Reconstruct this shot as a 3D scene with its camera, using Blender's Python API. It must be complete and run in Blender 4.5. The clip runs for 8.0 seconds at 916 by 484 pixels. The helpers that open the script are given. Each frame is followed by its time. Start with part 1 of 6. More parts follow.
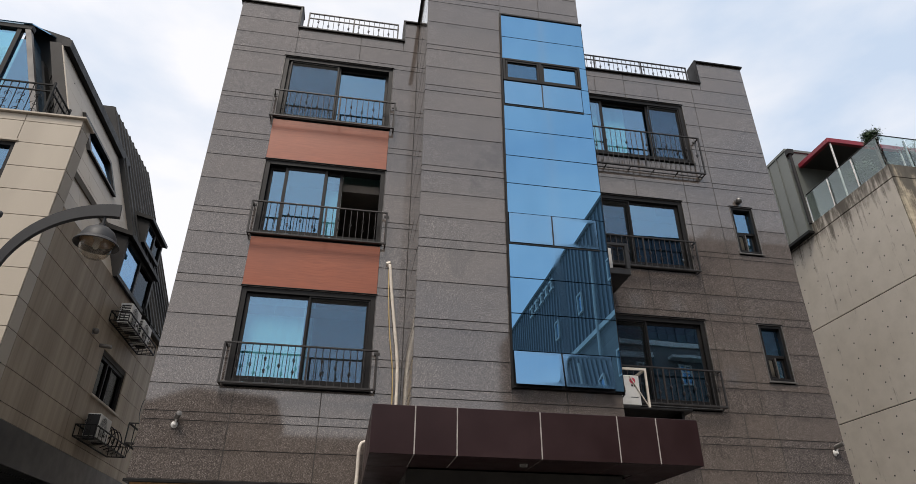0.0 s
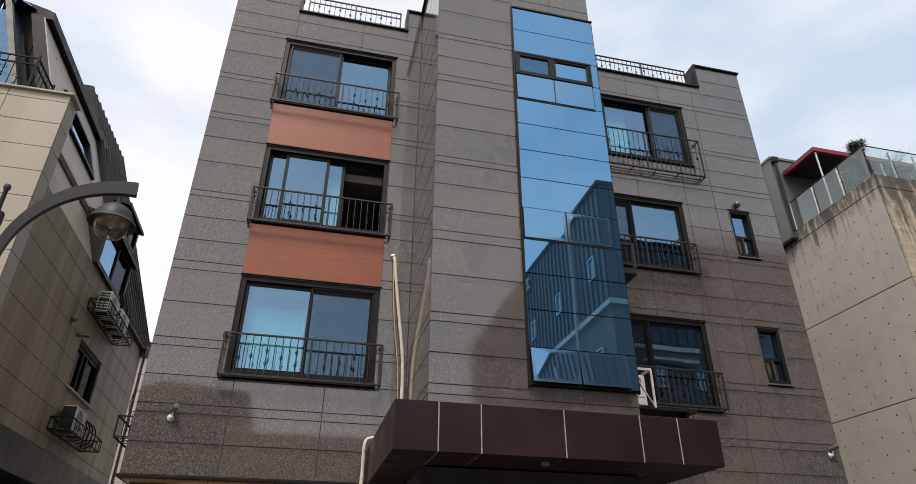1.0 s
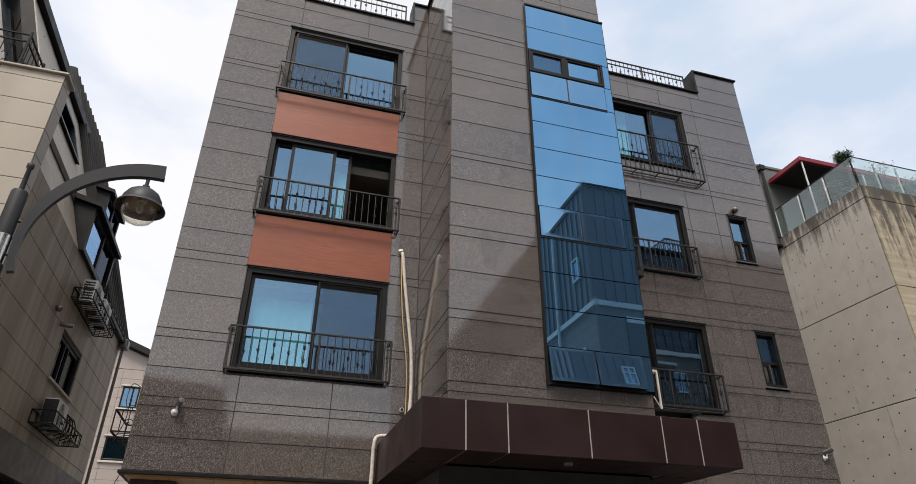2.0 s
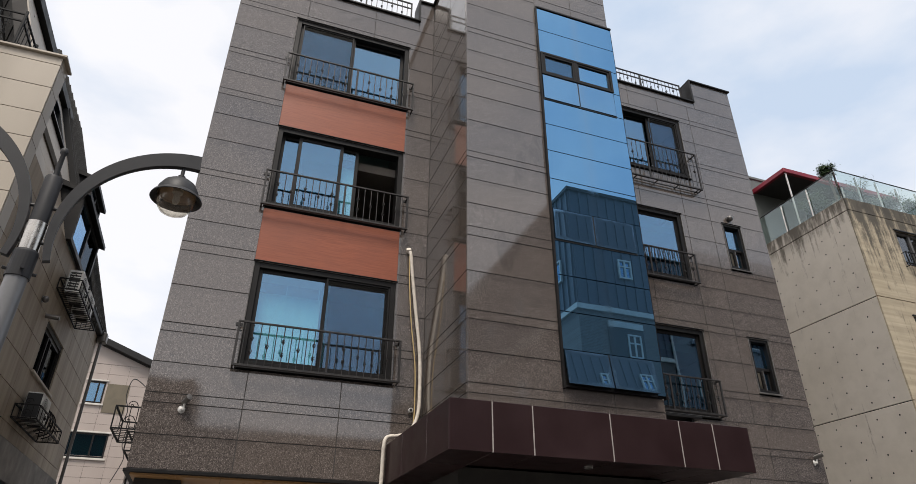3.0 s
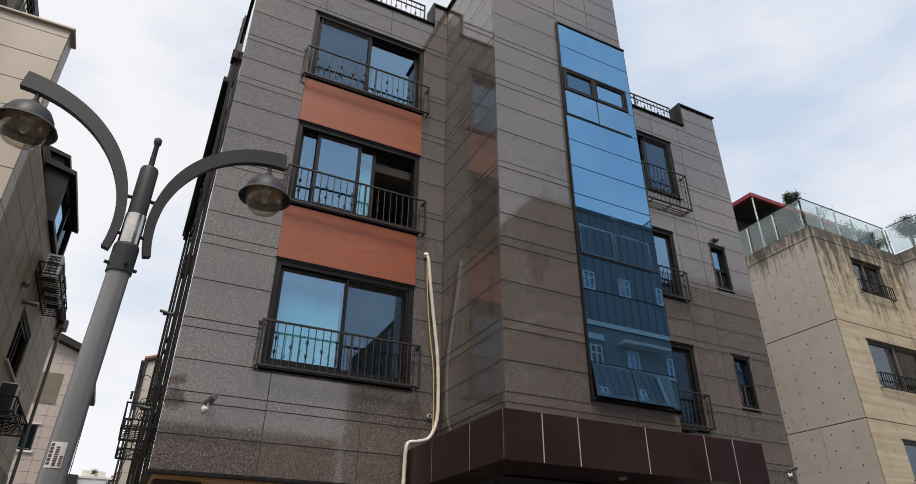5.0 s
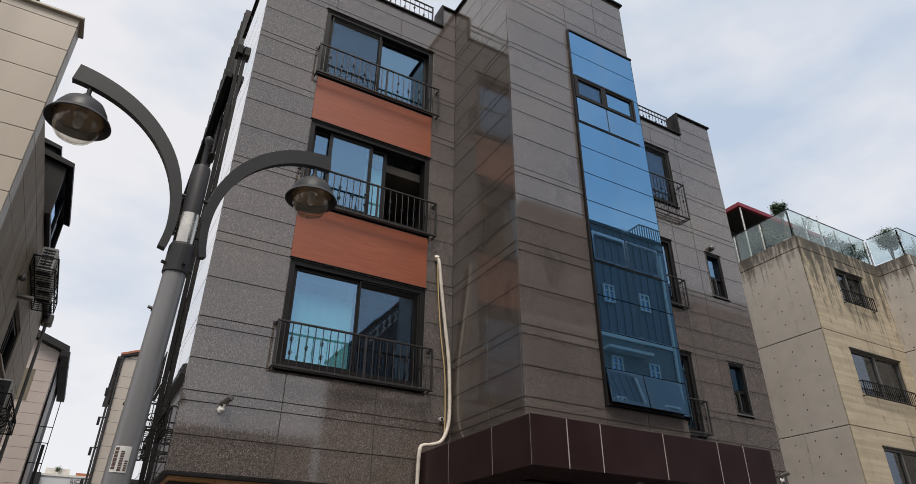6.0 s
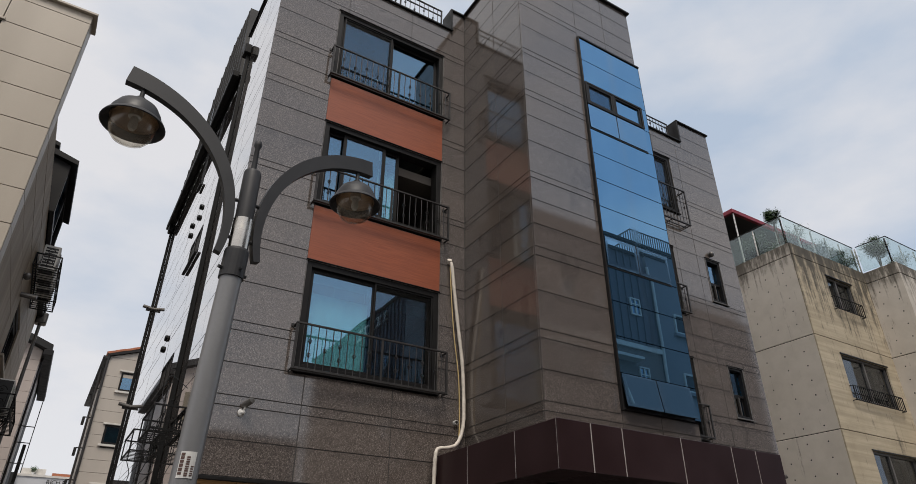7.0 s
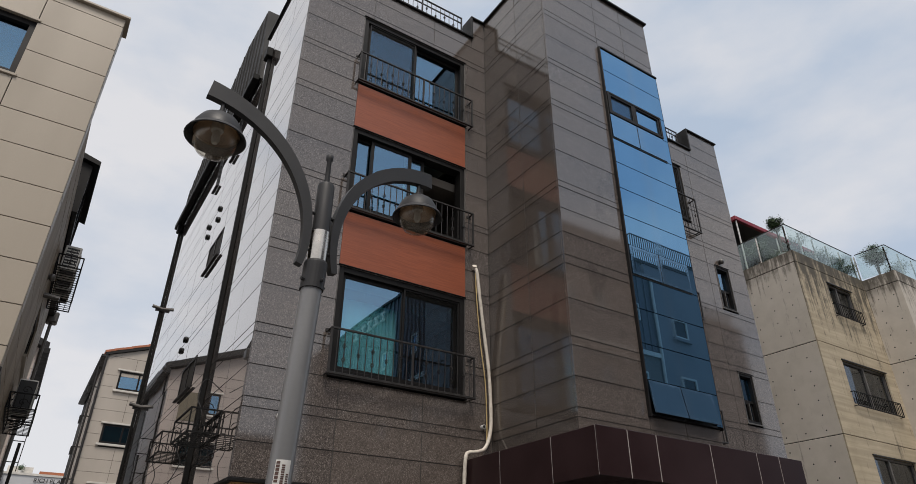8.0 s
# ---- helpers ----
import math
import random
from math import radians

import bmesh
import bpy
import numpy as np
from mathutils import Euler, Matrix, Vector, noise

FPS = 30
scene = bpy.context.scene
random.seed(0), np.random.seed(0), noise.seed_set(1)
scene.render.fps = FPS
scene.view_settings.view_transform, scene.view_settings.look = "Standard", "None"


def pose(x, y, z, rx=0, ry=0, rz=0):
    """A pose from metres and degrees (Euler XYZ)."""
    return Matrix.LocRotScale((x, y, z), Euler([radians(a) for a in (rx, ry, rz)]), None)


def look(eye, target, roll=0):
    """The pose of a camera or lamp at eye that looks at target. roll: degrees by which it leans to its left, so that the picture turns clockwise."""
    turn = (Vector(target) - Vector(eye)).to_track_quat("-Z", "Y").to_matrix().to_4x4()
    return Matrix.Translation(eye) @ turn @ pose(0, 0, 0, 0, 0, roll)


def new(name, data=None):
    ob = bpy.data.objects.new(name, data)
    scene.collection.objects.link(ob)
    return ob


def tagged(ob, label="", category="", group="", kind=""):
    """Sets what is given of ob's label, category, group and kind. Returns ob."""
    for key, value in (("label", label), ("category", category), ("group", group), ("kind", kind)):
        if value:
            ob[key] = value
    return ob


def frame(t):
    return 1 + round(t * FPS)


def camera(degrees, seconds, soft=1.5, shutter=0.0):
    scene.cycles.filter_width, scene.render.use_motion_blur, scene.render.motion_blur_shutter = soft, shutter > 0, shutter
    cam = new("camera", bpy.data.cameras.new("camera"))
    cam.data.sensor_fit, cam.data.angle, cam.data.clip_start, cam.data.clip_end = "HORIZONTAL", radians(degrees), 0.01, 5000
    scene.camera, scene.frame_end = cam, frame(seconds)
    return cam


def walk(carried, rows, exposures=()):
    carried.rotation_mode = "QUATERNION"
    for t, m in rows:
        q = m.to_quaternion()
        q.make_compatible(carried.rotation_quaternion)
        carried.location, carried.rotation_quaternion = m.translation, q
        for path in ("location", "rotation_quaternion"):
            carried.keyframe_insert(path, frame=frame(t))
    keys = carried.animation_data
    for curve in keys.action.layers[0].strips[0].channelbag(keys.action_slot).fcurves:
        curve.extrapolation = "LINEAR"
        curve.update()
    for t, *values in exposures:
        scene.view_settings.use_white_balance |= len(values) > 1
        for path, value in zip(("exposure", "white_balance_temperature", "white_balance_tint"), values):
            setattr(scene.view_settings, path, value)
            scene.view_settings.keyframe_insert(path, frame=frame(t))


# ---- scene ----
cam = camera(71.3, 8.0, soft=0.8)
PATH = [
    (0, (0.174, -0.618, 1.294), (0.46, 1.106, 2.266), 0.5),
    (0.5, (-0.188, -0.384, 1.32), (0.159, 1.329, 2.292), 0.4),
    (1, (-0.57, -0.211, 1.315), (-0.172, 1.491, 2.286), 0.4),
    (1.5, (-0.926, -0.039, 1.326), (-0.477, 1.652, 2.296), 0.4),
    (3, (-2.004, 0.392, 1.363), (-1.405, 2.036, 2.332), 0.3),
    (3.5, (-2.359, 0.531, 1.387), (-1.707, 2.155, 2.355), 0.4),
    (4, (-2.74, 0.64, 1.381), (-2.042, 2.245, 2.35), 0.4),
    (4.5, (-3.092, 0.753, 1.412), (-2.348, 2.337, 2.38), 0.4),
    (6, (-4.066, 1.179, 1.486), (-3.203, 2.701, 2.455), 0.4),
    (6.5, (-4.328, 1.311, 1.49), (-3.434, 2.814, 2.46), 0.4),
    (7, (-4.602, 1.409, 1.505), (-3.688, 2.899, 2.476), 0.2),
    (7.5, (-4.976, 1.505, 1.52), (-4.047, 2.986, 2.492), 0.3),
    (8, (-5.284, 1.614, 1.53), (-4.337, 3.084, 2.501), 0.3),
]
walk(cam, [(t, look(eye, target, roll)) for t, eye, target, roll in PATH],
     exposures=[(0.0, 0.39), (1.5, 0.39), (3.0, 0.38), (4.5, 0.32), (6.0, 0.16), (7.0, 0.0), (8.0, -0.02)])

# ---- daylight ----
world = bpy.data.worlds.new("hazy_sky")
scene.world = world
world.use_nodes = True
wn, wl = world.node_tree.nodes, world.node_tree.links
wn.clear()
SUN_FROM = Vector((-0.20, -0.46, 0.865)).normalized()
sky = wn.new("ShaderNodeTexSky")
sky.sky_type, sky.sun_disc = "NISHITA", False
sky.sun_elevation = math.asin(SUN_FROM.z)
sky.sun_rotation = math.atan2(SUN_FROM.x, SUN_FROM.y)
sky.air_density, sky.dust_density = 1.0, 0.7
coord = wn.new("ShaderNodeTexCoord")
mapping = wn.new("ShaderNodeMapping")
mapping.inputs["Scale"].default_value = (1.6, 1.6, 3.6)
mapping.inputs["Location"].default_value = (0.35, 0.2, 0.1)
clouds = wn.new("ShaderNodeTexNoise")
clouds.inputs["Scale"].default_value = 2.1
clouds.inputs["Detail"].default_value = 7
clouds.inputs["Roughness"].default_value = 0.5
veil = wn.new("ShaderNodeMapRange")
veil.inputs["From Min"].default_value, veil.inputs["From Max"].default_value = 0.12, 0.45
veil.inputs["To Min"].default_value, veil.inputs["To Max"].default_value = 0.0, 1.0
scaled = wn.new("ShaderNodeVectorMath")
scaled.operation = "SCALE"
scaled.inputs["Scale"].default_value = 0.15
blend = wn.new("ShaderNodeMix")
blend.data_type = "RGBA"
blend.inputs["Factor"].default_value = 0.93
cover = wn.new("ShaderNodeMix")
cover.data_type = "RGBA"
cover.inputs["A"].default_value = (0.480, 0.565, 0.690, 1)
west = wn.new("ShaderNodeMix")
west.data_type = "RGBA"
west.inputs["A"].default_value = (0.785, 0.778, 0.796, 1)
west.inputs["B"].default_value = (0.815, 0.806, 0.830, 1)
across = wn.new("ShaderNodeSeparateXYZ")
westward = wn.new("ShaderNodeMapRange")
westward.inputs["From Min"].default_value, westward.inputs["From Max"].default_value = 0.0, -0.75
wl.new(coord.outputs["Generated"], across.inputs["Vector"])
wl.new(across.outputs["X"], westward.inputs["Value"])
wl.new(westward.outputs["Result"], west.inputs["Factor"])
wl.new(west.outputs["Result"], cover.inputs["B"])
back = wn.new("ShaderNodeBackground")
back.inputs["Strength"].default_value = 1.0
wout = wn.new("ShaderNodeOutputWorld")
wl.new(coord.outputs["Generated"], mapping.inputs["Vector"])
wl.new(mapping.outputs["Vector"], clouds.inputs["Vector"])
haze = wn.new("ShaderNodeVectorMath")
haze.operation = "DOT_PRODUCT"
haze.inputs[1].default_value = (-0.30, -0.02, -0.16)
hazed = wn.new("ShaderNodeMath")
hazed.operation = "ADD"
wl.new(coord.outputs["Generated"], haze.inputs[0])
wl.new(haze.outputs["Value"], hazed.inputs[0])
wl.new(clouds.outputs["Fac"], hazed.inputs[1])
wl.new(hazed.outputs["Value"], veil.inputs["Value"])
wl.new(sky.outputs["Color"], scaled.inputs[0])
wl.new(scaled.outputs["Vector"], blend.inputs["A"])
wl.new(veil.outputs["Result"], cover.inputs["Factor"])
wl.new(cover.outputs["Result"], blend.inputs["B"])
wl.new(blend.outputs["Result"], back.inputs["Color"])
wl.new(back.outputs["Background"], wout.inputs["Surface"])

sun_data = bpy.data.lights.new("sun", "SUN")
sun_data.energy, sun_data.angle, sun_data.color = 2.55, radians(22), (1.0, 0.92, 0.83)
sun = new("sun", sun_data)
sun.matrix_world = look(SUN_FROM * 60, (0, 0, 0))


# ---- materials ----
def node_material(name, rough=0.5, metal=0.0):
    m = bpy.data.materials.new(name)
    m.use_nodes = True
    nt = m.node_tree
    b = nt.nodes["Principled BSDF"]
    b.inputs["Roughness"].default_value = rough
    b.inputs["Metallic"].default_value = metal
    return m, nt, b


def noise_at(nt, scale, detail=4.0, stretch=(1, 1, 1), rough=0.55, space="Position"):
    if space == "Position":
        src = nt.nodes.new("ShaderNodeNewGeometry").outputs["Position"]
    else:
        src = nt.nodes.new("ShaderNodeTexCoord").outputs[space]
    mp = nt.nodes.new("ShaderNodeMapping")
    mp.inputs["Scale"].default_value = stretch
    n = nt.nodes.new("ShaderNodeTexNoise")
    n.inputs["Scale"].default_value = scale
    n.inputs["Detail"].default_value = detail
    n.inputs["Roughness"].default_value = rough
    nt.links.new(src, mp.inputs["Vector"])
    nt.links.new(mp.outputs["Vector"], n.inputs["Vector"])
    return n.outputs["Fac"]


def remap(nt, value, lo, hi, a=0.0, b=1.0):
    r = nt.nodes.new("ShaderNodeMapRange")
    for k, v in (("From Min", lo), ("From Max", hi), ("To Min", a), ("To Max", b)):
        r.inputs[k].default_value = v
    nt.links.new(value, r.inputs["Value"])
    return r.outputs["Result"]


def mixed(nt, fac, a, b, mode="MIX"):
    n = nt.nodes.new("ShaderNodeMix")
    n.data_type, n.blend_type = "RGBA", mode
    for sock, v in ((n.inputs["Factor"], fac), (n.inputs["A"], a), (n.inputs["B"], b)):
        if isinstance(v, bpy.types.NodeSocket):
            nt.links.new(v, sock)
        elif isinstance(v, tuple):
            sock.default_value = (*v, 1)
        else:
            sock.default_value = v
    return n.outputs["Result"]


def multiplied(nt, a, b):
    n = nt.nodes.new("ShaderNodeMath")
    n.operation = "MULTIPLY"
    for sock, v in ((n.inputs[0], a), (n.inputs[1], b)):
        if isinstance(v, bpy.types.NodeSocket):
            nt.links.new(v, sock)
        else:
            sock.default_value = v
    return n.outputs["Value"]


def piece_random(nt):
    return nt.nodes.new("ShaderNodeObjectInfo").outputs["Random"]


def bumped(nt, bsdf, height, strength=0.2, distance=0.01):
    n = nt.nodes.new("ShaderNodeBump")
    n.inputs["Strength"].default_value = strength
    n.inputs["Distance"].default_value = distance
    nt.links.new(height, n.inputs["Height"])
    nt.links.new(n.outputs["Normal"], bsdf.inputs["Normal"])


def paint_material(name, colour, rough=0.45, metal=0.0, vary=0.25, scale=3.0, grain=60.0, bump=0.05, streak=False):
    """Painted or coated surface with soft blotches and fine grain."""
    m, nt, b = node_material(name, rough, metal)
    big = noise_at(nt, scale, 4, (1, 1, 0.25) if streak else (1, 1, 1))
    fine = noise_at(nt, grain, 3)
    dark = tuple(c * (1 - vary) for c in colour)
    light = tuple(min(1, c * (1 + vary * 0.6)) for c in colour)
    col = mixed(nt, remap(nt, big, 0.3, 0.7), dark, light)
    col = mixed(nt, remap(nt, fine, 0.35, 0.65, 0.0, 0.25), col, dark)
    nt.links.new(col, b.inputs["Base Color"])
    nt.links.new(remap(nt, big, 0.3, 0.7, max(0.02, rough - 0.08), rough + 0.1), b.inputs["Roughness"])
    bumped(nt, b, fine, bump, 0.004)
    return m


def granite_material(name, dark, mid, light, rough, tint=(0.10, 0.075, 0.06), ior=1.5, relief=0.06):
    """Polished speckled granite; slabs differ a little in tone, with a few weather stains."""
    m, nt, b = node_material(name, rough)
    b.inputs["IOR"].default_value = ior
    fleck = noise_at(nt, 105, 3, (1, 1, 0.65), 0.7)
    grain = noise_at(nt, 52, 3, (1, 1, 1), 0.7)
    cloud = noise_at(nt, 1.3, 5)
    stain = noise_at(nt, 0.9, 6, (1, 1, 0.6), 0.62)
    base = mixed(nt, remap(nt, grain, 0.40, 0.60), dark, mid)
    base = mixed(nt, remap(nt, fleck, 0.56, 0.64), base, light)
    base = mixed(nt, remap(nt, fleck, 0.42, 0.34, 0.0, 0.7), base, tuple(c * 0.35 for c in dark))
    rnd = piece_random(nt)
    base = mixed(nt, remap(nt, rnd, 0.4, 1.0, 0.0, 0.35), base, tint)
    tone = mixed(nt, remap(nt, rnd, 0, 1), (0.90, 0.90, 0.915), (1.09, 1.08, 1.07))
    base = mixed(nt, 1.0, base, tone, "MULTIPLY")
    base = mixed(nt, remap(nt, cloud, 0.3, 0.75, 0.0, 0.22), base, tuple(c * 0.85 for c in dark))
    base = mixed(nt, remap(nt, stain, 0.62, 0.66, 0.0, 0.30), base, tuple(c * 0.5 for c in dark))
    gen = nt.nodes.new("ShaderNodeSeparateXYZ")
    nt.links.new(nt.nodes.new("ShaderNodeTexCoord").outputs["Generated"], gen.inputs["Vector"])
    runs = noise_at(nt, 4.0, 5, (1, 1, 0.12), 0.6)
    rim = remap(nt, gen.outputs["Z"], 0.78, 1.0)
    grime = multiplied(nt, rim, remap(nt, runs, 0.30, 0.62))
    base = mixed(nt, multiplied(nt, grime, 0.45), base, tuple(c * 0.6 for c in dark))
    nt.links.new(base, b.inputs["Base Color"])
    nt.links.new(remap(nt, cloud, 0.3, 0.7, rough * 0.85, rough * 1.25), b.inputs["Roughness"])
    bumped(nt, b, fleck, relief, 0.002)
    return m


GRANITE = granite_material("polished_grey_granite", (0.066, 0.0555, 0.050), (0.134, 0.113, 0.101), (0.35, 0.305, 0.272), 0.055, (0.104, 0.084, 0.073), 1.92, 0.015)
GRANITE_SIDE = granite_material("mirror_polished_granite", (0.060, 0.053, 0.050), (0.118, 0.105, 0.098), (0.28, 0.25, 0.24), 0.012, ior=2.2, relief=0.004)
GRANITE_SIDE.node_tree.nodes["Principled BSDF"].inputs["Coat Weight"].default_value = 1.0
GRANITE_SIDE.node_tree.nodes["Principled BSDF"].inputs["Coat IOR"].default_value = 2.2
GRANITE_SIDE.node_tree.nodes["Principled BSDF"].inputs["Coat Roughness"].default_value = 0.012
# Facade granite again; the west face's darker, reflected brown is put into its colour.
GRANITE_TOWER = granite_material("darker_polished_granite", (0.050, 0.043, 0.038), (0.104, 0.089, 0.078), (0.34, 0.285, 0.24), 0.085, (0.104, 0.082, 0.065), 1.82, 0.006)
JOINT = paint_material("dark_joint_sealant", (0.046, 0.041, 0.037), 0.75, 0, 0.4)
CAULK = paint_material("pale_grey_caulk", (0.36, 0.33, 0.31), 0.7, 0, 0.3, 6)
FRAME = paint_material("dark_bronze_aluminium", (0.012, 0.011, 0.0108), 0.48, 0.1, 0.25)
TRIM = paint_material("weathered_aluminium_trim", (0.17, 0.16, 0.15), 0.4, 0.6, 0.3)
IRON = paint_material("black_painted_iron", (0.012, 0.012, 0.012), 0.55, 0.0, 0.3, 8)
GREY_IRON = paint_material("grey_brown_painted_iron", (0.042, 0.039, 0.038), 0.42, 0.3, 0.3, 8)
LAMP_METAL = paint_material("dark_grey_lamp_paint", (0.036, 0.036, 0.038), 0.5, 0.0, 0.18, 5)
LAMP_POLE = paint_material("grey_lamp_pole_paint", (0.235, 0.235, 0.238), 0.42, 0.25, 0.2, 2.5, 40, 0.05, True)
CHROME = paint_material("brushed_steel_band", (0.62, 0.58, 0.52), 0.22, 1.0, 0.2, 6)
BROWN = paint_material("brown_coated_aluminium", (0.034, 0.0165, 0.0175), 0.36, 0.25, 0.2, 2)
for coated, gloss in ((FRAME, 0.25), (IRON, 0.15), (GREY_IRON, 0.35), (BROWN, 0.32), (LAMP_METAL, 0.3)):
    coated.node_tree.nodes["Principled BSDF"].inputs["Specular IOR Level"].default_value = gloss
SOFFIT = paint_material("tan_soffit_panel", (0.48, 0.27, 0.115), 0.45, 0, 0.12, 2)
REFLECTOR = paint_material("tan_lamp_reflector", (0.50, 0.36, 0.25), 0.35, 0.3, 0.3, 9)
HOSE = paint_material("white_insulated_hose", (0.66, 0.60, 0.52), 0.6, 0, 0.2, 14)
YELLOW_WIRE = paint_material("yellowed_cable", (0.52, 0.38, 0.17), 0.6, 0, 0.2, 10)
WHITE_PLASTIC = paint_material("white_enamelled_casing", (0.66, 0.65, 0.62), 0.45, 0, 0.15, 5)
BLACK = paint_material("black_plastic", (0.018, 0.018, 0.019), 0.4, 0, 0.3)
LOGO_RED = paint_material("red_round_badge", (0.50, 0.05, 0.09), 0.45, 0, 0.1)
BARK = paint_material("grey_brown_bark", (0.10, 0.07, 0.05), 0.8, 0, 0.3, 12)
CURTAIN = paint_material("pale_curtain_cloth", (0.80, 0.82, 0.80), 0.85, 0, 0.1, 4)
# Low albedo puts the unlit look of the rooms into the plaster colour.
ROOM = paint_material("darkened_room_plaster", (0.15, 0.13, 0.11), 0.85, 0, 0.2, 2)
ASPHALT = paint_material("worn_asphalt", (0.052, 0.051, 0.050), 0.9, 0, 0.3, 0.8, 90, 0.3)
PAVING = paint_material("grey_paving", (0.21, 0.20, 0.19), 0.8, 0, 0.2, 1.5, 50, 0.2)
RED_AWNING = paint_material("dark_red_awning", (0.23, 0.012, 0.028), 0.5, 0, 0.2, 3)
GREEN_METAL = paint_material("grey_green_seam_metal", (0.155, 0.165, 0.150), 0.45, 0.3, 0.18, 1.2)
DARK_METAL = paint_material("dark_standing_seam_metal", (0.024, 0.0235, 0.0235), 0.6, 0.0, 0.2, 1.0)
DARK_METAL.node_tree.nodes["Principled BSDF"].inputs["Specular IOR Level"].default_value = 0.2
BEIGE = paint_material("beige_cladding_panel", (0.40, 0.345, 0.275), 0.34, 0, 0.08, 0.9, 40, 0.03, True)
ROOF_TILE = paint_material("orange_clay_tile", (0.36, 0.12, 0.055), 0.7, 0, 0.3, 5)
PINK_TILE = paint_material("pinkish_stone_tile", (0.40, 0.34, 0.305), 0.5, 0, 0.10, 0.7, 30, 0.05, True)
PALE_TILE = paint_material("pale_stone_tile", (0.46, 0.41, 0.355), 0.5, 0, 0.12, 0.7, 30, 0.05, True)
WHITE_TRIM = paint_material("pale_window_trim", (0.60, 0.57, 0.52), 0.55, 0, 0.15, 3)
PLAZA_WALL = paint_material("far_grey_wall", (0.52, 0.52, 0.53), 0.7, 0, 0.1, 0.3)


def brick_clad(name, a, b_, mortar, scale):
    m, nt, b = node_material(name, 0.8)
    tc = nt.nodes.new("ShaderNodeNewGeometry")
    mp = nt.nodes.new("ShaderNodeMapping")
    mp.inputs["Rotation"].default_value = (radians(90), 0, 0)
    br = nt.nodes.new("ShaderNodeTexBrick")
    br.inputs["Color1"].default_value, br.inputs["Color2"].default_value = (*a, 1), (*b_, 1)
    br.inputs["Mortar"].default_value = (*mortar, 1)
    br.inputs["Scale"].default_value = scale
    nt.links.new(tc.outputs["Position"], mp.inputs["Vector"])
    nt.links.new(mp.outputs["Vector"], br.inputs["Vector"])
    nt.links.new(br.outputs["Color"], b.inputs["Base Color"])
    bumped(nt, b, br.outputs["Fac"], 0.4, 0.01)
    return m


SLANT_PANEL = paint_material("pale_glossy_panel", (0.40, 0.345, 0.28), 0.55, 0, 0.08, 0.9, 40, 0.02, True)


def streaked_panel():
    """Beige panel with upright rain streaks."""
    m, nt, b = node_material("rain_streaked_beige_panel", 0.58)
    run = noise_at(nt, 2.6, 6, (1, 1, 0.05), 0.65)
    fine = noise_at(nt, 50, 3)
    col = mixed(nt, remap(nt, run, 0.36, 0.62), (0.42, 0.345, 0.255), (0.255, 0.200, 0.145))
    col = mixed(nt, remap(nt, fine, 0.35, 0.65, 0, 0.2), col, (0.33, 0.28, 0.22))
    nt.links.new(col, b.inputs["Base Color"])
    bumped(nt, b, fine, 0.03, 0.003)
    return m


BEIGE_ALLEY = streaked_panel()
GREY_BRICK = brick_clad("grey_brick", (0.105, 0.090, 0.085), (0.15, 0.130, 0.120), (0.20, 0.19, 0.18), 4.0)


def terracotta_material():
    m, nt, b = node_material("terracotta_wood_grain_panel", 0.42)
    fibre = noise_at(nt, 9, 6, (0.35, 1, 7), 0.6)
    blot = noise_at(nt, 1.3, 4)
    col = mixed(nt, remap(nt, fibre, 0.3, 0.7), (0.225, 0.056, 0.023), (0.335, 0.091, 0.039))
    col = mixed(nt, remap(nt, blot, 0.35, 0.75, 0, 0.45), col, (0.20, 0.062, 0.034))
    nt.links.new(col, b.inputs["Base Color"])
    bumped(nt, b, fibre, 0.08, 0.003)
    return m


TERRACOTTA = terracotta_material()


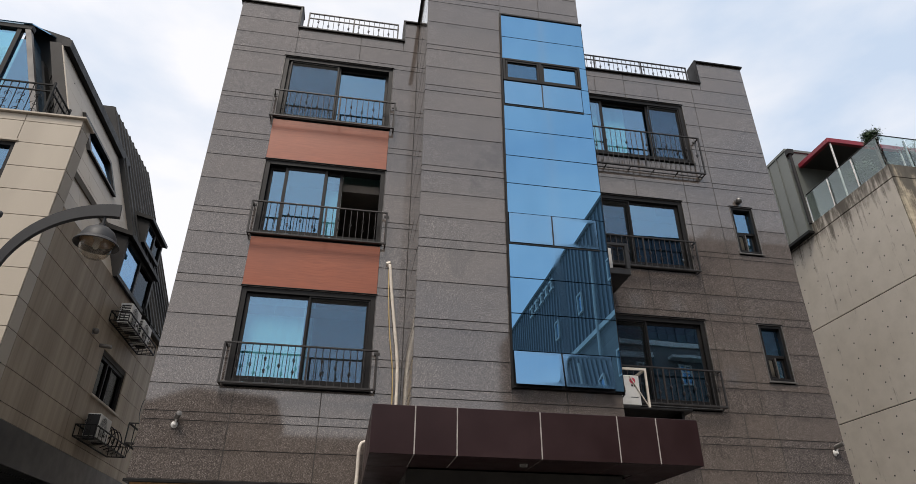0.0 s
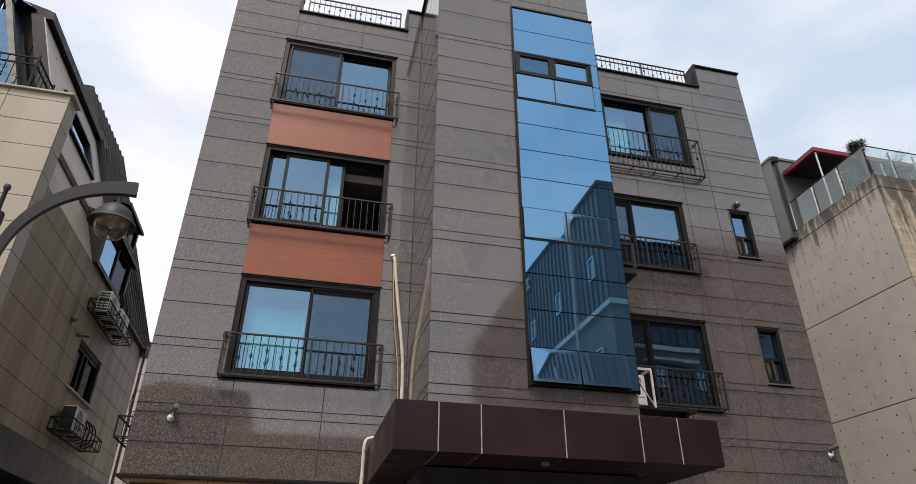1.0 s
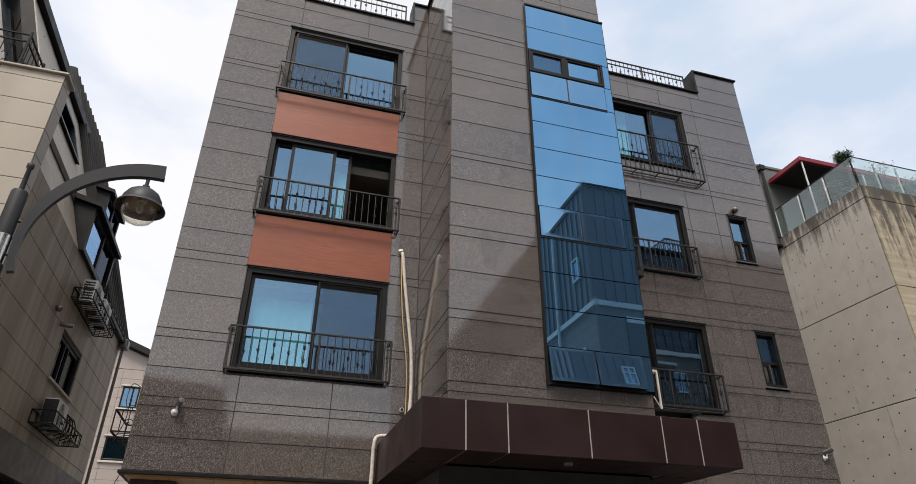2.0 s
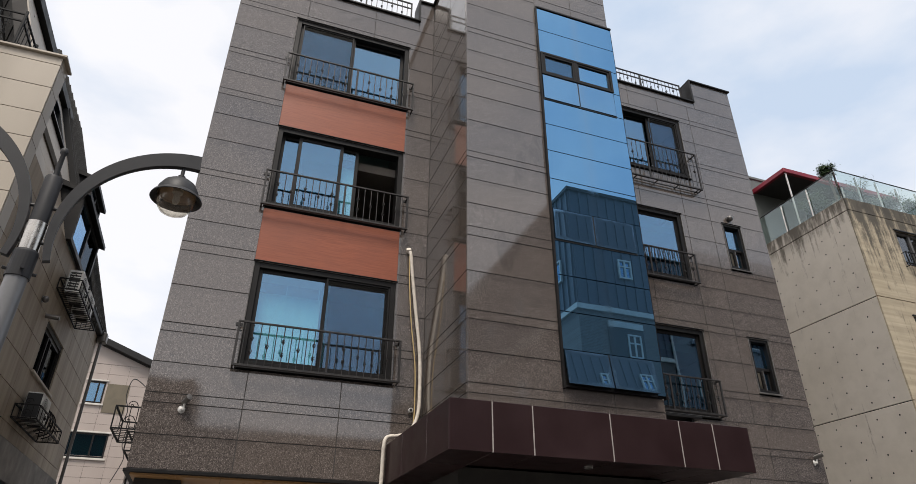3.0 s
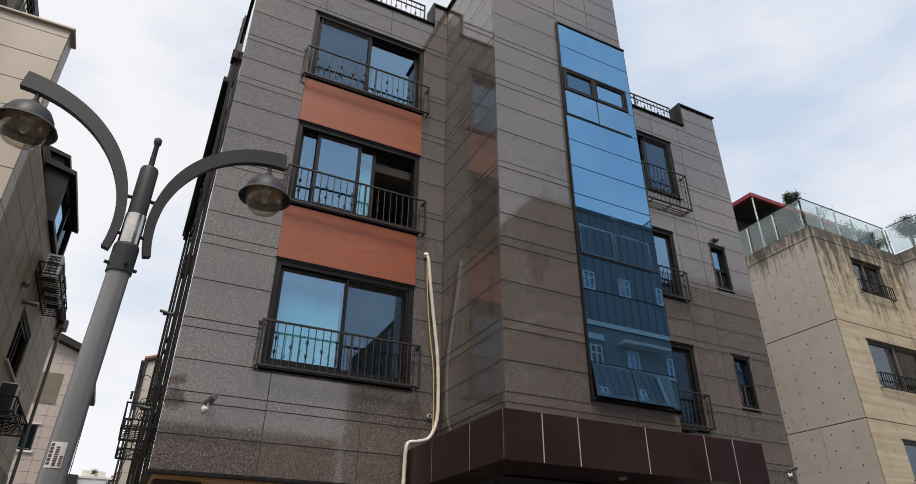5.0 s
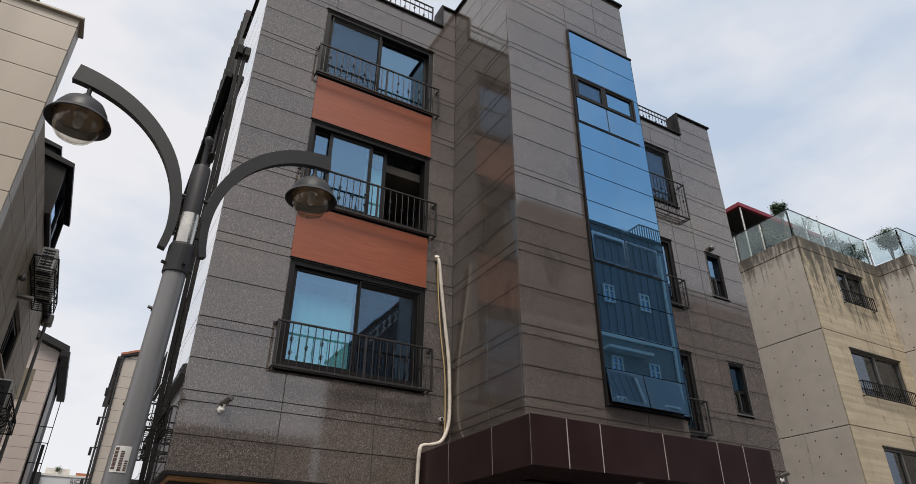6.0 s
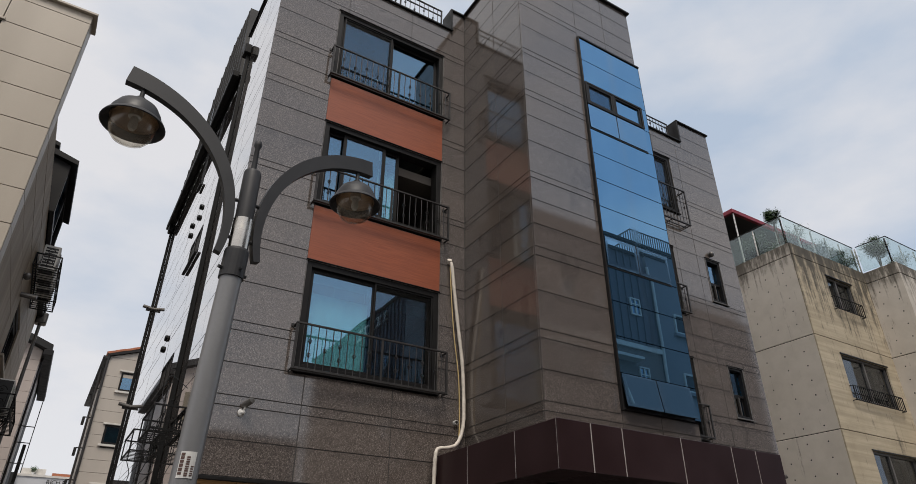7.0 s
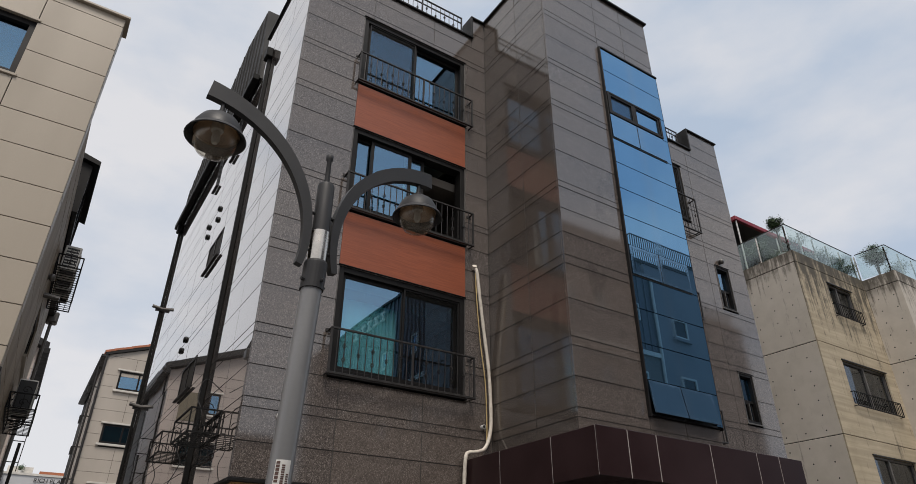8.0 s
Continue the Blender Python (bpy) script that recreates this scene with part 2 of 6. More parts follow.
def concrete_material(name, light, dark, warm, boards=False, top=11.35):
    """Cast concrete with water stains that run down from the coping."""
    m, nt, b = node_material(name, 0.78)
    big = noise_at(nt, 0.55, 5)
    mid = noise_at(nt, 2.6, 6)
    fine = noise_at(nt, 45, 3)
    runs = noise_at(nt, 5.0, 7, (1, 1, 0.06), 0.66)
    z = nt.nodes.new("ShaderNodeSeparateXYZ")
    nt.links.new(nt.nodes.new("ShaderNodeNewGeometry").outputs["Position"], z.inputs["Vector"])
    col = mixed(nt, remap(nt, big, 0.3, 0.7), light, warm)
    col = mixed(nt, remap(nt, mid, 0.4, 0.75, 0, 0.35), col, tuple(c * 0.7 for c in warm))
    if boards:
        board = noise_at(nt, 3.2, 3, (0.12, 0.12, 3.0), 0.6)
        col = mixed(nt, remap(nt, board, 0.38, 0.62, 0.0, 0.5), col, tuple(c * 0.62 for c in warm))
    reach = remap(nt, z.outputs["Z"], top - (2.9 if boards else 1.5), top, 0.0, 0.26)
    wet = nt.nodes.new("ShaderNodeMath")
    wet.operation = "ADD"
    nt.links.new(runs, wet.inputs[0])
    ragged = nt.nodes.new("ShaderNodeMath")
    ragged.operation = "ADD"
    nt.links.new(reach, ragged.inputs[0])
    nt.links.new(remap(nt, noise_at(nt, 6.0, 7, (1, 1, 0.5), 0.7), 0.3, 0.7, -0.10, 0.10), ragged.inputs[1])
    nt.links.new(ragged.outputs["Value"], wet.inputs[1])
    drip = remap(nt, wet.outputs["Value"], 0.57 if boards else 0.63, 0.73 if boards else 0.80)
    band = noise_at(nt, 4.0, 6, (1, 1, 0.22), 0.7)
    top_dirt = multiplied(nt, remap(nt, band, 0.45, 0.54), remap(nt, z.outputs["Z"], top - 0.75, top - 0.15))
    col = mixed(nt, multiplied(nt, drip, 0.9), col, dark)
    col = mixed(nt, multiplied(nt, top_dirt, 0.88), col, dark)
    nt.links.new(col, b.inputs["Base Color"])
    bumped(nt, b, mid if boards else fine, 0.15, 0.006)
    return m


CONCRETE = concrete_material("smooth_cast_concrete", (0.58, 0.53, 0.465), (0.09, 0.077, 0.06), (0.53, 0.48, 0.41))
BOARD_CONCRETE = concrete_material("board_marked_concrete", (0.54, 0.465, 0.345), (0.06, 0.053, 0.042), (0.44, 0.37, 0.26), True)


def glass_material(name, reflect, through_tint, share, rough=0.0, haze_tint=None):
    """Coated window glass: part mirror, part tinted view through."""
    m = bpy.data.materials.new(name)
    m.use_nodes = True
    nt = m.node_tree
    nt.nodes.clear()
    out = nt.nodes.new("ShaderNodeOutputMaterial")
    gl = nt.nodes.new("ShaderNodeBsdfGlossy")
    gl.inputs["Color"].default_value = (*reflect, 1)
    gl.inputs["Roughness"].default_value = rough
    tr = nt.nodes.new("ShaderNodeBsdfTransparent")
    tr.inputs["Color"].default_value = (*through_tint, 1)
    lw = nt.nodes.new("ShaderNodeLayerWeight")
    lw.inputs["Blend"].default_value = 0.5
    steep = nt.nodes.new("ShaderNodeMath")
    steep.operation = "POWER"
    steep.inputs[1].default_value = 4.0
    nt.links.new(lw.outputs["Facing"], steep.inputs[0])
    wave = noise_at(nt, 0.9, 2)
    bp = nt.nodes.new("ShaderNodeBump")
    bp.inputs["Strength"].default_value = 0.10
    bp.inputs["Distance"].default_value = 0.02
    nt.links.new(wave, bp.inputs["Height"])
    nt.links.new(bp.outputs["Normal"], gl.inputs["Normal"])
    add = nt.nodes.new("ShaderNodeMath")
    add.operation, add.use_clamp = "ADD", True
    add.inputs[1].default_value = share
    nt.links.new(multiplied(nt, steep.outputs["Value"], 0.7), add.inputs[0])
    mx = nt.nodes.new("ShaderNodeMixShader")
    nt.links.new(add.outputs["Value"], mx.inputs["Fac"])
    nt.links.new(tr.outputs["BSDF"], mx.inputs[1])
    nt.links.new(gl.outputs["BSDF"], mx.inputs[2])
    if haze_tint:
        soft = nt.nodes.new("ShaderNodeBsdfDiffuse")
        soft.inputs["Color"].default_value = (*haze_tint, 1)
        both = nt.nodes.new("ShaderNodeMixShader")
        both.inputs["Fac"].default_value = 0.07
        nt.links.new(mx.outputs["Shader"], both.inputs[1])
        nt.links.new(soft.outputs["BSDF"], both.inputs[2])
        nt.links.new(both.outputs["Shader"], out.inputs["Surface"])
    else:
        nt.links.new(mx.outputs["Shader"], out.inputs["Surface"])
    return m


GLASS = glass_material("blue_green_coated_glass", (0.46, 0.66, 0.92), (0.44, 0.74, 0.76), 0.30)
CLEAR = glass_material("clear_balustrade_glass", (0.80, 0.88, 0.88), (0.86, 0.91, 0.90), 0.09, 0.12)
GLOBE = glass_material("dusty_lamp_globe", (0.80, 0.77, 0.73), (0.95, 0.93, 0.89), 0.04, 0.02, (0.33, 0.285, 0.24))
GREY_GLASS = glass_material("plain_grey_glass", (0.55, 0.58, 0.62), (0.62, 0.64, 0.64), 0.16)
DARK_GLASS = glass_material("dark_alley_glass", (0.30, 0.34, 0.38), (0.25, 0.27, 0.28), 0.08)
SCREEN = glass_material("fine_insect_screen", (0.12, 0.12, 0.115), (0.86, 0.86, 0.87), 0.05, 0.6)


def mirror_glass(name, colour, rough, dust=0.0):
    """Blue reflective facade glass, slightly wavy, with dust and one upright rain streak."""
    m, nt, b = node_material(name, rough, 0.92)
    blot = noise_at(nt, 1.2, 4, (1, 1, 0.35))
    col = mixed(nt, remap(nt, blot, 0.3, 0.75), colour, tuple(min(1, c * 1.10 + 0.008) for c in colour))
    x = nt.nodes.new("ShaderNodeSeparateXYZ")
    nt.links.new(nt.nodes.new("ShaderNodeNewGeometry").outputs["Position"], x.inputs["Vector"])
    off = nt.nodes.new("ShaderNodeMath")
    off.operation = "SUBTRACT"
    off.inputs[1].default_value = 3.30
    nt.links.new(x.outputs["X"], off.inputs[0])
    wide = nt.nodes.new("ShaderNodeMath")
    wide.operation = "ABSOLUTE"
    nt.links.new(off.outputs["Value"], wide.inputs[0])
    streak = multiplied(nt, remap(nt, wide.outputs["Value"], 0.14, 0.0), remap(nt, noise_at(nt, 5.0, 5, (1, 1, 0.08), 0.6), 0.35, 0.65, 0.2, 1.0))
    col = mixed(nt, multiplied(nt, streak, 0.16), col, (0.34, 0.36, 0.36))
    gen = nt.nodes.new("ShaderNodeSeparateXYZ")
    nt.links.new(nt.nodes.new("ShaderNodeTexCoord").outputs["Generated"], gen.inputs["Vector"])
    if dust:
        rims = []
        for axis in ("X", "Z"):
            mid = nt.nodes.new("ShaderNodeMath")
            mid.operation = "SUBTRACT"
            mid.inputs[1].default_value = 0.5
            nt.links.new(gen.outputs[axis], mid.inputs[0])
            ab = nt.nodes.new("ShaderNodeMath")
            ab.operation = "ABSOLUTE"
            nt.links.new(mid.outputs["Value"], ab.inputs[0])
            rims.append(remap(nt, ab.outputs["Value"], 0.40 if axis == "X" else 0.36, 0.5))
        top = nt.nodes.new("ShaderNodeMath")
        top.operation = "MAXIMUM"
        nt.links.new(rims[0], top.inputs[0])
        nt.links.new(rims[1], top.inputs[1])
        film = multiplied(nt, top.outputs["Value"], remap(nt, noise_at(nt, 3.0, 4), 0.3, 0.7, 0.4, 1.0))
        col = mixed(nt, multiplied(nt, film, dust), col, (0.30, 0.36, 0.42))
        nt.links.new(remap(nt, film, 0.0, 1.0, rough, 0.25), b.inputs["Roughness"])
    else:
        nt.links.new(remap(nt, streak, 0.0, 1.0, rough, 0.10), b.inputs["Roughness"])
    nt.links.new(col, b.inputs["Base Color"])
    bumped(nt, b, noise_at(nt, 1.1, 1, (1, 1, 0.8)), 0.05, 0.01)
    return m


BLUE_GLASS = mirror_glass("blue_mirror_facade_glass", (0.140, 0.312, 0.505), 0.004)
BLUE_SASH = mirror_glass("blue_sash_glass", (0.146, 0.312, 0.500), 0.008, 0.22)


def leaf_material(name, a, c):
    m, nt, b = node_material(name, 0.55)
    n = noise_at(nt, 7, 3)
    isl = nt.nodes.new("ShaderNodeNewGeometry").outputs["Random Per Island"]
    col = mixed(nt, isl, a, c)
    col = mixed(nt, remap(nt, n, 0.35, 0.7, 0, 0.5), col, tuple(v * 0.6 for v in a))
    nt.links.new(col, b.inputs["Base Color"])
    return m


LEAF = leaf_material("dark_green_leaves", (0.030, 0.065, 0.022), (0.07, 0.12, 0.035))
LEAF_GREY = leaf_material("grey_green_leaves", (0.07, 0.10, 0.055), (0.13, 0.16, 0.09))


# ---- building blocks ----
def origin_of(ob):
    p = Vector((0, 0, 0))
    while ob:
        p += ob.location
        ob = ob.parent
    return p


def thing(name, at, label, category, group="", kind=""):
    ob = new(name)
    ob.empty_display_size = 0.2
    ob.location = at
    return tagged(ob, label, category, group, kind)


def finish(name, bm, material):
    bmesh.ops.recalc_face_normals(bm, faces=bm.faces)
    me = bpy.data.meshes.new(name)
    bm.to_mesh(me)
    bm.free()
    me.materials.append(material)
    return me


def part(name, bm, material, parent=None, label="", smooth=False):
    """One mesh object from world coordinates, under a thing or a part."""
    base = origin_of(parent)
    bmesh.ops.translate(bm, vec=-base, verts=bm.verts)
    me = finish(name, bm, material)
    if smooth:
        for p in me.polygons:
            p.use_smooth = True
        me.set_sharp_from_angle(angle=radians(38))
    ob = new(name, me)
    ob.parent = parent
    if label:
        tagged(ob, label)
    return ob


def shared(name, me, parent, at, rot=(0, 0, 0)):
    """A piece on shared mesh data, at a world place."""
    ob = new(name, me)
    ob.parent = parent
    ob.location = Vector(at) - origin_of(parent)
    ob.rotation_euler = rot
    return ob


def add_box(bm, x0, x1, y0, y1, z0, z1, bevel=0.0):
    vs = [bm.verts.new((x, y, z)) for x in (x0, x1) for y in (y0, y1) for z in (z0, z1)]
    fs = [bm.faces.new([vs[i] for i in q]) for q in ((0, 1, 3, 2), (4, 6, 7, 5), (0, 4, 5, 1), (2, 3, 7, 6), (0, 2, 6, 4), (1, 5, 7, 3))]
    if bevel:
        es = list({e for f in fs for e in f.edges})
        bmesh.ops.bevel(bm, geom=es, offset=bevel, segments=1, affect="EDGES")
    return bm


def box(x0, x1, y0, y1, z0, z1, bevel=0.0):
    return add_box(bmesh.new(), x0, x1, y0, y1, z0, z1, bevel)


def add_prism(bm, outline, axis, a, b):
    """An outline in the two other axes, pushed along one axis from a to b."""
    def put(u, v, w):
        return {"x": (w, u, v), "y": (u, w, v), "z": (u, v, w)}[axis]
    lo = [bm.verts.new(put(u, v, a)) for u, v in outline]
    hi = [bm.verts.new(put(u, v, b)) for u, v in outline]
    n = len(outline)
    bm.faces.new(lo)
    bm.faces.new(hi[::-1])
    for i in range(n):
        bm.faces.new((lo[i], lo[(i + 1) % n], hi[(i + 1) % n], hi[i]))
    return bm


def add_tube(bm, points, radius, sides=8, closed_ends=True):
    """A round bar along points; radius may be one number or one for each point."""
    pts = [Vector(p) for p in points]
    rings = []
    side = None
    for i, p in enumerate(pts):
        d = (pts[min(i + 1, len(pts) - 1)] - pts[max(i - 1, 0)]).normalized()
        if side is None:
            side = d.orthogonal().normalized()
        side = (side - d * side.dot(d)).normalized()
        up = d.cross(side)
        r = radius[i] if isinstance(radius, (list, tuple)) else radius
        rings.append([bm.verts.new(p + (side * math.cos(k * math.tau / sides) + up * math.sin(k * math.tau / sides)) * r) for k in range(sides)])
    for a, b in zip(rings, rings[1:]):
        for k in range(sides):
            bm.faces.new((a[k], a[(k + 1) % sides], b[(k + 1) % sides], b[k]))
    if closed_ends:
        bm.faces.new(rings[0][::-1])
        bm.faces.new(rings[-1])
    return bm


def tube(points, radius, sides=8):
    return add_tube(bmesh.new(), points, radius, sides)


def add_lathe(bm, centre, profile, sides=24):
    """Rings of (radius, height) round a vertical axis at centre."""
    c = Vector(centre)
    rings = []
    for r, h in profile:
        rings.append([bm.verts.new(c + Vector((math.cos(k * math.tau / sides) * r, math.sin(k * math.tau / sides) * r, h))) for k in range(sides)])
    for a, b in zip(rings, rings[1:]):
        for k in range(sides):
            bm.faces.new((a[k], a[(k + 1) % sides], b[(k + 1) % sides], b[k]))
    return bm


def curve_points(pts, steps=8):
    """A smooth line through points."""
    p = [Vector(q) for q in pts]
    p = [p[0] * 2 - p[1], *p, p[-1] * 2 - p[-2]]
    out = []
    for i in range(1, len(p) - 2):
        for k in range(steps):
            t = k / steps
            out.append(0.5 * (2 * p[i] + (p[i + 1] - p[i - 1]) * t + (2 * p[i - 1] - 5 * p[i] + 4 * p[i + 1] - p[i + 2]) * t * t + (3 * p[i] - p[i - 1] - 3 * p[i + 1] + p[i + 2]) * t ** 3))
    out.append(p[-2])
    return out


SLABS = {}


def slab_mesh(w, h, d, material, bevel=0.0009):
    """A thin slab, its face at y = 0 looking to -y, corner at the origin, with chamfered front edges."""
    key = (round(w, 3), round(h, 3), d, material.name)
    if key not in SLABS:
        b = bevel
        rings = [[(0, d, 0), (w, d, 0), (w, d, h), (0, d, h)], [(0, b, 0), (w, b, 0), (w, b, h), (0, b, h)], [(b, 0, b), (w - b, 0, b), (w - b, 0, h - b), (b, 0, h - b)]]
        verts = [v for r in rings for v in r]
        faces = [(8, 9, 10, 11)]
        for r in (0, 4):
            for k in range(4):
                faces.append((r + k, r + (k + 1) % 4, r + 4 + (k + 1) % 4, r + 4 + k))
        me = bpy.data.meshes.new("panel")
        me.from_pydata(verts, [], faces)
        me.materials.append(material)
        SLABS[key] = me
    return SLABS[key]


def clad(parent, cells, plane, face, material, name="panel", gap=0.013, depth=0.03, tilt=0.0009):
    """Slabs over cells (u0, u1, z0, z1). face: 'front' looks to -y, 'left' to -x, 'right' to +x."""
    for u0, u1, z0, z1 in cells:
        if u1 - u0 < 0.03 or z1 - z0 < 0.03:
            continue
        me = slab_mesh(u1 - u0 - gap, z1 - z0 - gap, depth, material)
        g = gap / 2
        jit = random.uniform(-0.0012, 0.0012)
        tip, turn = random.uniform(-tilt, tilt), random.uniform(-tilt, tilt)
        if face == "front":
            shared(name, me, parent, (u0 + g, plane + jit, z0 + g), (tip, 0, turn))
        elif face == "left":
            shared(name, me, parent, (plane + jit, u1 - g, z0 + g), (tip, 0, turn - math.pi / 2))
        else:
            shared(name, me, parent, (plane + jit, u0 + g, z0 + g), (tip, 0, turn + math.pi / 2))


def cells_of(rows, columns, holes=()):
    """Cells of a grid, rows cut by holes (u0, u1, z0, z1) whose heights fall on the rows."""
    out = []
    for z0, z1 in zip(rows, rows[1:]):
        zm = (z0 + z1) / 2
        cuts = [(a, b) for a, b, lo, hi in holes if lo <= zm <= hi]
        for u0, u1 in zip(columns, columns[1:]):
            spans = [(u0, u1)]
            for a, b in cuts:
                spans = [s for p, q in spans for s in ((p, min(q, a)), (max(p, b), q)) if s[1] - s[0] > 0.02]
            out += [(p, q, z0, z1) for p, q in spans]
    return out


# ---- ground ----
g = bmesh.new()
add_box(g, -400, 400, -400, 400, -0.3, -0.02)
ground = part("ground", g, ASPHALT)
tagged(ground, "worn dark asphalt street between the buildings", "ground", kind="structure")
for nm, y0, y1 in (("pavement_near_house", 5.3, 60.0), ("pavement_opposite", -60.0, -3.0)):
    p = part(nm, box(-60, 60, y0, y1, -0.02, 0.12, 0.02), PAVING)
    tagged(p, "grey paved strip raised by a kerb beside the street", "pavement", kind="structure")

# ---- the granite apartment house ----
FRONT, TOWER, SIDE, EAST = 10.30, 8.25, -3.10, 9.36
T0, T1, G0 = 1.00, 4.15, 2.46
TOP = 13.35
ROWS_Z = [2.84, 3.30, 3.74, 3.88, 4.33, 4.80, 4.94, 5.56, 6.16, 6.32, 6.74, 7.20, 7.63, 7.75, 8.40, 8.97, 9.43, 9.57, 10.02, 10.48, 10.60, 11.22, 11.80, 11.94, 12.40]
house = thing("apartment_building", (3.1, 15.5, 0), "four-storey apartment house clad in polished grey granite slabs", "building")

W0, W1 = -1.94, 0.46
left_holes = [(W0, W1, 4.33, 11.80)]
right_holes = [(4.6, 6.98, 4.33, 6.16), (4.6, 6.98, 7.20, 8.97), (4.6, 7.48, 10.02, 11.80), (8.13, 8.66, 4.94, 6.16), (8.13, 8.66, 7.75, 8.97)]


def backing(cells, y0, y1):
    bm = bmesh.new()
    for a, b, lo, hi in cells:
        add_box(bm, a, b, y0, y1, lo, hi)
    return bm


win_left = [(W0, W1, 4.33, 6.16), (W0, W1, 7.20, 8.97), (W0, W1, 10.02, 11.80)]
wall_l = part("wall", backing(cells_of([2.84, 4.33, 6.16, 7.20, 8.97, 10.02, 11.80, 12.68], [SIDE + 0.007, T0 + 0.03], win_left), FRONT + 0.007, FRONT + 0.28), JOINT, house, "front wall of the west wing")
wall_r = part("wall", backing(cells_of([2.84, 4.33, 4.94, 6.16, 7.20, 7.75, 8.97, 10.02, 11.80, 12.60], [T1 - 0.1, EAST - 0.03], right_holes), FRONT + 0.007, FRONT + 0.28), JOINT, house, "front wall of the east wing")
for a, b in ((SIDE + 0.03, -1.76), (0.65, T0 + 0.04), (8.10, EAST - 0.03)):
    part("parapet", box(a, b, FRONT + 0.007, FRONT + 0.25, 12.58, TOP - 0.02), JOINT, house, "dark parapet behind the granite")
tb = bmesh.new()
add_box(tb, T0 + 0.007, T1 - 0.02, TOWER + 0.007, FRONT + 0.1, 2.9, TOP - 0.03)
wall_t = part("wall", tb, JOINT, house, "projecting stair tower")
sb = bmesh.new()
add_box(sb, SIDE + 0.007, SIDE + 0.28, FRONT + 0.28, 21.6, 2.84, 13.2)
wall_s = part("wall", sb, JOINT, house, "side wall along the alley")
bb = bmesh.new()
add_box(bb, SIDE + 0.28, EAST - 0.03, 21.3, 21.6, 2.84, 13.0)
add_box(bb, EAST - 0.28, EAST - 0.03, FRONT + 0.28, 21.3, 2.84, 13.0)
part("wall", bb, JOINT, house, "back and east walls")
fl = bmesh.new()
for z in (2.86, 5.75, 8.55, 11.98):
    add_box(fl, SIDE + 0.28, EAST - 0.28, FRONT + 0.28, 21.3, z, z + 0.18)
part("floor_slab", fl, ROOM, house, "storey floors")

# granite slabs, laid at the end of the file
CLAD = []
low = [r for r in ROWS_Z if r <= 4.33]
mid = [r for r in ROWS_Z if 4.33 <= r <= 11.80]
high = [r for r in ROWS_Z if r >= 11.80]
CLAD.append((wall_l, cells_of(low, [SIDE, -1.75, -0.33, T0]), FRONT, "front", GRANITE))
CLAD.append((wall_l, cells_of(mid, [SIDE, T0], left_holes), FRONT, "front", GRANITE))
CLAD.append((wall_l, cells_of(high, [SIDE, -1.75, -0.33, T0]), FRONT, "front", GRANITE))
CLAD.append((wall_l, [(SIDE, -1.75, 12.40, 12.86), (SIDE, -1.75, 12.86, TOP - 0.02), (-1.75, -0.33, 12.40, 12.71), (-0.33, 0.65, 12.40, 12.71), (0.65, T0, 12.40, 12.86), (0.65, T0, 12.86, TOP - 0.02)], FRONT, "front", GRANITE))
CLAD.append((wall_r, cells_of(low, [T1, 5.20, 6.36, 7.42, 8.05, EAST]), FRONT, "front", GRANITE))
CLAD.append((wall_r, cells_of(mid, [T1, 5.95, 7.12, 7.83, EAST], right_holes), FRONT, "front", GRANITE))
CLAD.append((wall_r, cells_of(high, [T1, 5.30, 6.05, 6.90, 7.83, EAST]), FRONT, "front", GRANITE))
CLAD.append((wall_r, [(T1, 6.05, 12.40, 12.62), (6.05, 8.10, 12.40, 12.62), (8.10, EAST, 12.40, 12.86), (8.10, EAST, 12.86, TOP - 0.02)], FRONT, "front", GRANITE))
tower_rows = ROWS_Z[1:] + [12.86, TOP - 0.02]
CLAD.append((wall_t, cells_of([r for r in tower_rows if r <= 11.80], [T0, G0]), TOWER, "front", GRANITE))
CLAD.append((wall_t, cells_of([11.66, 11.94, 12.40, 12.86, TOP - 0.02], [G0, 3.29, T1]), TOWER, "front", GRANITE))
CLAD.append((wall_t, cells_of([11.80, 11.94, 12.40, 12.86, TOP - 0.02], [T0, G0]), TOWER, "front", GRANITE))
CLAD.append((wall_t, cells_of([3.30, 3.74, 3.94], [G0, 3.29, T1]), TOWER, "front", GRANITE))
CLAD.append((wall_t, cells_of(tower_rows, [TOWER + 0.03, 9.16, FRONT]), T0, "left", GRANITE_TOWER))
SIDE_WINDOWS = [(14.2, 15.4, 4.94, 5.56), (14.2, 15.4, 7.75, 8.40), (14.65, 15.0, 10.60, 11.80), (16.2, 16.6, 10.60, 11.80)]
CLAD.append((wall_s, cells_of(ROWS_Z + [12.86], [FRONT + 0.03, 11.4, 12.7, 14.2, 15.4, 16.6, 17.8, 19.0, 20.3, 21.6], SIDE_WINDOWS), SIDE, "left", GRANITE_SIDE))
CLAD.append((wall_s, cells_of([12.86, TOP - 0.02], [FRONT + 0.03, 11.4, 12.7, 13.5]), SIDE, "left", GRANITE_SIDE))

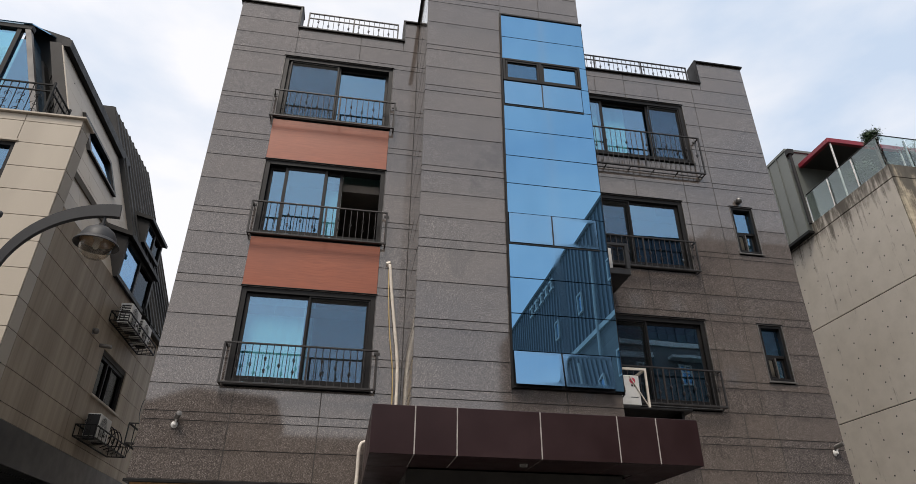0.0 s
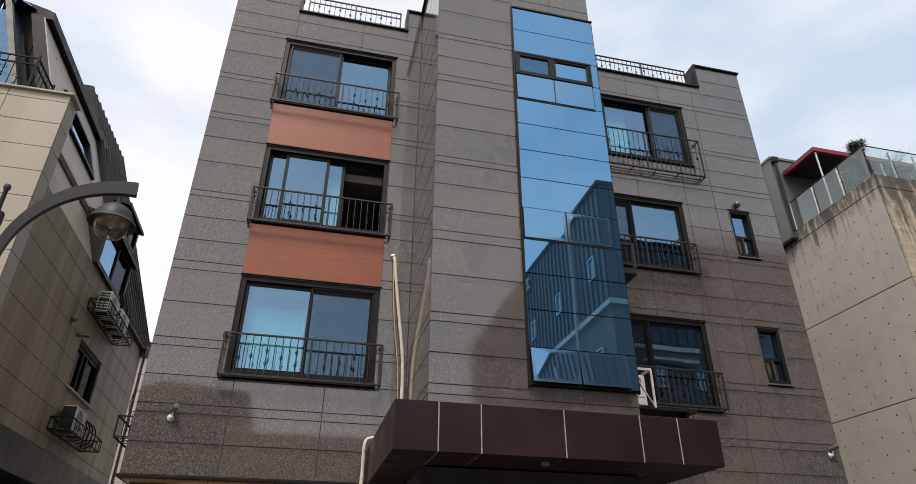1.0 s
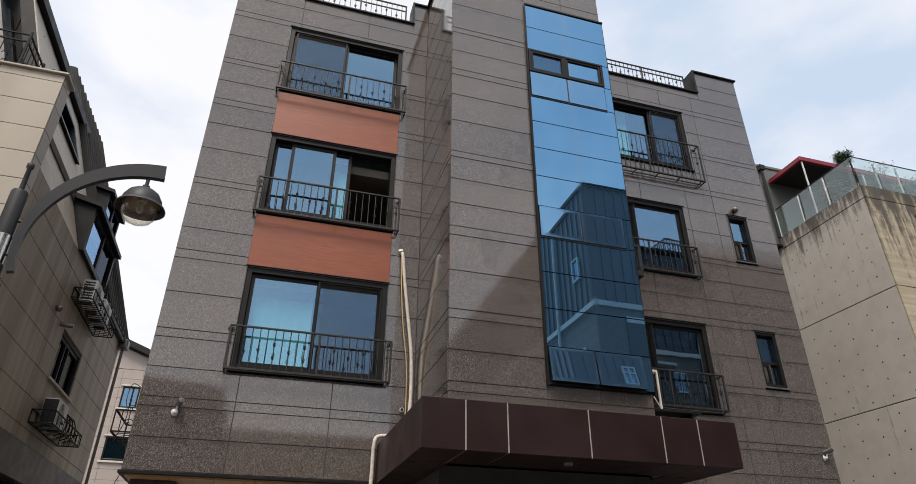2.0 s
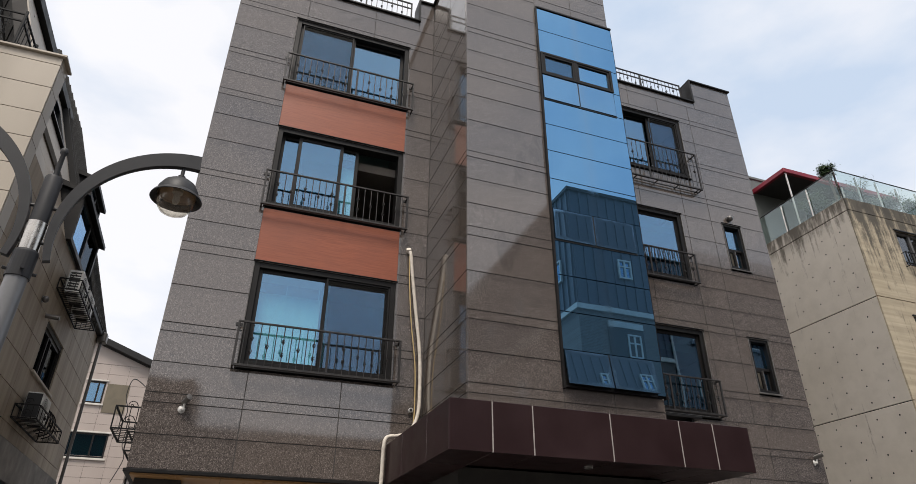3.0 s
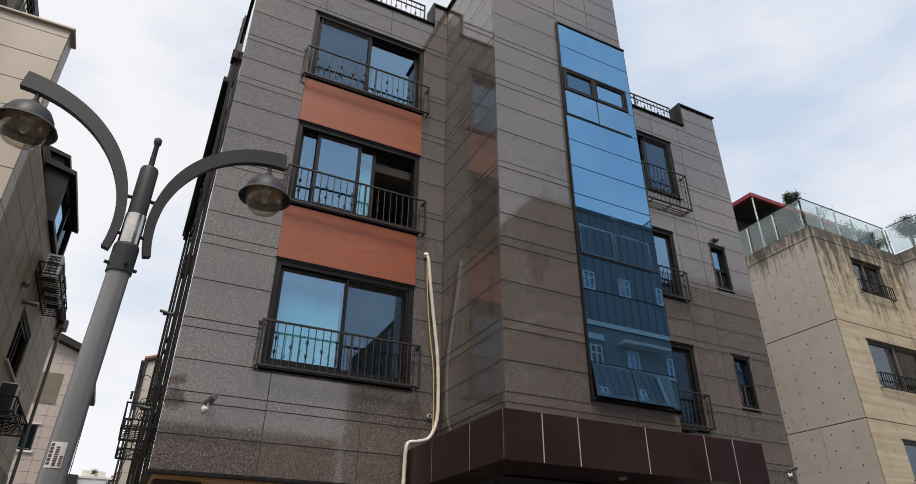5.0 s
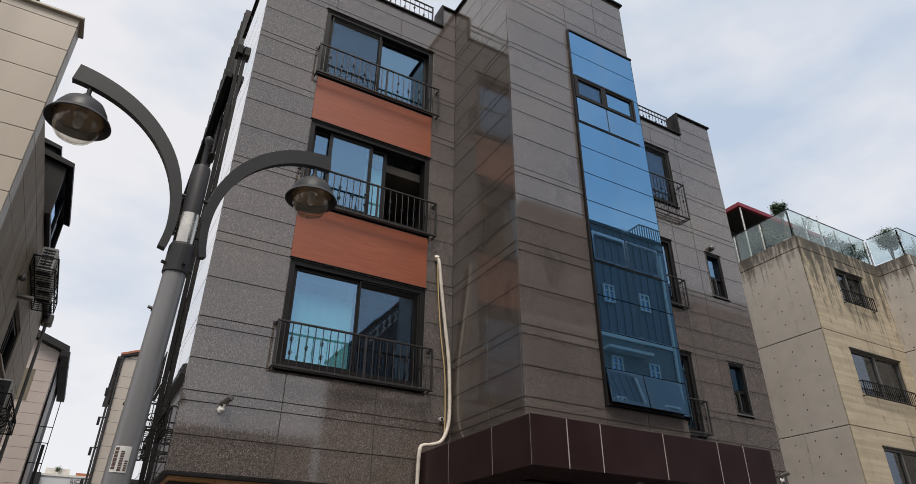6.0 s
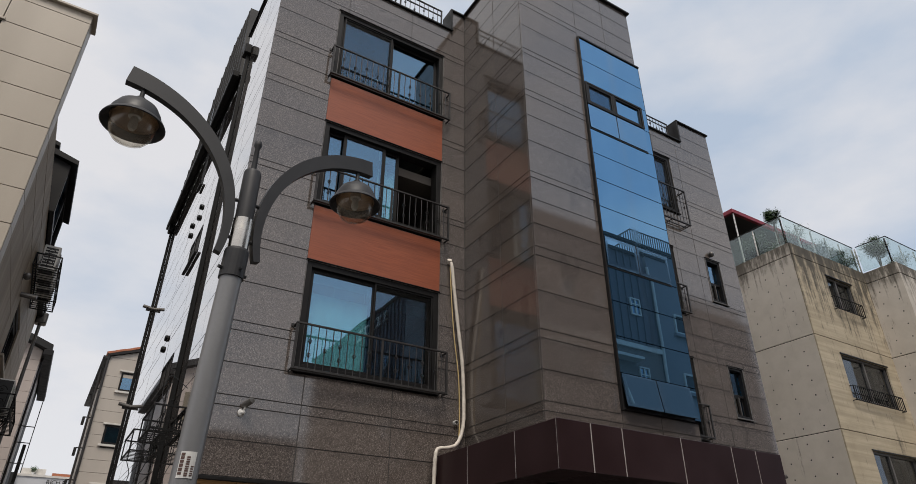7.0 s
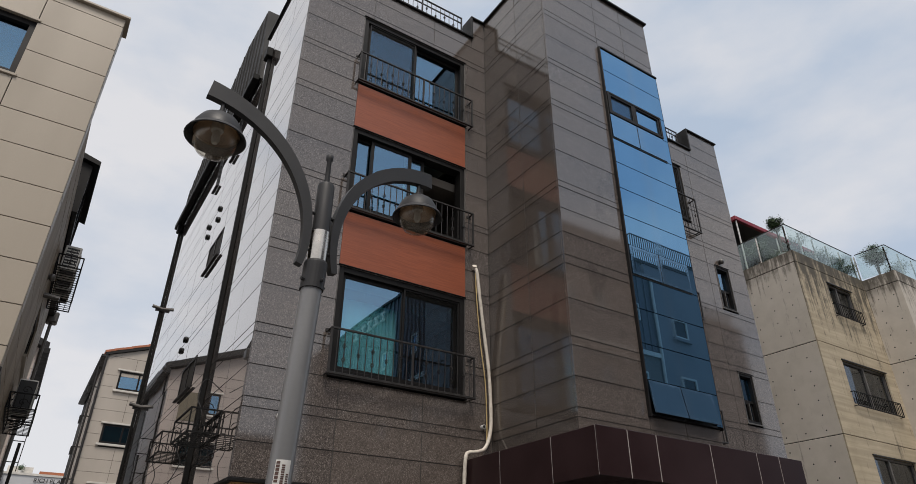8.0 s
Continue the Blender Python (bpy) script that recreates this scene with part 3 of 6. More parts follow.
# copings
cp = bmesh.new()
for a, b, z in ((SIDE - 0.04, -1.72, TOP), (0.62, T0 + 0.02, TOP), (8.06, EAST + 0.04, TOP), (-1.78, 0.68, 12.71), (T1, 8.12, 12.62)):
    add_box(cp, a, b, FRONT - 0.05, FRONT + 0.34, z - 0.02, z + 0.025, 0.006)
for x in (-1.76, 0.64, 8.08):
    add_box(cp, x - 0.022, x + 0.022, FRONT - 0.05, FRONT + 0.34, 12.735 if x < 5 else 12.645, TOP - 0.021, 0.004)
add_box(cp, T0 - 0.05, T1 + 0.05, TOWER - 0.06, FRONT - 0.05, TOP - 0.02, TOP + 0.03, 0.006)
part("coping", cp, FRAME, house, "thin dark metal coping")
st = bmesh.new()
add_box(st, SIDE - 0.03, T0, FRONT - 0.03, FRONT + 0.05, 2.79, 2.835, 0.005)
add_box(st, SIDE - 0.03, SIDE + 0.05, FRONT + 0.05, 21.6, 2.79, 2.835, 0.005)
part("trim", st, FRAME, house, "dark drip edge under the cladding")
so = bmesh.new()
for i in range(7):
    for j in range(8):
        x0, y0 = SIDE + 0.055 + i * 0.585, FRONT + 0.055 + j * 1.35
        add_box(so, x0, x0 + 0.578, y0, y0 + 1.342, 2.765, 2.80)
part("soffit", so, SOFFIT, house, "tan panels under the raised west wing")
# Darkness of this recess comes from the sealant colour on walls and columns.
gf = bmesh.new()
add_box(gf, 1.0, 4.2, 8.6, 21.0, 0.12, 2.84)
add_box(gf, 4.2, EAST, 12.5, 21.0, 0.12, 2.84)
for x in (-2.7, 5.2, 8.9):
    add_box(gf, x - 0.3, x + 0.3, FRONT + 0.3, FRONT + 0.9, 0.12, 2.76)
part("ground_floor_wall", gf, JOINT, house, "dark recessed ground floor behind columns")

# dark seam-metal roof storey over the alley side
crest_line = [(14.12, 14.90), (15.94, 15.20), (17.78, 14.84), (19.54, 13.98), (21.66, 13.26)]
rf = bmesh.new()
add_prism(rf, [(13.55, 12.12), *crest_line, (21.68, 12.12)], "x", SIDE - 0.05, EAST - 2.5)
roof = part("roof", rf, DARK_METAL, house, "dark standing-seam metal roof storey")
me = finish("seam", box(-0.025, 0.0, -0.015, 0.015, 0, 1), DARK_METAL)
for k in range(19):
    y = 13.75 + k * 0.42
    zt = 12.12 + (y - 13.55) / 0.57 * 2.78
    for (ya, za), (yb, zb) in zip(crest_line, crest_line[1:]):
        if ya <= y <= yb:
            zt = za + (zb - za) * (y - ya) / (yb - ya)
    s = shared("seam", me, roof, (SIDE - 0.05, y, 12.14))
    s.scale = (1, 1, zt - 12.24)
part("skylight", box(SIDE - 0.062, SIDE - 0.052, 17.0, 17.5, 12.75, 13.85), GREY_GLASS, roof, "narrow pale roof window")
gu = bmesh.new()
add_box(gu, SIDE - 0.20, SIDE - 0.052, 13.45, 21.8, 11.95, 12.13, 0.02)
part("gutter", gu, IRON, house, "dark eaves gutter")
part("coping", box(SIDE - 0.04, SIDE + 0.30, FRONT + 0.345, 13.54, TOP - 0.02, TOP + 0.025, 0.006), FRAME, house, "thin dark metal coping")
for y, z1 in ((12.80, 12.30), (21.45, 11.96)):
    dp = bmesh.new()
    add_box(dp, SIDE - 0.080, SIDE - 0.004, y - 0.05, y + 0.05, 2.6, z1, 0.01)
    add_box(dp, SIDE - 0.15, SIDE - 0.004, y - 0.13, y + 0.13, z1 - 0.25, z1 + 0.02, 0.02)
    part("downpipe", dp, IRON, house, "square dark downpipe with a hopper head")


# ---- windows ----
def ring(bm, x0, x1, y0, y1, z0, z1, w, bottom=None):
    bw = w if bottom is None else bottom
    add_box(bm, x0, x0 + w, y0, y1, z0, z1, 0.003)
    add_box(bm, x1 - w, x1, y0, y1, z0, z1, 0.003)
    add_box(bm, x0 + w, x1 - w, y0, y1, z1 - w, z1, 0.003)
    add_box(bm, x0 + w, x1 - w, y0, y1, z0, z0 + bw, 0.003)


def sliding_window(owner, x0, x1, z0, z1, y, sashes, label, curtains=(), screens=()):
    """sashes: (from, to, depth) as shares of the width; the outer ones lie nearer the street."""
    trim = bmesh.new()
    ring(trim, x0 - 0.004, x1 + 0.004, y - 0.010, y + 0.02, z0 - 0.004, z1 + 0.004, 0.010)
    w = part("window", trim, TRIM, owner, label)
    fr = bmesh.new()
    ring(fr, x0 + 0.007, x1 - 0.007, y + 0.012, y + 0.22, z0 + 0.007, z1 - 0.007, 0.088)
    part("frame", fr, FRAME, w)
    part("sill", box(x0 - 0.03, x1 + 0.03, y - 0.04, y + 0.01, z0 - 0.035, z0 - 0.006, 0.006), FRAME, w)
    part("head_drip", box(x0 - 0.02, x1 + 0.02, y - 0.03, y + 0.0, z1 + 0.006, z1 + 0.022, 0.004), FRAME, w)
    ix0, ix1, iz0, iz1 = x0 + 0.096, x1 - 0.096, z0 + 0.096, z1 - 0.096
    span = ix1 - ix0
    for a, b, d in sashes:
        sx0, sx1, sy = ix0 + a * span, ix0 + b * span, y + 0.07 + d * 0.06
        sh = bmesh.new()
        ring(sh, sx0, sx1, sy, sy + 0.045, iz0, iz1, 0.062)
        part("sash", sh, FRAME, w)
        pn = part("pane", box(sx0 + 0.06, sx1 - 0.06, sy + 0.018, sy + 0.026, iz0 + 0.06, iz1 - 0.06), GLASS, w)
        pn.visible_shadow = False
    for a, b in screens:
        sx0, sx1 = ix0 + a * span, ix0 + b * span
        sc = bmesh.new()
        ring(sc, sx0, sx1, y + 0.030, y + 0.050, iz0, iz1, 0.03)
        part("screen_frame", sc, FRAME, w)
        part("insect_screen", box(sx0 + 0.03, sx1 - 0.03, y + 0.038, y + 0.042, iz0 + 0.03, iz1 - 0.03), SCREEN, w)
    # Room walls in darkened plaster, so the shade indoors is partly colour.
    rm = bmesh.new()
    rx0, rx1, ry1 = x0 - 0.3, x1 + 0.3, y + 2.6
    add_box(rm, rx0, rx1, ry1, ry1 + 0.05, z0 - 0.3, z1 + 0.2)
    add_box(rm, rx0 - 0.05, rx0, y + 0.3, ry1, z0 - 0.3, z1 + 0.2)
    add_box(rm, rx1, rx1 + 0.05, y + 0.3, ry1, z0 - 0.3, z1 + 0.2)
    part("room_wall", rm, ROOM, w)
    for a, b in curtains:
        cb = bmesh.new()
        n = max(8, int((b - a) * span / 0.035))
        cols = []
        for k in range(n + 1):
            x = ix0 + (a + (b - a) * k / n) * span
            yy = y + 0.29 + 0.005 * math.sin(k * 1.25) + 0.006 * math.sin(k * 0.37)
            cols.append([cb.verts.new((x, yy + o, z)) for z, o in ((z0 + 0.06, 0), (z1 - 0.02, 0), (z1 - 0.02, 0.008), (z0 + 0.06, 0.008))])
        for p, q in zip(cols, cols[1:]):
            cb.faces.new((p[0], q[0], q[1], p[1]))
            cb.faces.new((p[3], p[2], q[2], q[3]))
        part("curtain", cb, CURTAIN, w, "pale hanging curtain", smooth=True)
    return w


HALF = [(0.0, 0.52, 0), (0.48, 1.0, 1)]
sliding_window(house, W0, W1, 4.38, 6.16, FRONT, HALF, "dark-framed sliding window on the second storey", curtains=[(0.0, 0.55)], screens=[(0.5, 1.0)])
sliding_window(house, W0, W1, 7.25, 8.97, FRONT, [(0.0, 0.19, 1), (0.14, 0.52, 0), (0.49, 0.66, 1)], "dark-framed sliding window standing half open", curtains=[(0.5, 0.66)])
sliding_window(house, W0, W1, 10.07, 11.80, FRONT, [(0.0, 0.52, 0), (0.48, 1.0, 1)], "dark-framed sliding window on the fourth storey", curtains=[], screens=[(0.02, 0.5)])
sliding_window(house, 4.62, 6.98, 4.38, 6.16, FRONT, [(0.0, 0.5, 1), (0.46, 1.0, 0)], "dark-framed sliding window behind a rail", curtains=[], screens=[(0.0, 0.48)])
sliding_window(house, 4.62, 6.98, 7.25, 8.97, FRONT, [(0.0, 0.5, 1), (0.46, 1.0, 0)], "dark-framed sliding window behind a rail", curtains=[], screens=[(0.0, 0.48)])
sliding_window(house, 4.62, 7.48, 10.07, 11.80, FRONT, [(0.0, 0.27, 0), (0.23, 0.72, 1), (0.68, 1.0, 0)], "wide dark-framed sliding window on the top storey", curtains=[(0.1, 0.5)], screens=[(0.7, 1.0)])


def small_window(owner, x0, x1, z0, z1, y):
    trim = bmesh.new()
    ring(trim, x0 - 0.008, x1 + 0.008, y - 0.014, y + 0.02, z0 - 0.008, z1 + 0.008, 0.018)
    w = part("window", trim, TRIM, owner, "narrow window, lower casement ajar")
    fr = bmesh.new()
    ring(fr, x0 + 0.011, x1 - 0.011, y + 0.006, y + 0.18, z0 + 0.011, z1 - 0.011, 0.052)
    zm = z0 + (z1 - z0) * 0.45
    add_box(fr, x0 + 0.07, x1 - 0.07, y + 0.06, y + 0.14, zm - 0.03, zm + 0.03, 0.003)
    part("frame", fr, FRAME, w)
    part("sill", box(x0 - 0.03, x1 + 0.04, y - 0.035, y - 0.002, z0 - 0.03, z0 - 0.010, 0.004), TRIM, w)
    part("head_drip", box(x0 - 0.02, x1 + 0.02, y - 0.03, y - 0.002, z1 + 0.010, z1 + 0.022, 0.003), FRAME, w)
    pn = part("pane", box(x0 + 0.07, x1 - 0.07, y + 0.10, y + 0.108, zm + 0.03, z1 - 0.07), GLASS, w)
    pn.visible_shadow = False
    # Darkened sheet in place of an unlit room behind the pane.
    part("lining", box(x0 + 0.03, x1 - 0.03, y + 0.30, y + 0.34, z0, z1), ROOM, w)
    sash = bmesh.new()
    ring(sash, x0 + 0.075, x0 + 0.24, y + 0.055, y + 0.095, z0 + 0.075, zm - 0.035, 0.035)
    ring(sash, x0 + 0.25, x1 - 0.075, y + 0.10, y + 0.13, z0 + 0.075, zm - 0.035, 0.035)
    part("sash", sash, FRAME, w)
    pn = part("pane", box(x0 + 0.28, x1 - 0.10, y + 0.112, y + 0.118, z0 + 0.10, zm - 0.06), GLASS, w)
    pn.visible_shadow = False
    part("jamb_strip", box(x0 + 0.235, x0 + 0.255, y + 0.03, y + 0.06, z0 + 0.075, zm - 0.035), TRIM, w, "pale sash edge")


small_window(house, 8.13, 8.66, 4.99, 6.16, FRONT)
small_window(house, 8.13, 8.66, 7.80, 8.97, FRONT)
for y0, y1, z0, z1 in SIDE_WINDOWS:
    fr = bmesh.new()
    for a, b, lo, hi in ((y0, y0 + 0.05, z0, z1), (y1 - 0.05, y1, z0, z1), (y0 + 0.05, y1 - 0.05, z0, z0 + 0.05), (y0 + 0.05, y1 - 0.05, z1 - 0.05, z1), ((y0 + y1) / 2 - 0.03, (y0 + y1) / 2 + 0.03, z0 + 0.05, z1 - 0.05)):
        add_box(fr, SIDE - 0.01, SIDE + 0.029, a, b, lo, hi)
    add_box(fr, SIDE - 0.07, SIDE - 0.01, y0 - 0.03, y1 + 0.03, z0 - 0.05, z0 - 0.01, 0.005)
    w = part("window", fr, FRAME, house, "small dark alley window")
    # Black sheet paints in the shade of the recessed opening.
    part("pane", box(SIDE + 0.012, SIDE + 0.018, y0 + 0.05, y1 - 0.05, z0 + 0.05, z1 - 0.05), IRON, w, "flat black sheet in place of the dark opening")

# terracotta panels between the west windows
for z0, z1 in ((6.20, 7.16), (9.01, 9.98)):
    part("spandrel_panel", box(W0 - 0.005, W1 + 0.005, FRONT - 0.012, FRONT + 0.03, z0 - 0.02, z1 + 0.02, 0.004), TERRACOTTA, house, "terracotta-coloured wood-grain spandrel panel")

# ---- mirror glass strip on the stair tower ----
GY = TOWER - 0.05
gz = [3.97, 4.51, 5.11, 5.72, 6.34, 6.92, 7.52, 8.11, 8.69, 9.27, 9.85, 10.42, 11.02, 11.62]
strip = part("curtain_wall", backing([(G0, T1 + 0.01, 3.95, 11.64)], TOWER - 0.02, TOWER + 0.03), FRAME, house, "strip of blue mirror glass with dark joints")
ed = bmesh.new()
add_box(ed, G0 - 0.012, G0 + 0.015, GY - 0.012, TOWER + 0.02, 3.93, 11.66, 0.003)
add_box(ed, G0 + 0.015, T1 + 0.03, GY - 0.02, TOWER + 0.02, 11.625, 11.665, 0.003)
add_box(ed, T1 + 0.012, T1 + 0.02, GY - 0.002, TOWER + 0.02, 3.93, 11.62)
part("edge_trim", ed, FRAME, strip)
SX = 4.0


def tilted_sash(x0, x1, z0, z1, tilt, name="sash"):
    """A top-hung glass sash that leans out at its foot."""
    out = math.tan(radians(tilt)) * (z1 - z0)
    bm = bmesh.new()
    yb, yt = GY - 0.016 - out, GY - 0.016
    vs = [(x0, yb, z0), (x1, yb, z0), (x1, yt, z1), (x0, yt, z1)]
    f = [bm.verts.new(v) for v in vs]
    k = [bm.verts.new((x, y + 0.03, z)) for x, y, z in vs]
    bm.faces.new(f)
    bm.faces.new(k[::-1])
    for i in range(4):
        bm.faces.new((f[i], k[i], k[(i + 1) % 4], f[(i + 1) % 4]))
    s = part(name, bm, BLUE_SASH, strip, "tilted blue glass sash")
    return s


for z0, z1 in zip(gz, gz[1:]):
    h = 0.008
    if abs(z0 - 9.85) < 0.01:
        part("pane", box(SX + 0.02, T1 + 0.01, GY, TOWER - 0.02, z0 + h, z1 - h), BLUE_GLASS, strip)
        continue
    split = abs(z0 - 9.27) < 0.01 or abs(z0 - 6.34) < 0.01 or abs(z0 - 3.97) < 0.01
    if split:
        tilt = 9.0 if z0 < 4.2 else 1.0
        tilted_sash(G0 + 0.03, 3.215, z0 + 0.01, z1 - 0.012, tilt)
        tilted_sash(3.24, SX, z0 + 0.01, z1 - 0.012, tilt - 0.3)
        part("pane", box(SX + 0.02, T1 + 0.01, GY, TOWER - 0.02, z0 + h, z1 - h), BLUE_GLASS, strip)
        part("gasket", box(3.212, 3.243, GY - 0.01, TOWER - 0.02, z0, z1 - h), BLACK, strip)
        part("gasket", box(G0 + 0.015, SX + 0.02, GY - 0.012 if z0 > 4.2 else GY, TOWER - 0.02, z0 - 0.018, z0 + 0.008), BLACK, strip)
    else:
        part("pane", box(G0 + 0.016, T1 + 0.01, GY, TOWER - 0.02, z0 + h, z1 - h), BLUE_GLASS, strip)
ow = bmesh.new()
ring(ow, G0 + 0.02, SX + 0.02, GY - 0.03, TOWER - 0.02, 9.86, 10.42, 0.045)
win = part("window_frame", ow, FRAME, strip, "small sliding window in the glass strip")
part("mullion", box(3.19, 3.25, GY - 0.028, TOWER - 0.02, 9.905, 10.375, 0.004), FRAME, strip)
for sx0, sx1, sy in ((G0 + 0.07, 3.19, GY - 0.022), (3.25, SX - 0.03, GY - 0.015)):
    ow = bmesh.new()
    ring(ow, sx0, sx1, sy, TOWER - 0.022, 9.907, 10.373, 0.04)
    part("sash_frame", ow, FRAME, strip)
part("screen_pane", box(G0 + 0.11, 3.15, GY - 0.005, GY, 9.947, 10.333), SCREEN, strip)
part("pane", box(G0 + 0.11, SX - 0.07, GY + 0.012, GY + 0.018, 9.947, 10.333), BLUE_GLASS, strip)


# ---- window rails ----
knot_bm = bmesh.new()
for k in range(4):
    a = k * math.pi / 2
    add_tube(knot_bm, [(0.004 * math.cos(a + s * 2.2), 0.004 * math.sin(a + s * 2.2), 0) if s in (0, 1) else (0.025 * math.sin(s * math.pi) * math.cos(a + s * 2.2), 0.025 * math.sin(s * math.pi) * math.sin(a + s * 2.2), 0.085 * (s - 0.5)) for s in (0.06, 0.25, 0.5, 0.75, 0.94)], 0.006, 4)
KNOT = finish("knot", knot_bm, GREY_IRON)
BARS = {}


def bar_mesh(h, r):
    key = (round(h, 3), r)
    if key not in BARS:
        BARS[key] = finish("bar", tube([(0, 0, 0), (0, 0, h)], r, 6), GREY_IRON)
    return BARS[key]


def window_rail(owner, x0, x1, z0, z1, y, count, posts, wall_y=FRONT, label="", knots=True, deep_foot=False, pair=(0.68, 0.36)):
    """A grille of upright bars with basket knots, fixed back to the wall."""
    bm = bmesh.new()
    add_box(bm, x0, x1, y - 0.016, y + 0.016, z1 - 0.03, z1, 0.004)
    add_box(bm, x0, x1, y - 0.02, y + 0.02, z0, z0 + 0.035, 0.004)
    for x in (x0 + 0.017, x1 - 0.017, *posts):
        add_box(bm, x - 0.017, x + 0.017, y - 0.014, y + 0.014, z0 + 0.035, z1 - 0.03, 0.003)
    if wall_y:
        for x in (x0 + 0.017, x1 - 0.017):
            for z in (z0 + 0.018, z1 - 0.016):
                add_box(bm, x - 0.013, x + 0.013, y + 0.02, wall_y - 0.001, z - 0.012, z + 0.012, 0.003)
            add_box(bm, x - 0.05, x + 0.05, wall_y - 0.012, wall_y - 0.002, z1 - 0.045, z1 + 0.01, 0.003)
    if deep_foot:
        for k in range(6):
            x = x0 + 0.1 + k * (x1 - x0 - 0.2) / 5
            add_box(bm, x - 0.01, x + 0.01, y + 0.02, wall_y, z0 + 0.003, z0 + 0.02)
        add_box(bm, x0 + 0.03, x1 - 0.03, y + 0.12, y + 0.14, z0 + 0.003, z0 + 0.022)
    rail = part("railing", bm, GREY_IRON, owner, label or "grey iron window rail with basket knots")
    h = z1 - z0 - 0.065
    step = (x1 - x0) / (count + 1)
    me_bar = bar_mesh(h, 0.0075)
    for k in range(count):
        x = x0 + step * (k + 1)
        if any(abs(x - p) < 0.03 for p in posts):
            continue
        shared("bar", me_bar, rail, (x, y, z0 + 0.035))
        if knots and k % 2 == 1:
            if k % 4 == 1:
                shared("knot", KNOT, rail, (x, y, z0 + h * pair[0]))
                shared("knot", KNOT, rail, (x, y, z0 + h * pair[1]))
            else:
                shared("knot", KNOT, rail, (x, y, z0 + h * 0.52))
    return rail


for z in (4.335, 7.17, 9.97):
    window_rail(house, -2.02, 0.565, z, z + 0.72, FRONT - 0.15, 21, [-0.62])
for z in (4.37, 7.17):
    window_rail(house, 4.55, 7.04, z, z + 0.71, FRONT - 0.15, 20, [5.85])
window_rail(house, 4.6, 7.62, 9.66, 10.70, FRONT - 0.17, 24, [6.2], deep_foot=True, label="boxed-out grey iron window rail")
window_rail(house, -1.62, 0.52, 12.76, 13.46, FRONT + 0.2, 17, [-0.55], wall_y=None, label="roof-edge iron railing in the parapet gap")
window_rail(house, 4.2, 7.95, 12.66, 13.32, FRONT + 0.2, 31, [5.45, 6.7], wall_y=None, label="roof-edge iron railing in the parapet gap")
for xa, xb, z, yy in ((-1.62, 0.52, 13.28, FRONT + 0.2), (4.2, 7.95, 13.16, FRONT + 0.2)):
    part("mid_rail", box(xa, xb, yy - 0.012, yy + 0.012, z - 0.012, z + 0.012), GREY_IRON, house, "second roof rail")

# ---- entrance canopy ----
canopy = thing("entrance_canopy", (2.6, 8.8, 2.8), "dark brown metal-panelled canopy over the entrance", "canopy")
CX0, CX1, CY0, CZ0, CZ1 = 0.44, 4.76, 7.36, 2.80, 3.39
core = bmesh.new()
add_box(core, CX0 + 0.004, CX1 - 0.004, CY0 + 0.004, TOWER - 0.01, CZ0 + 0.004, CZ1 - 0.004)
add_box(core, CX0 + 0.004, T0 - 0.01, TOWER - 0.01, FRONT - 0.02, CZ0 + 0.004, CZ1 - 0.004)
add_box(core, T1 + 0.03, CX1 - 0.004, TOWER - 0.01, FRONT - 0.02, CZ0 + 0.004, CZ1 - 0.004)
part("core", core, CAULK, canopy, "pale caulk in the panel joints")
xs = [CX0, 0.98, 1.51, 2.59, 3.63, 4.17, CX1]
for a, b in zip(xs, xs[1:]):
    part("fascia_panel", box(a + (0.008 if a > CX0 else 0), b - (0.008 if b < CX1 else 0), CY0, CY0 + 0.018, CZ0, CZ1, 0.004), BROWN, canopy)
    part("soffit_panel", box(a + 0.006, b - 0.006, CY0 + 0.022, TOWER - 0.02, CZ0, CZ0 + 0.013), BROWN, canopy)
    part("top_panel", box(a + 0.006, b - 0.006, CY0 + 0.022, TOWER - 0.02, CZ1 - 0.013, CZ1), BROWN, canopy)
ys = [CY0 + 0.02, 8.22, 9.36, FRONT - 0.02]
for a, b in zip(ys, ys[1:]):
    for x in (CX0, CX1 - 0.018):
        part("side_panel", box(x, x + 0.018, a + 0.006, b - 0.006, CZ0, CZ1, 0.004), BROWN, canopy)
for xa, xb in ((CX0 + 0.02, T0), (T1, CX1 - 0.02)):
    part("soffit_panel", box(xa, xb, TOWER, FRONT - 0.03, CZ0, CZ0 + 0.013), BROWN, canopy)
    part("top_panel", box(xa, xb, TOWER, FRONT - 0.03, CZ1 - 0.013, CZ1), BROWN, canopy)
dl = bmesh.new()
add_lathe(dl, (2.45, 7.75, CZ0), [(0.0, -0.03), (0.05, -0.03), (0.06, 0.0), (0.06, 0.002)], 16)
part("downlight", dl, TRIM, canopy, "small round recessed downlight")


# ---- beige house across the alley ----
beige = thing("beige_house", (-9.5, 16.0, 0), "beige panel-clad house with a slanted upper wall and dark metal roof", "building")
BX, BY, BTOP = -5.88, 11.05, 10.02
LEAN = 0.355
SLOPE0 = 8.12


def lean_x(z):
    return BX - LEAN * (z - SLOPE0)


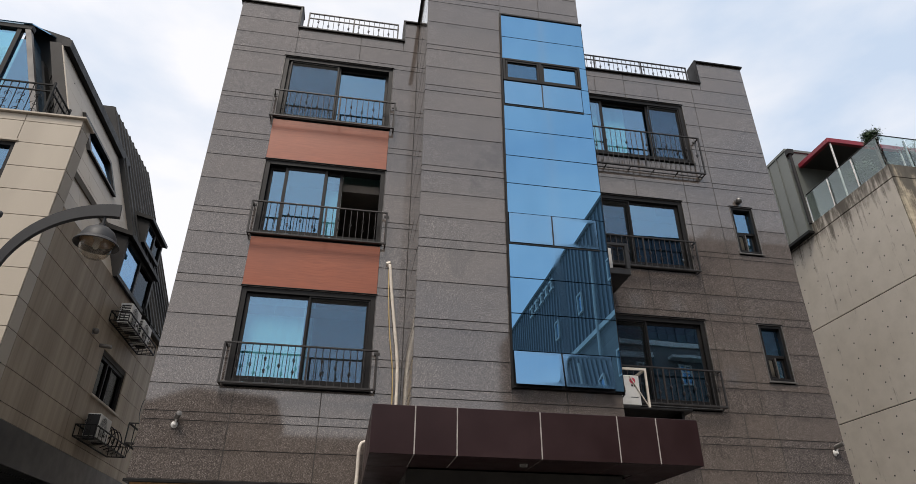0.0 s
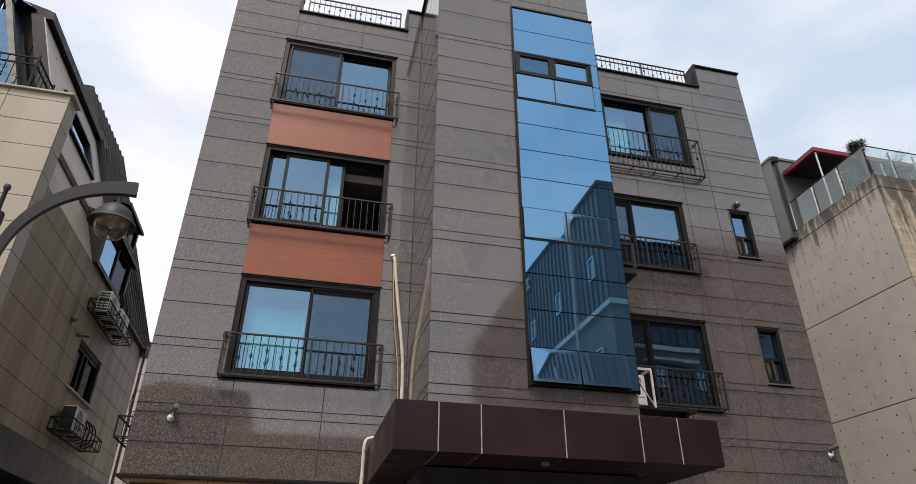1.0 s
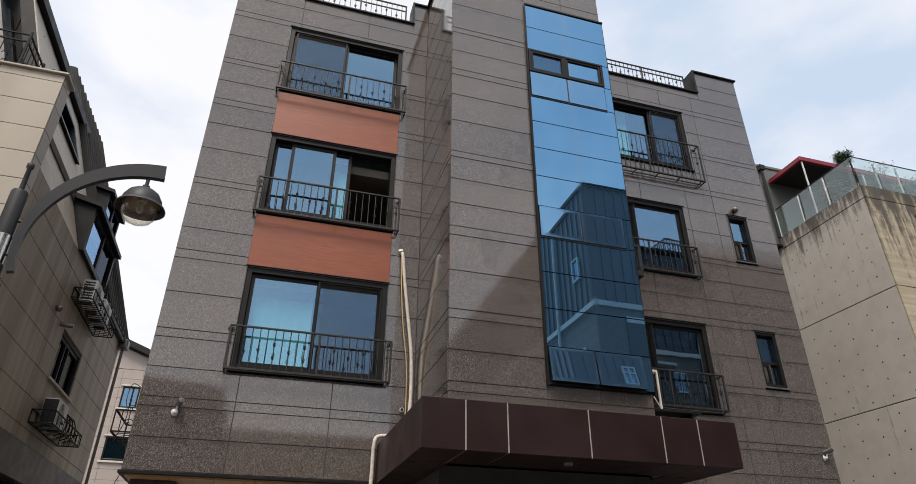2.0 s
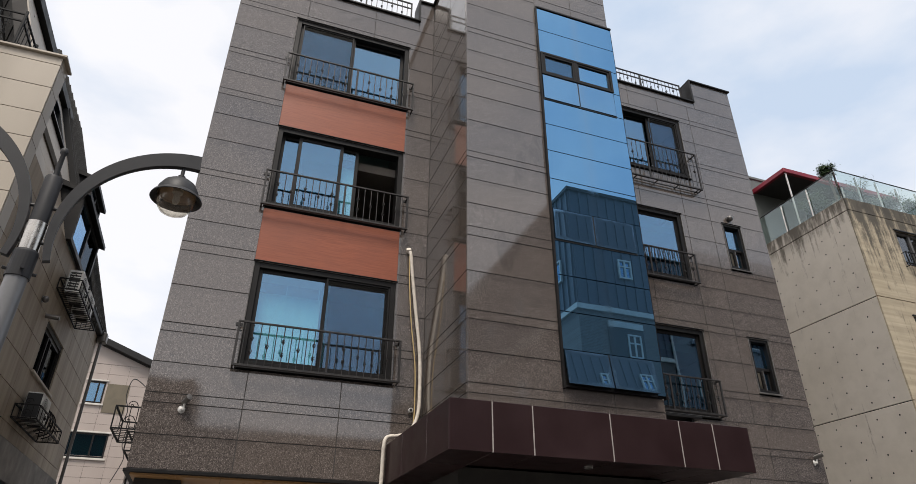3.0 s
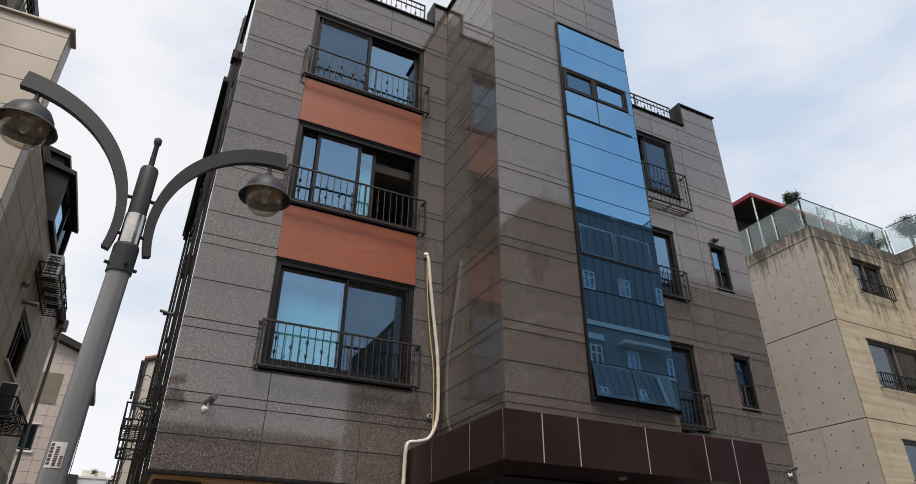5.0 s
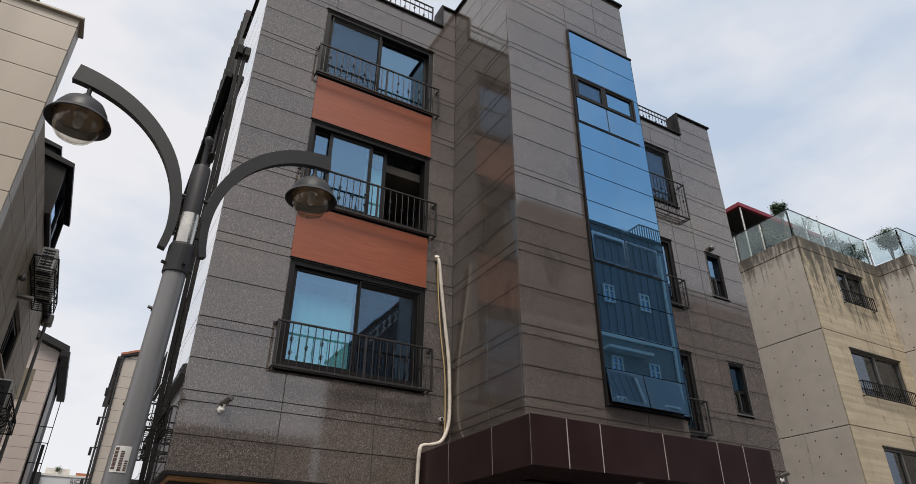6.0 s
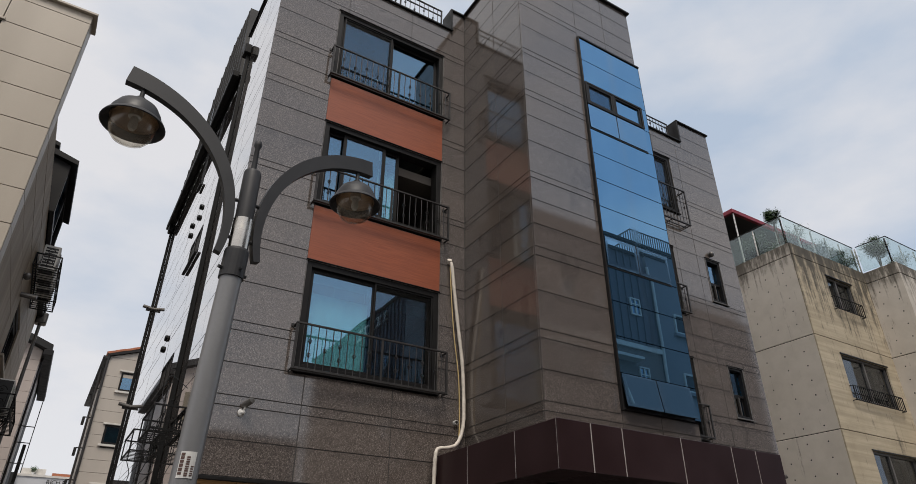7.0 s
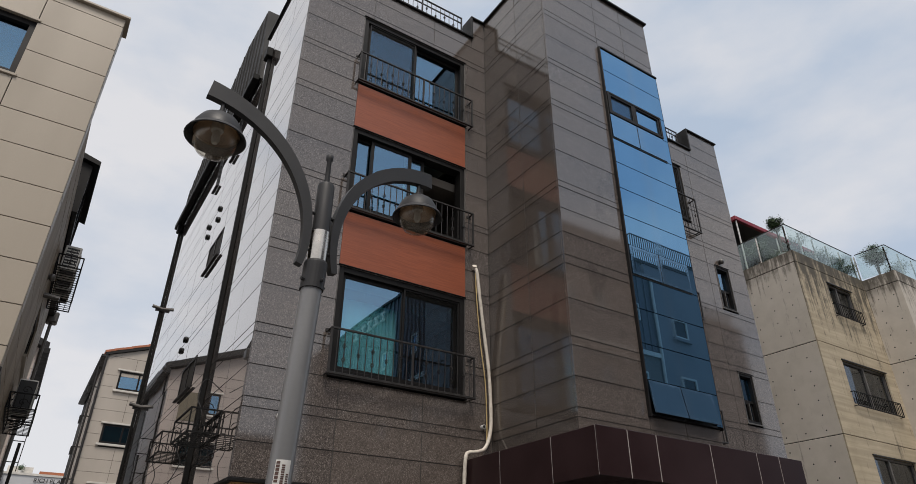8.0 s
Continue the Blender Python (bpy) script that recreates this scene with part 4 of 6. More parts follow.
b_rows = [3.98, 4.24, 4.79, 5.39, 5.96, 6.52, 7.08, 7.62, 8.18, 8.72, 9.29, 9.82, BTOP - 0.02]
b_cols = [-14.2, -13.4, -12.33, -11.26, -10.19, -9.12, -8.05, -6.98, BX]
bm = bmesh.new()
for a, b, lo, hi in cells_of([3.98, 5.38, 6.53, 8.22, 9.29, BTOP - 0.03], [-14.2, BX - 0.03], [(-8.3, -6.98, 8.22, 9.29), (-8.3, -6.98, 5.38, 6.53)]):
    add_box(bm, a, b, BY + 0.03, BY + 0.4, lo, hi)
bw_front = part("wall", bm, JOINT, beige, "street front")
bm = bmesh.new()
for a, b, lo, hi in cells_of([3.98, 5.42, 6.42, SLOPE0], [BY + 0.4, 21.0], [(15.55, 17.45, 5.42, 6.42)]):
    add_box(bm, BX - 0.35, BX - 0.03, a, b, lo, hi)
bw_side = part("wall", bm, JOINT, beige, "alley side wall")
CLAD.append((bw_front, cells_of(b_rows, b_cols, [(-8.3, -6.98, 8.22, 9.29), (-8.3, -6.98, 5.38, 6.53)]), BY, "front", BEIGE))
CLAD.append((bw_side, cells_of(b_rows, [BY + 0.03, BY + 0.42]), BX, "right", BEIGE))
CLAD.append((bw_side, cells_of([3.98, 4.24, 4.80, 5.38, 5.95, 6.53, 7.08, 7.66, SLOPE0], [BY + 0.42, 14.7, 18.0, 21.0], [(15.55, 17.45, 5.38, 6.44)]), BX, "right", BEIGE_ALLEY))
part("corner_post", box(BX - 0.3, BX - 0.03, BY + 0.28, BY + 0.42, SLOPE0, BTOP - 0.03), JOINT, beige)
TERR_Y = 12.45
slant = bmesh.new()
for za, zb_, ya in ((SLOPE0, 9.85, BY + 0.43), (9.85, 13.35, TERR_Y)):
    add_prism(slant, [(lean_x(za) - 0.03, za), (lean_x(zb_) - 0.03, zb_), (lean_x(zb_) - 0.3, zb_), (lean_x(za) - 0.35, za)], "y", ya, 17.2)
sl = part("slanted_wall", slant, JOINT, beige, "slanted upper wall in beige panels")
ang = math.atan(LEAN)
run = (13.3 - SLOPE0) / math.cos(ang)
rows_n = 9
for r in range(rows_n):
    s0, s1 = run * r / rows_n, run * (r + 1) / rows_n
    z = SLOPE0 + s0 * math.cos(ang)
    ycols = [BY + 0.43 if z < 9.7 else TERR_Y, 12.6, 13.6, 14.7, 15.8, 17.2]
    for y0, y1 in zip(ycols, ycols[1:]):
        if 5 <= r <= 6 and 13.6 <= y0 < 15.8:
            continue
        me = slab_mesh(y1 - y0 - 0.008, s1 - s0 - 0.008, 0.03, SLANT_PANEL)
        shared("panel", me, sl, (lean_x(z), y0 + 0.004, z + 0.003), (-ang, 0, math.pi / 2))
zt, zb = SLOPE0 + run * 7 / 9 * math.cos(ang), SLOPE0 + run * 5 / 9 * math.cos(ang)
sw = bmesh.new()
for (ya, yb_, za, zc) in ((13.6, 13.75, zb, zt), (15.65, 15.8, zb, zt), (13.75, 15.65, zt - 0.14, zt), (13.75, 15.65, zb, zb + 0.1)):
    add_prism(sw, [(lean_x(za) + 0.09, za), (lean_x(zc) + 0.09, zc), (lean_x(zc) - 0.02, zc), (lean_x(za) - 0.02, za)], "y", ya, yb_)
w = part("window", sw, FRAME, beige, "dark-trimmed window lying in the slanted wall")
pw = bmesh.new()
add_prism(pw, [(lean_x(zb) + 0.01, zb + 0.1), (lean_x(zt) + 0.04, zt - 0.14), (lean_x(zt) + 0.03, zt - 0.14), (lean_x(zb) + 0.0, zb + 0.1)], "y", 13.75, 15.65)
part("pane", pw, GLASS, w)

# parapet coping and terrace
bm = bmesh.new()
add_box(bm, -14.25, BX + 0.06, BY - 0.06, BY + 0.46, BTOP - 0.02, BTOP + 0.025, 0.006)
part("coping", bm, BEIGE, beige, "thin beige coping")
part("terrace_floor", box(-14.2, BX - 0.4, BY + 0.4, 17, 9.35, 9.5), ROOM, beige)
part("inner_block", box(-14.1, -9.2, 14.2, 20.9, 4.0, 13.2), DARK_METAL, beige, "dark upper storey wall")

# roof: gutter, slope and seams
bm = bmesh.new()
add_prism(bm, [(lean_x(13.3) - 0.05, 13.28), (lean_x(13.3) + 0.16, 13.28), (lean_x(13.3) + 0.16, 13.50), (lean_x(13.3) - 0.05, 13.56)], "y", TERR_Y + 0.02, 17.9)
part("gutter", bm, FRAME, beige, "dark box gutter along the slanted wall")


def slope_sheet(outline, lift, depth):
    """A thick sheet on the slanted plane from an outline in y and z."""
    bm = bmesh.new()
    front = [bm.verts.new((lean_x(z) + lift, y, z)) for y, z in outline]
    rear = [bm.verts.new((lean_x(z) + lift - depth, y, z)) for y, z in outline]
    bm.faces.new(front)
    bm.faces.new(rear[::-1])
    n = len(outline)
    for i in range(n):
        bm.faces.new((front[i], front[(i + 1) % n], rear[(i + 1) % n], rear[i]))
    return bm


def crest(y):
    return 15.0 + (y - 16.85) * 0.125


broof = part("roof", slope_sheet([(17.2, SLOPE0), (21.6, SLOPE0), (21.6, crest(21.6)), (17.2, crest(17.2))], 0.16, 2.0), DARK_METAL, beige, "steep dark standing-seam metal roof")
part("roof", slope_sheet([(16.85, 13.5), (17.2, 13.5), (17.2, crest(17.2)), (16.85, crest(16.85))], 0.16, 2.0), DARK_METAL, beige, "upper strip of dark seam metal")
GABLE_Y = 13.15
bm = bmesh.new()
add_prism(bm, [(lean_x(14.2), 14.2), (-9.1, 14.5), (-9.1, 9.5), (lean_x(9.5) - 0.32, 9.5), (lean_x(13.3) - 0.32, 13.3)], "y", GABLE_Y, GABLE_Y + 0.2)
part("gable_panel", bm, DARK_METAL, beige, "dark metal gable beside the sunroom")
for x in (-8.1, -7.8, -7.5):
    part("seam", box(x - 0.012, x + 0.012, GABLE_Y - 0.03, GABLE_Y, 9.5, 13.28 if x < lean_x(13.3) else SLOPE0 + (BX - x) / LEAN), DARK_METAL, broof)
for k in range(11):
    y = 16.88 + k * 0.45
    lo = 13.5 if y < 17.2 else SLOPE0
    part("seam", slope_sheet([(y, lo), (y + 0.03, lo), (y + 0.03, crest(y)), (y, crest(y))], 0.2, 0.06), DARK_METAL, broof)
bm = bmesh.new()
add_box(bm, BX - 0.02, BX + 0.14, 17.9, 21.1, SLOPE0 - 0.12, SLOPE0 + 0.06, 0.02)
part("gutter", bm, FRAME, beige, "dark eaves gutter")
bm = bmesh.new()
add_box(bm, BX + 0.0, BX + 0.26, 20.75, 21.05, SLOPE0 - 0.28, SLOPE0 + 0.02, 0.03)
add_tube(bm, [(BX + 0.12, 20.9, SLOPE0 - 0.2), (BX + 0.12, 20.9, 2.8)], 0.042, 10)
part("downpipe", bm, TRIM, beige, "grey downpipe with a hopper head")


def dormer(y0, y1, z0, z1, x1):
    bm = bmesh.new()
    xb0, xb1 = lean_x(z0) - 0.05, lean_x(z1 + 0.25) - 0.05
    add_prism(bm, [(x1 + 0.12, z1), (x1 + 0.12, z1 + 0.10), (xb1, z1 + 0.34), (xb1, z1 + 0.2)], "y", y0 - 0.1, y1 + 0.1)
    add_prism(bm, [(x1, z0), (x1, z1), (xb1, z1 + 0.2), (xb0, z0)], "y", y0, y0 + 0.12)
    add_prism(bm, [(x1, z0), (x1, z1), (xb1, z1 + 0.2), (xb0, z0)], "y", y1 - 0.12, y1)
    d = part("dormer", bm, FRAME, beige, "black-framed box dormer with two panes")
    bm = bmesh.new()
    for a, b, lo, hi in ((y0 + 0.12, y1 - 0.12, z0, z0 + 0.1), (y0 + 0.12, y1 - 0.12, z1 - 0.08, z1), ((y0 + y1) / 2 - 0.05, (y0 + y1) / 2 + 0.05, z0 + 0.1, z1 - 0.08)):
        add_box(bm, x1 - 0.08, x1 - 0.005, a, b, lo, hi)
    part("frame", bm, FRAME, d)
    part("pane", box(x1 - 0.05, x1 - 0.04, y0 + 0.12, (y0 + y1) / 2 - 0.05, z0 + 0.1, z1 - 0.08), GLASS, d)
    part("pane", box(x1 - 0.07, x1 - 0.06, (y0 + y1) / 2 + 0.05, y1 - 0.12, z0 + 0.1, z1 - 0.08), DARK_GLASS, d)


dormer(14.75, 17.4, 8.14, 9.25, BX + 0.10)
dormer(18.0, 19.75, 10.80, 11.55, -6.56)

# side window, vents and fixtures of the beige house
bm = bmesh.new()
for a, b, lo, hi in ((15.55, 15.62, 5.42, 6.42), (17.38, 17.45, 5.42, 6.42), (15.62, 17.38, 6.35, 6.42), (15.62, 17.38, 5.42, 5.49), (16.20, 16.26, 5.49, 6.35), (16.52, 16.57, 5.49, 6.35)):
    add_box(bm, BX - 0.16, BX - 0.06, a, b, lo, hi)
w = part("window", bm, FRAME, beige, "dark three-part alley window")
part("pane", box(BX - 0.12, BX - 0.11, 15.62, 17.38, 5.49, 6.35), DARK_GLASS, w)
part("sill", box(BX - 0.05, BX + 0.06, 15.45, 17.55, 5.36, 5.415, 0.008), BEIGE, w)
# Black sheet stands for the shade of the room behind.
part("lining", box(BX - 0.34, BX - 0.30, 15.55, 17.45, 5.42, 6.42), BLACK, w)
for z0, z1 in ((8.22, 9.29), (5.38, 6.53)):
    bm = bmesh.new()
    for a, b, lo, hi in ((-8.3, -8.22, z0, z1), (-7.06, -6.98, z0, z1), (-8.22, -7.06, z1 - 0.08, z1), (-8.22, -7.06, z0, z0 + 0.08)):
        add_box(bm, a, b, BY + 0.04, BY + 0.2, lo, hi)
    w = part("window", bm, FRAME, beige, "dark-framed street window")
    part("pane", box(-8.22, -7.06, BY + 0.12, BY + 0.13, z0 + 0.08, z1 - 0.08), GLASS, w)
    part("trim", box(-8.36, -6.94, BY - 0.03, BY - 0.002, z0 - 0.05, z0 - 0.005, 0.005), BEIGE, w)
    part("trim", box(-8.36, -6.94, BY - 0.03, BY - 0.002, z1 + 0.005, z1 + 0.05, 0.005), BEIGE, w)
    # Dark sheet instead of a room; its colour carries the indoor shade.
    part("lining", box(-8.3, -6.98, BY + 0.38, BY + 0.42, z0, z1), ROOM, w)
bm = bmesh.new()
add_box(bm, -14.3, BX + 0.02, BY - 0.02, BY + 0.25, 3.30, 3.975, 0.01)
add_box(bm, BX - 0.3, BX + 0.02, BY + 0.25, 21.0, 3.30, 3.975, 0.01)
part("fascia", bm, BLACK, beige, "black beam over the open ground floor")
# Shade of the open parking level is put into black walls.
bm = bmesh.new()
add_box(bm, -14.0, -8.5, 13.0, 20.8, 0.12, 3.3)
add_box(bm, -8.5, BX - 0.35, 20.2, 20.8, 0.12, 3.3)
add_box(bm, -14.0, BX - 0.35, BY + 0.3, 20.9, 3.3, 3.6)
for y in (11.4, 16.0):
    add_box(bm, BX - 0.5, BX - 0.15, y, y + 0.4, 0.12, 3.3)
part("ground_floor_wall", bm, BLACK, beige, "open ground floor, its walls coloured black as shade")

# terrace rail with scrolls
rail = thing("terrace_railing", (-10.0, BY + 0.2, BTOP), "black wrought-iron terrace railing with scrolls", "railing")
bm = bmesh.new()
RY = BY + 0.18
for z in (10.10, 10.80, 10.98):
    add_box(bm, -13.9, -6.80, RY - 0.015, RY + 0.015, z - 0.014, z + 0.014)
    add_box(bm, -6.82, -6.79, RY + 0.016, RY + 0.9, z - 0.014, z + 0.014)
part("rail", bm, IRON, rail)
post = finish("post", box(-0.022, 0.022, -0.022, 0.022, 0, 1.02, 0.004), IRON)
for x in (-13.0, -11.45, -9.9, -8.35, -6.80):
    shared("post", post, rail, (x, RY, BTOP + 0.02))
shared("post", post, rail, (-6.80, RY + 0.9, BTOP + 0.02))
me = finish("bar", tube([(0, 0, 0), (0, 0, 0.88)], 0.009, 6), IRON)
sp = [(0.10 * math.exp(-0.16 * k) * math.cos(k * 0.7), 0, 0.10 * math.exp(-0.16 * k) * math.sin(k * 0.7)) for k in range(15)]
scroll = finish("scroll", tube(sp, 0.007, 5), IRON)
for k in range(46):
    x = -13.8 + k * 0.15
    shared("bar", me, rail, (x, RY, 10.10))
    if k % 2 == 1:
        for j, z in enumerate((10.22, 10.42, 10.62)):
            s = shared("scroll", scroll, rail, (x, RY - 0.01, z))
            s.scale = (1, 1, 1) if (k // 3 + j) % 2 else (-1, 1, 1)
for k in range(5):
    shared("bar", me, rail, (-6.80, RY + 0.12 + k * 0.16, 10.10))
for k in range(2):
    shared("scroll", scroll, rail, (-6.81, RY + 0.25 + k * 0.32, 10.4), (0, 0, math.pi / 2))

# sunroom on the terrace
sunroom = thing("sunroom", (-10.5, 12.2, 9.5), "dark-framed glass sunroom with a blue glass roof", "sunroom")
for x in (-8.62, -9.5, -10.4, -11.3, -12.2, -13.2):
    part("mullion", box(x - 0.05, x + 0.05, 12.16, 12.28, 9.5, 13.38), FRAME, sunroom)
part("head", box(-13.3, -8.34, 12.14, 12.30, 13.38, 13.52, 0.01), FRAME, sunroom)
INSET = 0.62
bm = bmesh.new()
add_prism(bm, [(lean_x(9.5) - INSET, 9.5), (lean_x(13.38) - INSET, 13.38), (lean_x(13.38) - INSET - 0.13, 13.38), (lean_x(9.5) - INSET - 0.13, 9.5)], "y", 12.15, 12.29)
part("corner_post", bm, TRIM, sunroom, "pale leaning corner post")
bm = bmesh.new()
add_prism(bm, [(lean_x(9.5) - INSET - 0.14, 9.5), (lean_x(13.1) - INSET - 0.14, 13.1), (-8.56, 13.1), (-8.56, 9.5)], "y", 12.215, 12.225)
part("pane", bm, GLASS, sunroom)
bm = bmesh.new()
add_prism(bm, [(lean_x(9.5) - INSET - 0.03, 9.5), (lean_x(13.38) - INSET - 0.03, 13.38), (lean_x(13.38) - INSET - 0.045, 13.38), (lean_x(9.5) - INSET - 0.045, 9.5)], "y", 12.295, 12.80)
part("side_pane", bm, BLUE_GLASS, sunroom, "leaning blue side pane")
bm = bmesh.new()
add_prism(bm, [(lean_x(9.5) - INSET + 0.02, 9.5), (lean_x(13.0) - INSET + 0.02, 13.0), (lean_x(13.0) - INSET - 0.10, 13.0), (lean_x(9.5) - INSET - 0.10, 9.5)], "y", 12.805, GABLE_Y - 0.035)
part("side_panel", bm, DARK_METAL, sunroom, "dark metal panel behind the side pane")
for xa, xb in ((-9.45, -8.67), (-10.35, -9.55), (-11.25, -10.45), (-12.15, -11.35), (-13.15, -12.25)):
    part("pane", box(xa, xb, 12.215, 12.225, 9.5, 13.38), GLASS, sunroom)
bm = bmesh.new()
add_prism(bm, [(12.1, 13.54), (13.2, 14.20), (13.22, 14.18), (12.12, 13.52)], "x", -13.3, -8.36)
part("roof_glass", bm, BLUE_GLASS, sunroom, "blue glass roof")
part("back_wall", box(-13.2, -8.5, 13.9, 13.98, 9.5, 14.3), CURTAIN, sunroom, "pale back wall")


# ---- air conditioners and shelves ----
def air_conditioner(at, facing, label, group, dark_side=False):
    """An outdoor unit 0.80 wide, 0.30 deep, 0.56 high; its fan looks to local -y."""
    t = thing("air_conditioner", (0, 0, 0), label, "air conditioner", group)
    part("casing", box(-0.40, 0.40, -0.15, 0.15, 0.03, 0.57, 0.015), WHITE_PLASTIC, t)
    part("foot", box(-0.36, -0.2, -0.12, 0.12, 0.0, 0.03), BLACK, t)
    part("foot", box(0.2, 0.36, -0.12, 0.12, 0.0, 0.03), BLACK, t)
    bm = bmesh.new()
    bmesh.ops.create_circle(bm, cap_ends=True, radius=0.225, segments=24, matrix=Matrix.Translation((-0.10, -0.152, 0.30)) @ Matrix.Rotation(math.pi / 2, 4, "X"))
    part("fan_opening", bm, BLACK, t, "dark round fan opening")
    bm = bmesh.new()
    for k in range(6):
        r = 0.03 + k * 0.039
        pts = [(-0.10 + r * math.cos(a * math.tau / 20), -0.160, 0.30 + r * math.sin(a * math.tau / 20)) for a in range(21)]
        add_tube(bm, pts, 0.004, 4, False)
    for k in range(8):
        a = k * math.tau / 8
        add_tube(bm, [(-0.10, -0.162, 0.30), (-0.10 + 0.225 * math.cos(a), -0.162, 0.30 + 0.225 * math.sin(a))], 0.004, 4)
    part("grille", bm, WHITE_PLASTIC, t, "round wire grille")
    bm = bmesh.new()
    if dark_side:
        add_box(bm, -0.405, -0.395, -0.135, 0.135, 0.06, 0.545)
    for k in range(7):
        if not dark_side:
            add_box(bm, -0.404, -0.40, -0.11, 0.11, 0.09 + k * 0.065, 0.125 + k * 0.065)
        add_box(bm, -0.30, 0.30, 0.15, 0.154, 0.09 + k * 0.065, 0.125 + k * 0.065)
    part("vent", bm, BLACK, t, "dark side slots")
    t.location = at
    t.rotation_euler = (0, 0, radians(facing))
    return t


def iron_shelf(x0, x1, y0, y1, z, h, label, name="air_conditioner_shelf", sides=True, scrolls=True):
    """A wall cage of flat iron with a slatted floor."""
    t = thing(name, ((x0 + x1) / 2, (y0 + y1) / 2, z), label, "shelf", "iron shelves on the alley walls")
    bm = bmesh.new()
    r = 0.012
    for zz in (z, z + h):
        for xx in (x0, x1):
            add_box(bm, xx - r, xx + r, y0, y1, zz - r, zz + r)
        for yy in (y0, y1):
            add_box(bm, x0, x1, yy - r, yy + r, zz - r * 0.9, zz + r * 0.9)
    for xx in (x0, x1):
        for yy in (y0, y1):
            add_box(bm, xx - r * 0.8, xx + r * 0.8, yy - r * 0.8, yy + r * 0.8, z, z + h)
    part("frame", bm, IRON, t)
    n = int((y1 - y0) / 0.13)
    me = finish("slat", box(x0 - (x0 + x1) / 2, x1 - (x0 + x1) / 2, -0.012, 0.012, -0.004, 0.004), IRON)
    for k in range(1, n):
        shared("slat", me, t, ((x0 + x1) / 2, y0 + (y1 - y0) * k / n, z))
    bar = finish("bar", box(-0.006, 0.006, -0.006, 0.006, 0, h), IRON)
    outer = x1 if abs(x0) > abs(x1) else x0
    for k in range(1, n):
        if k % 2 == 0:
            shared("bar", bar, t, (outer, y0 + (y1 - y0) * k / n, z))
    for yy in (y0, y1):
        for k in (1, 2, 3):
            shared("bar", bar, t, (x0 + (x1 - x0) * k / 4, yy, z))
    if scrolls:
        sp = [(0.09 * math.exp(-0.16 * k) * math.cos(k * 0.7), 0, 0.09 * math.exp(-0.16 * k) * math.sin(k * 0.7)) for k in range(15)]
        sm = finish("scroll", tube(sp, 0.007, 5), IRON)
        for k in range(2):
            shared("scroll", sm, t, ((x0 + x1) / 2, y0, z + h * 0.4 + k * 0.22))
        for k in range(3):
            shared("scroll", sm, t, (outer, y0 + (y1 - y0) * (k + 1) / 4, z + h * 0.5), (0, 0, math.pi / 2))
    return t


iron_shelf(BX + 0.02, BX + 0.46, 15.25, 17.85, 7.18, 0.24, "black iron shelf with scrolls holding two outdoor units")
air_conditioner((BX + 0.23, 15.95, 7.205), 90, "white outdoor unit on a black iron shelf", "outdoor units")
air_conditioner((BX + 0.23, 17.05, 7.205), 90, "white outdoor unit on a black iron shelf", "outdoor units")
iron_shelf(BX + 0.02, BX + 0.46, 15.1, 17.6, 4.36, 0.26, "black iron shelf with scrolls and one outdoor unit")
air_conditioner((BX + 0.23, 15.85, 4.39), 90, "white outdoor unit beside coiled pipes on an iron shelf", "outdoor units", True)
pipes = thing("refrigerant_pipes", (BX + 0.2, 17.0, 4.39), "dark bent pipes coiled on the iron shelf", "pipes")
for k in range(4):
    y = 16.5 + k * 0.28
    part("pipe", tube(curve_points([(BX + 0.0, y, 4.9 - k * 0.05), (BX + 0.2, y + 0.05, 4.95), (BX + 0.32, y + 0.1, 4.75), (BX + 0.28, y + 0.15, 4.5), (BX + 0.1, y + 0.2, 4.42)], 5), 0.014, 6), IRON, pipes)

# cages on the granite side wall
iron_shelf(SIDE - 0.44, SIDE - 0.02, 11.25, 12.35, 3.53, 0.33, "empty black iron cage on the polished side wall")
iron_shelf(SIDE - 0.44, SIDE - 0.02, 13.35, 14.4, 3.58, 0.33, "empty black iron cage on the polished side wall")
cab = thing("loose_cables", (SIDE - 0.3, 13.3, 3.6), "black cables hanging from the iron cages", "cable")
for y, z0, z1 in ((11.3, 4.15, 3.4), (12.2, 3.6, 2.9), (14.2, 3.7, 2.9)):
    part("cable", tube(curve_points([(SIDE - 0.05, y, z0), (SIDE - 0.3, y + 0.05, z0 + 0.16), (SIDE - 0.36, y + 0.1, z0 - 0.1), (SIDE - 0.28, y + 0.02, (z0 + z1) / 2), (SIDE - 0.4, y + 0.1, z1)], 6), 0.007, 6), BLACK, cab)


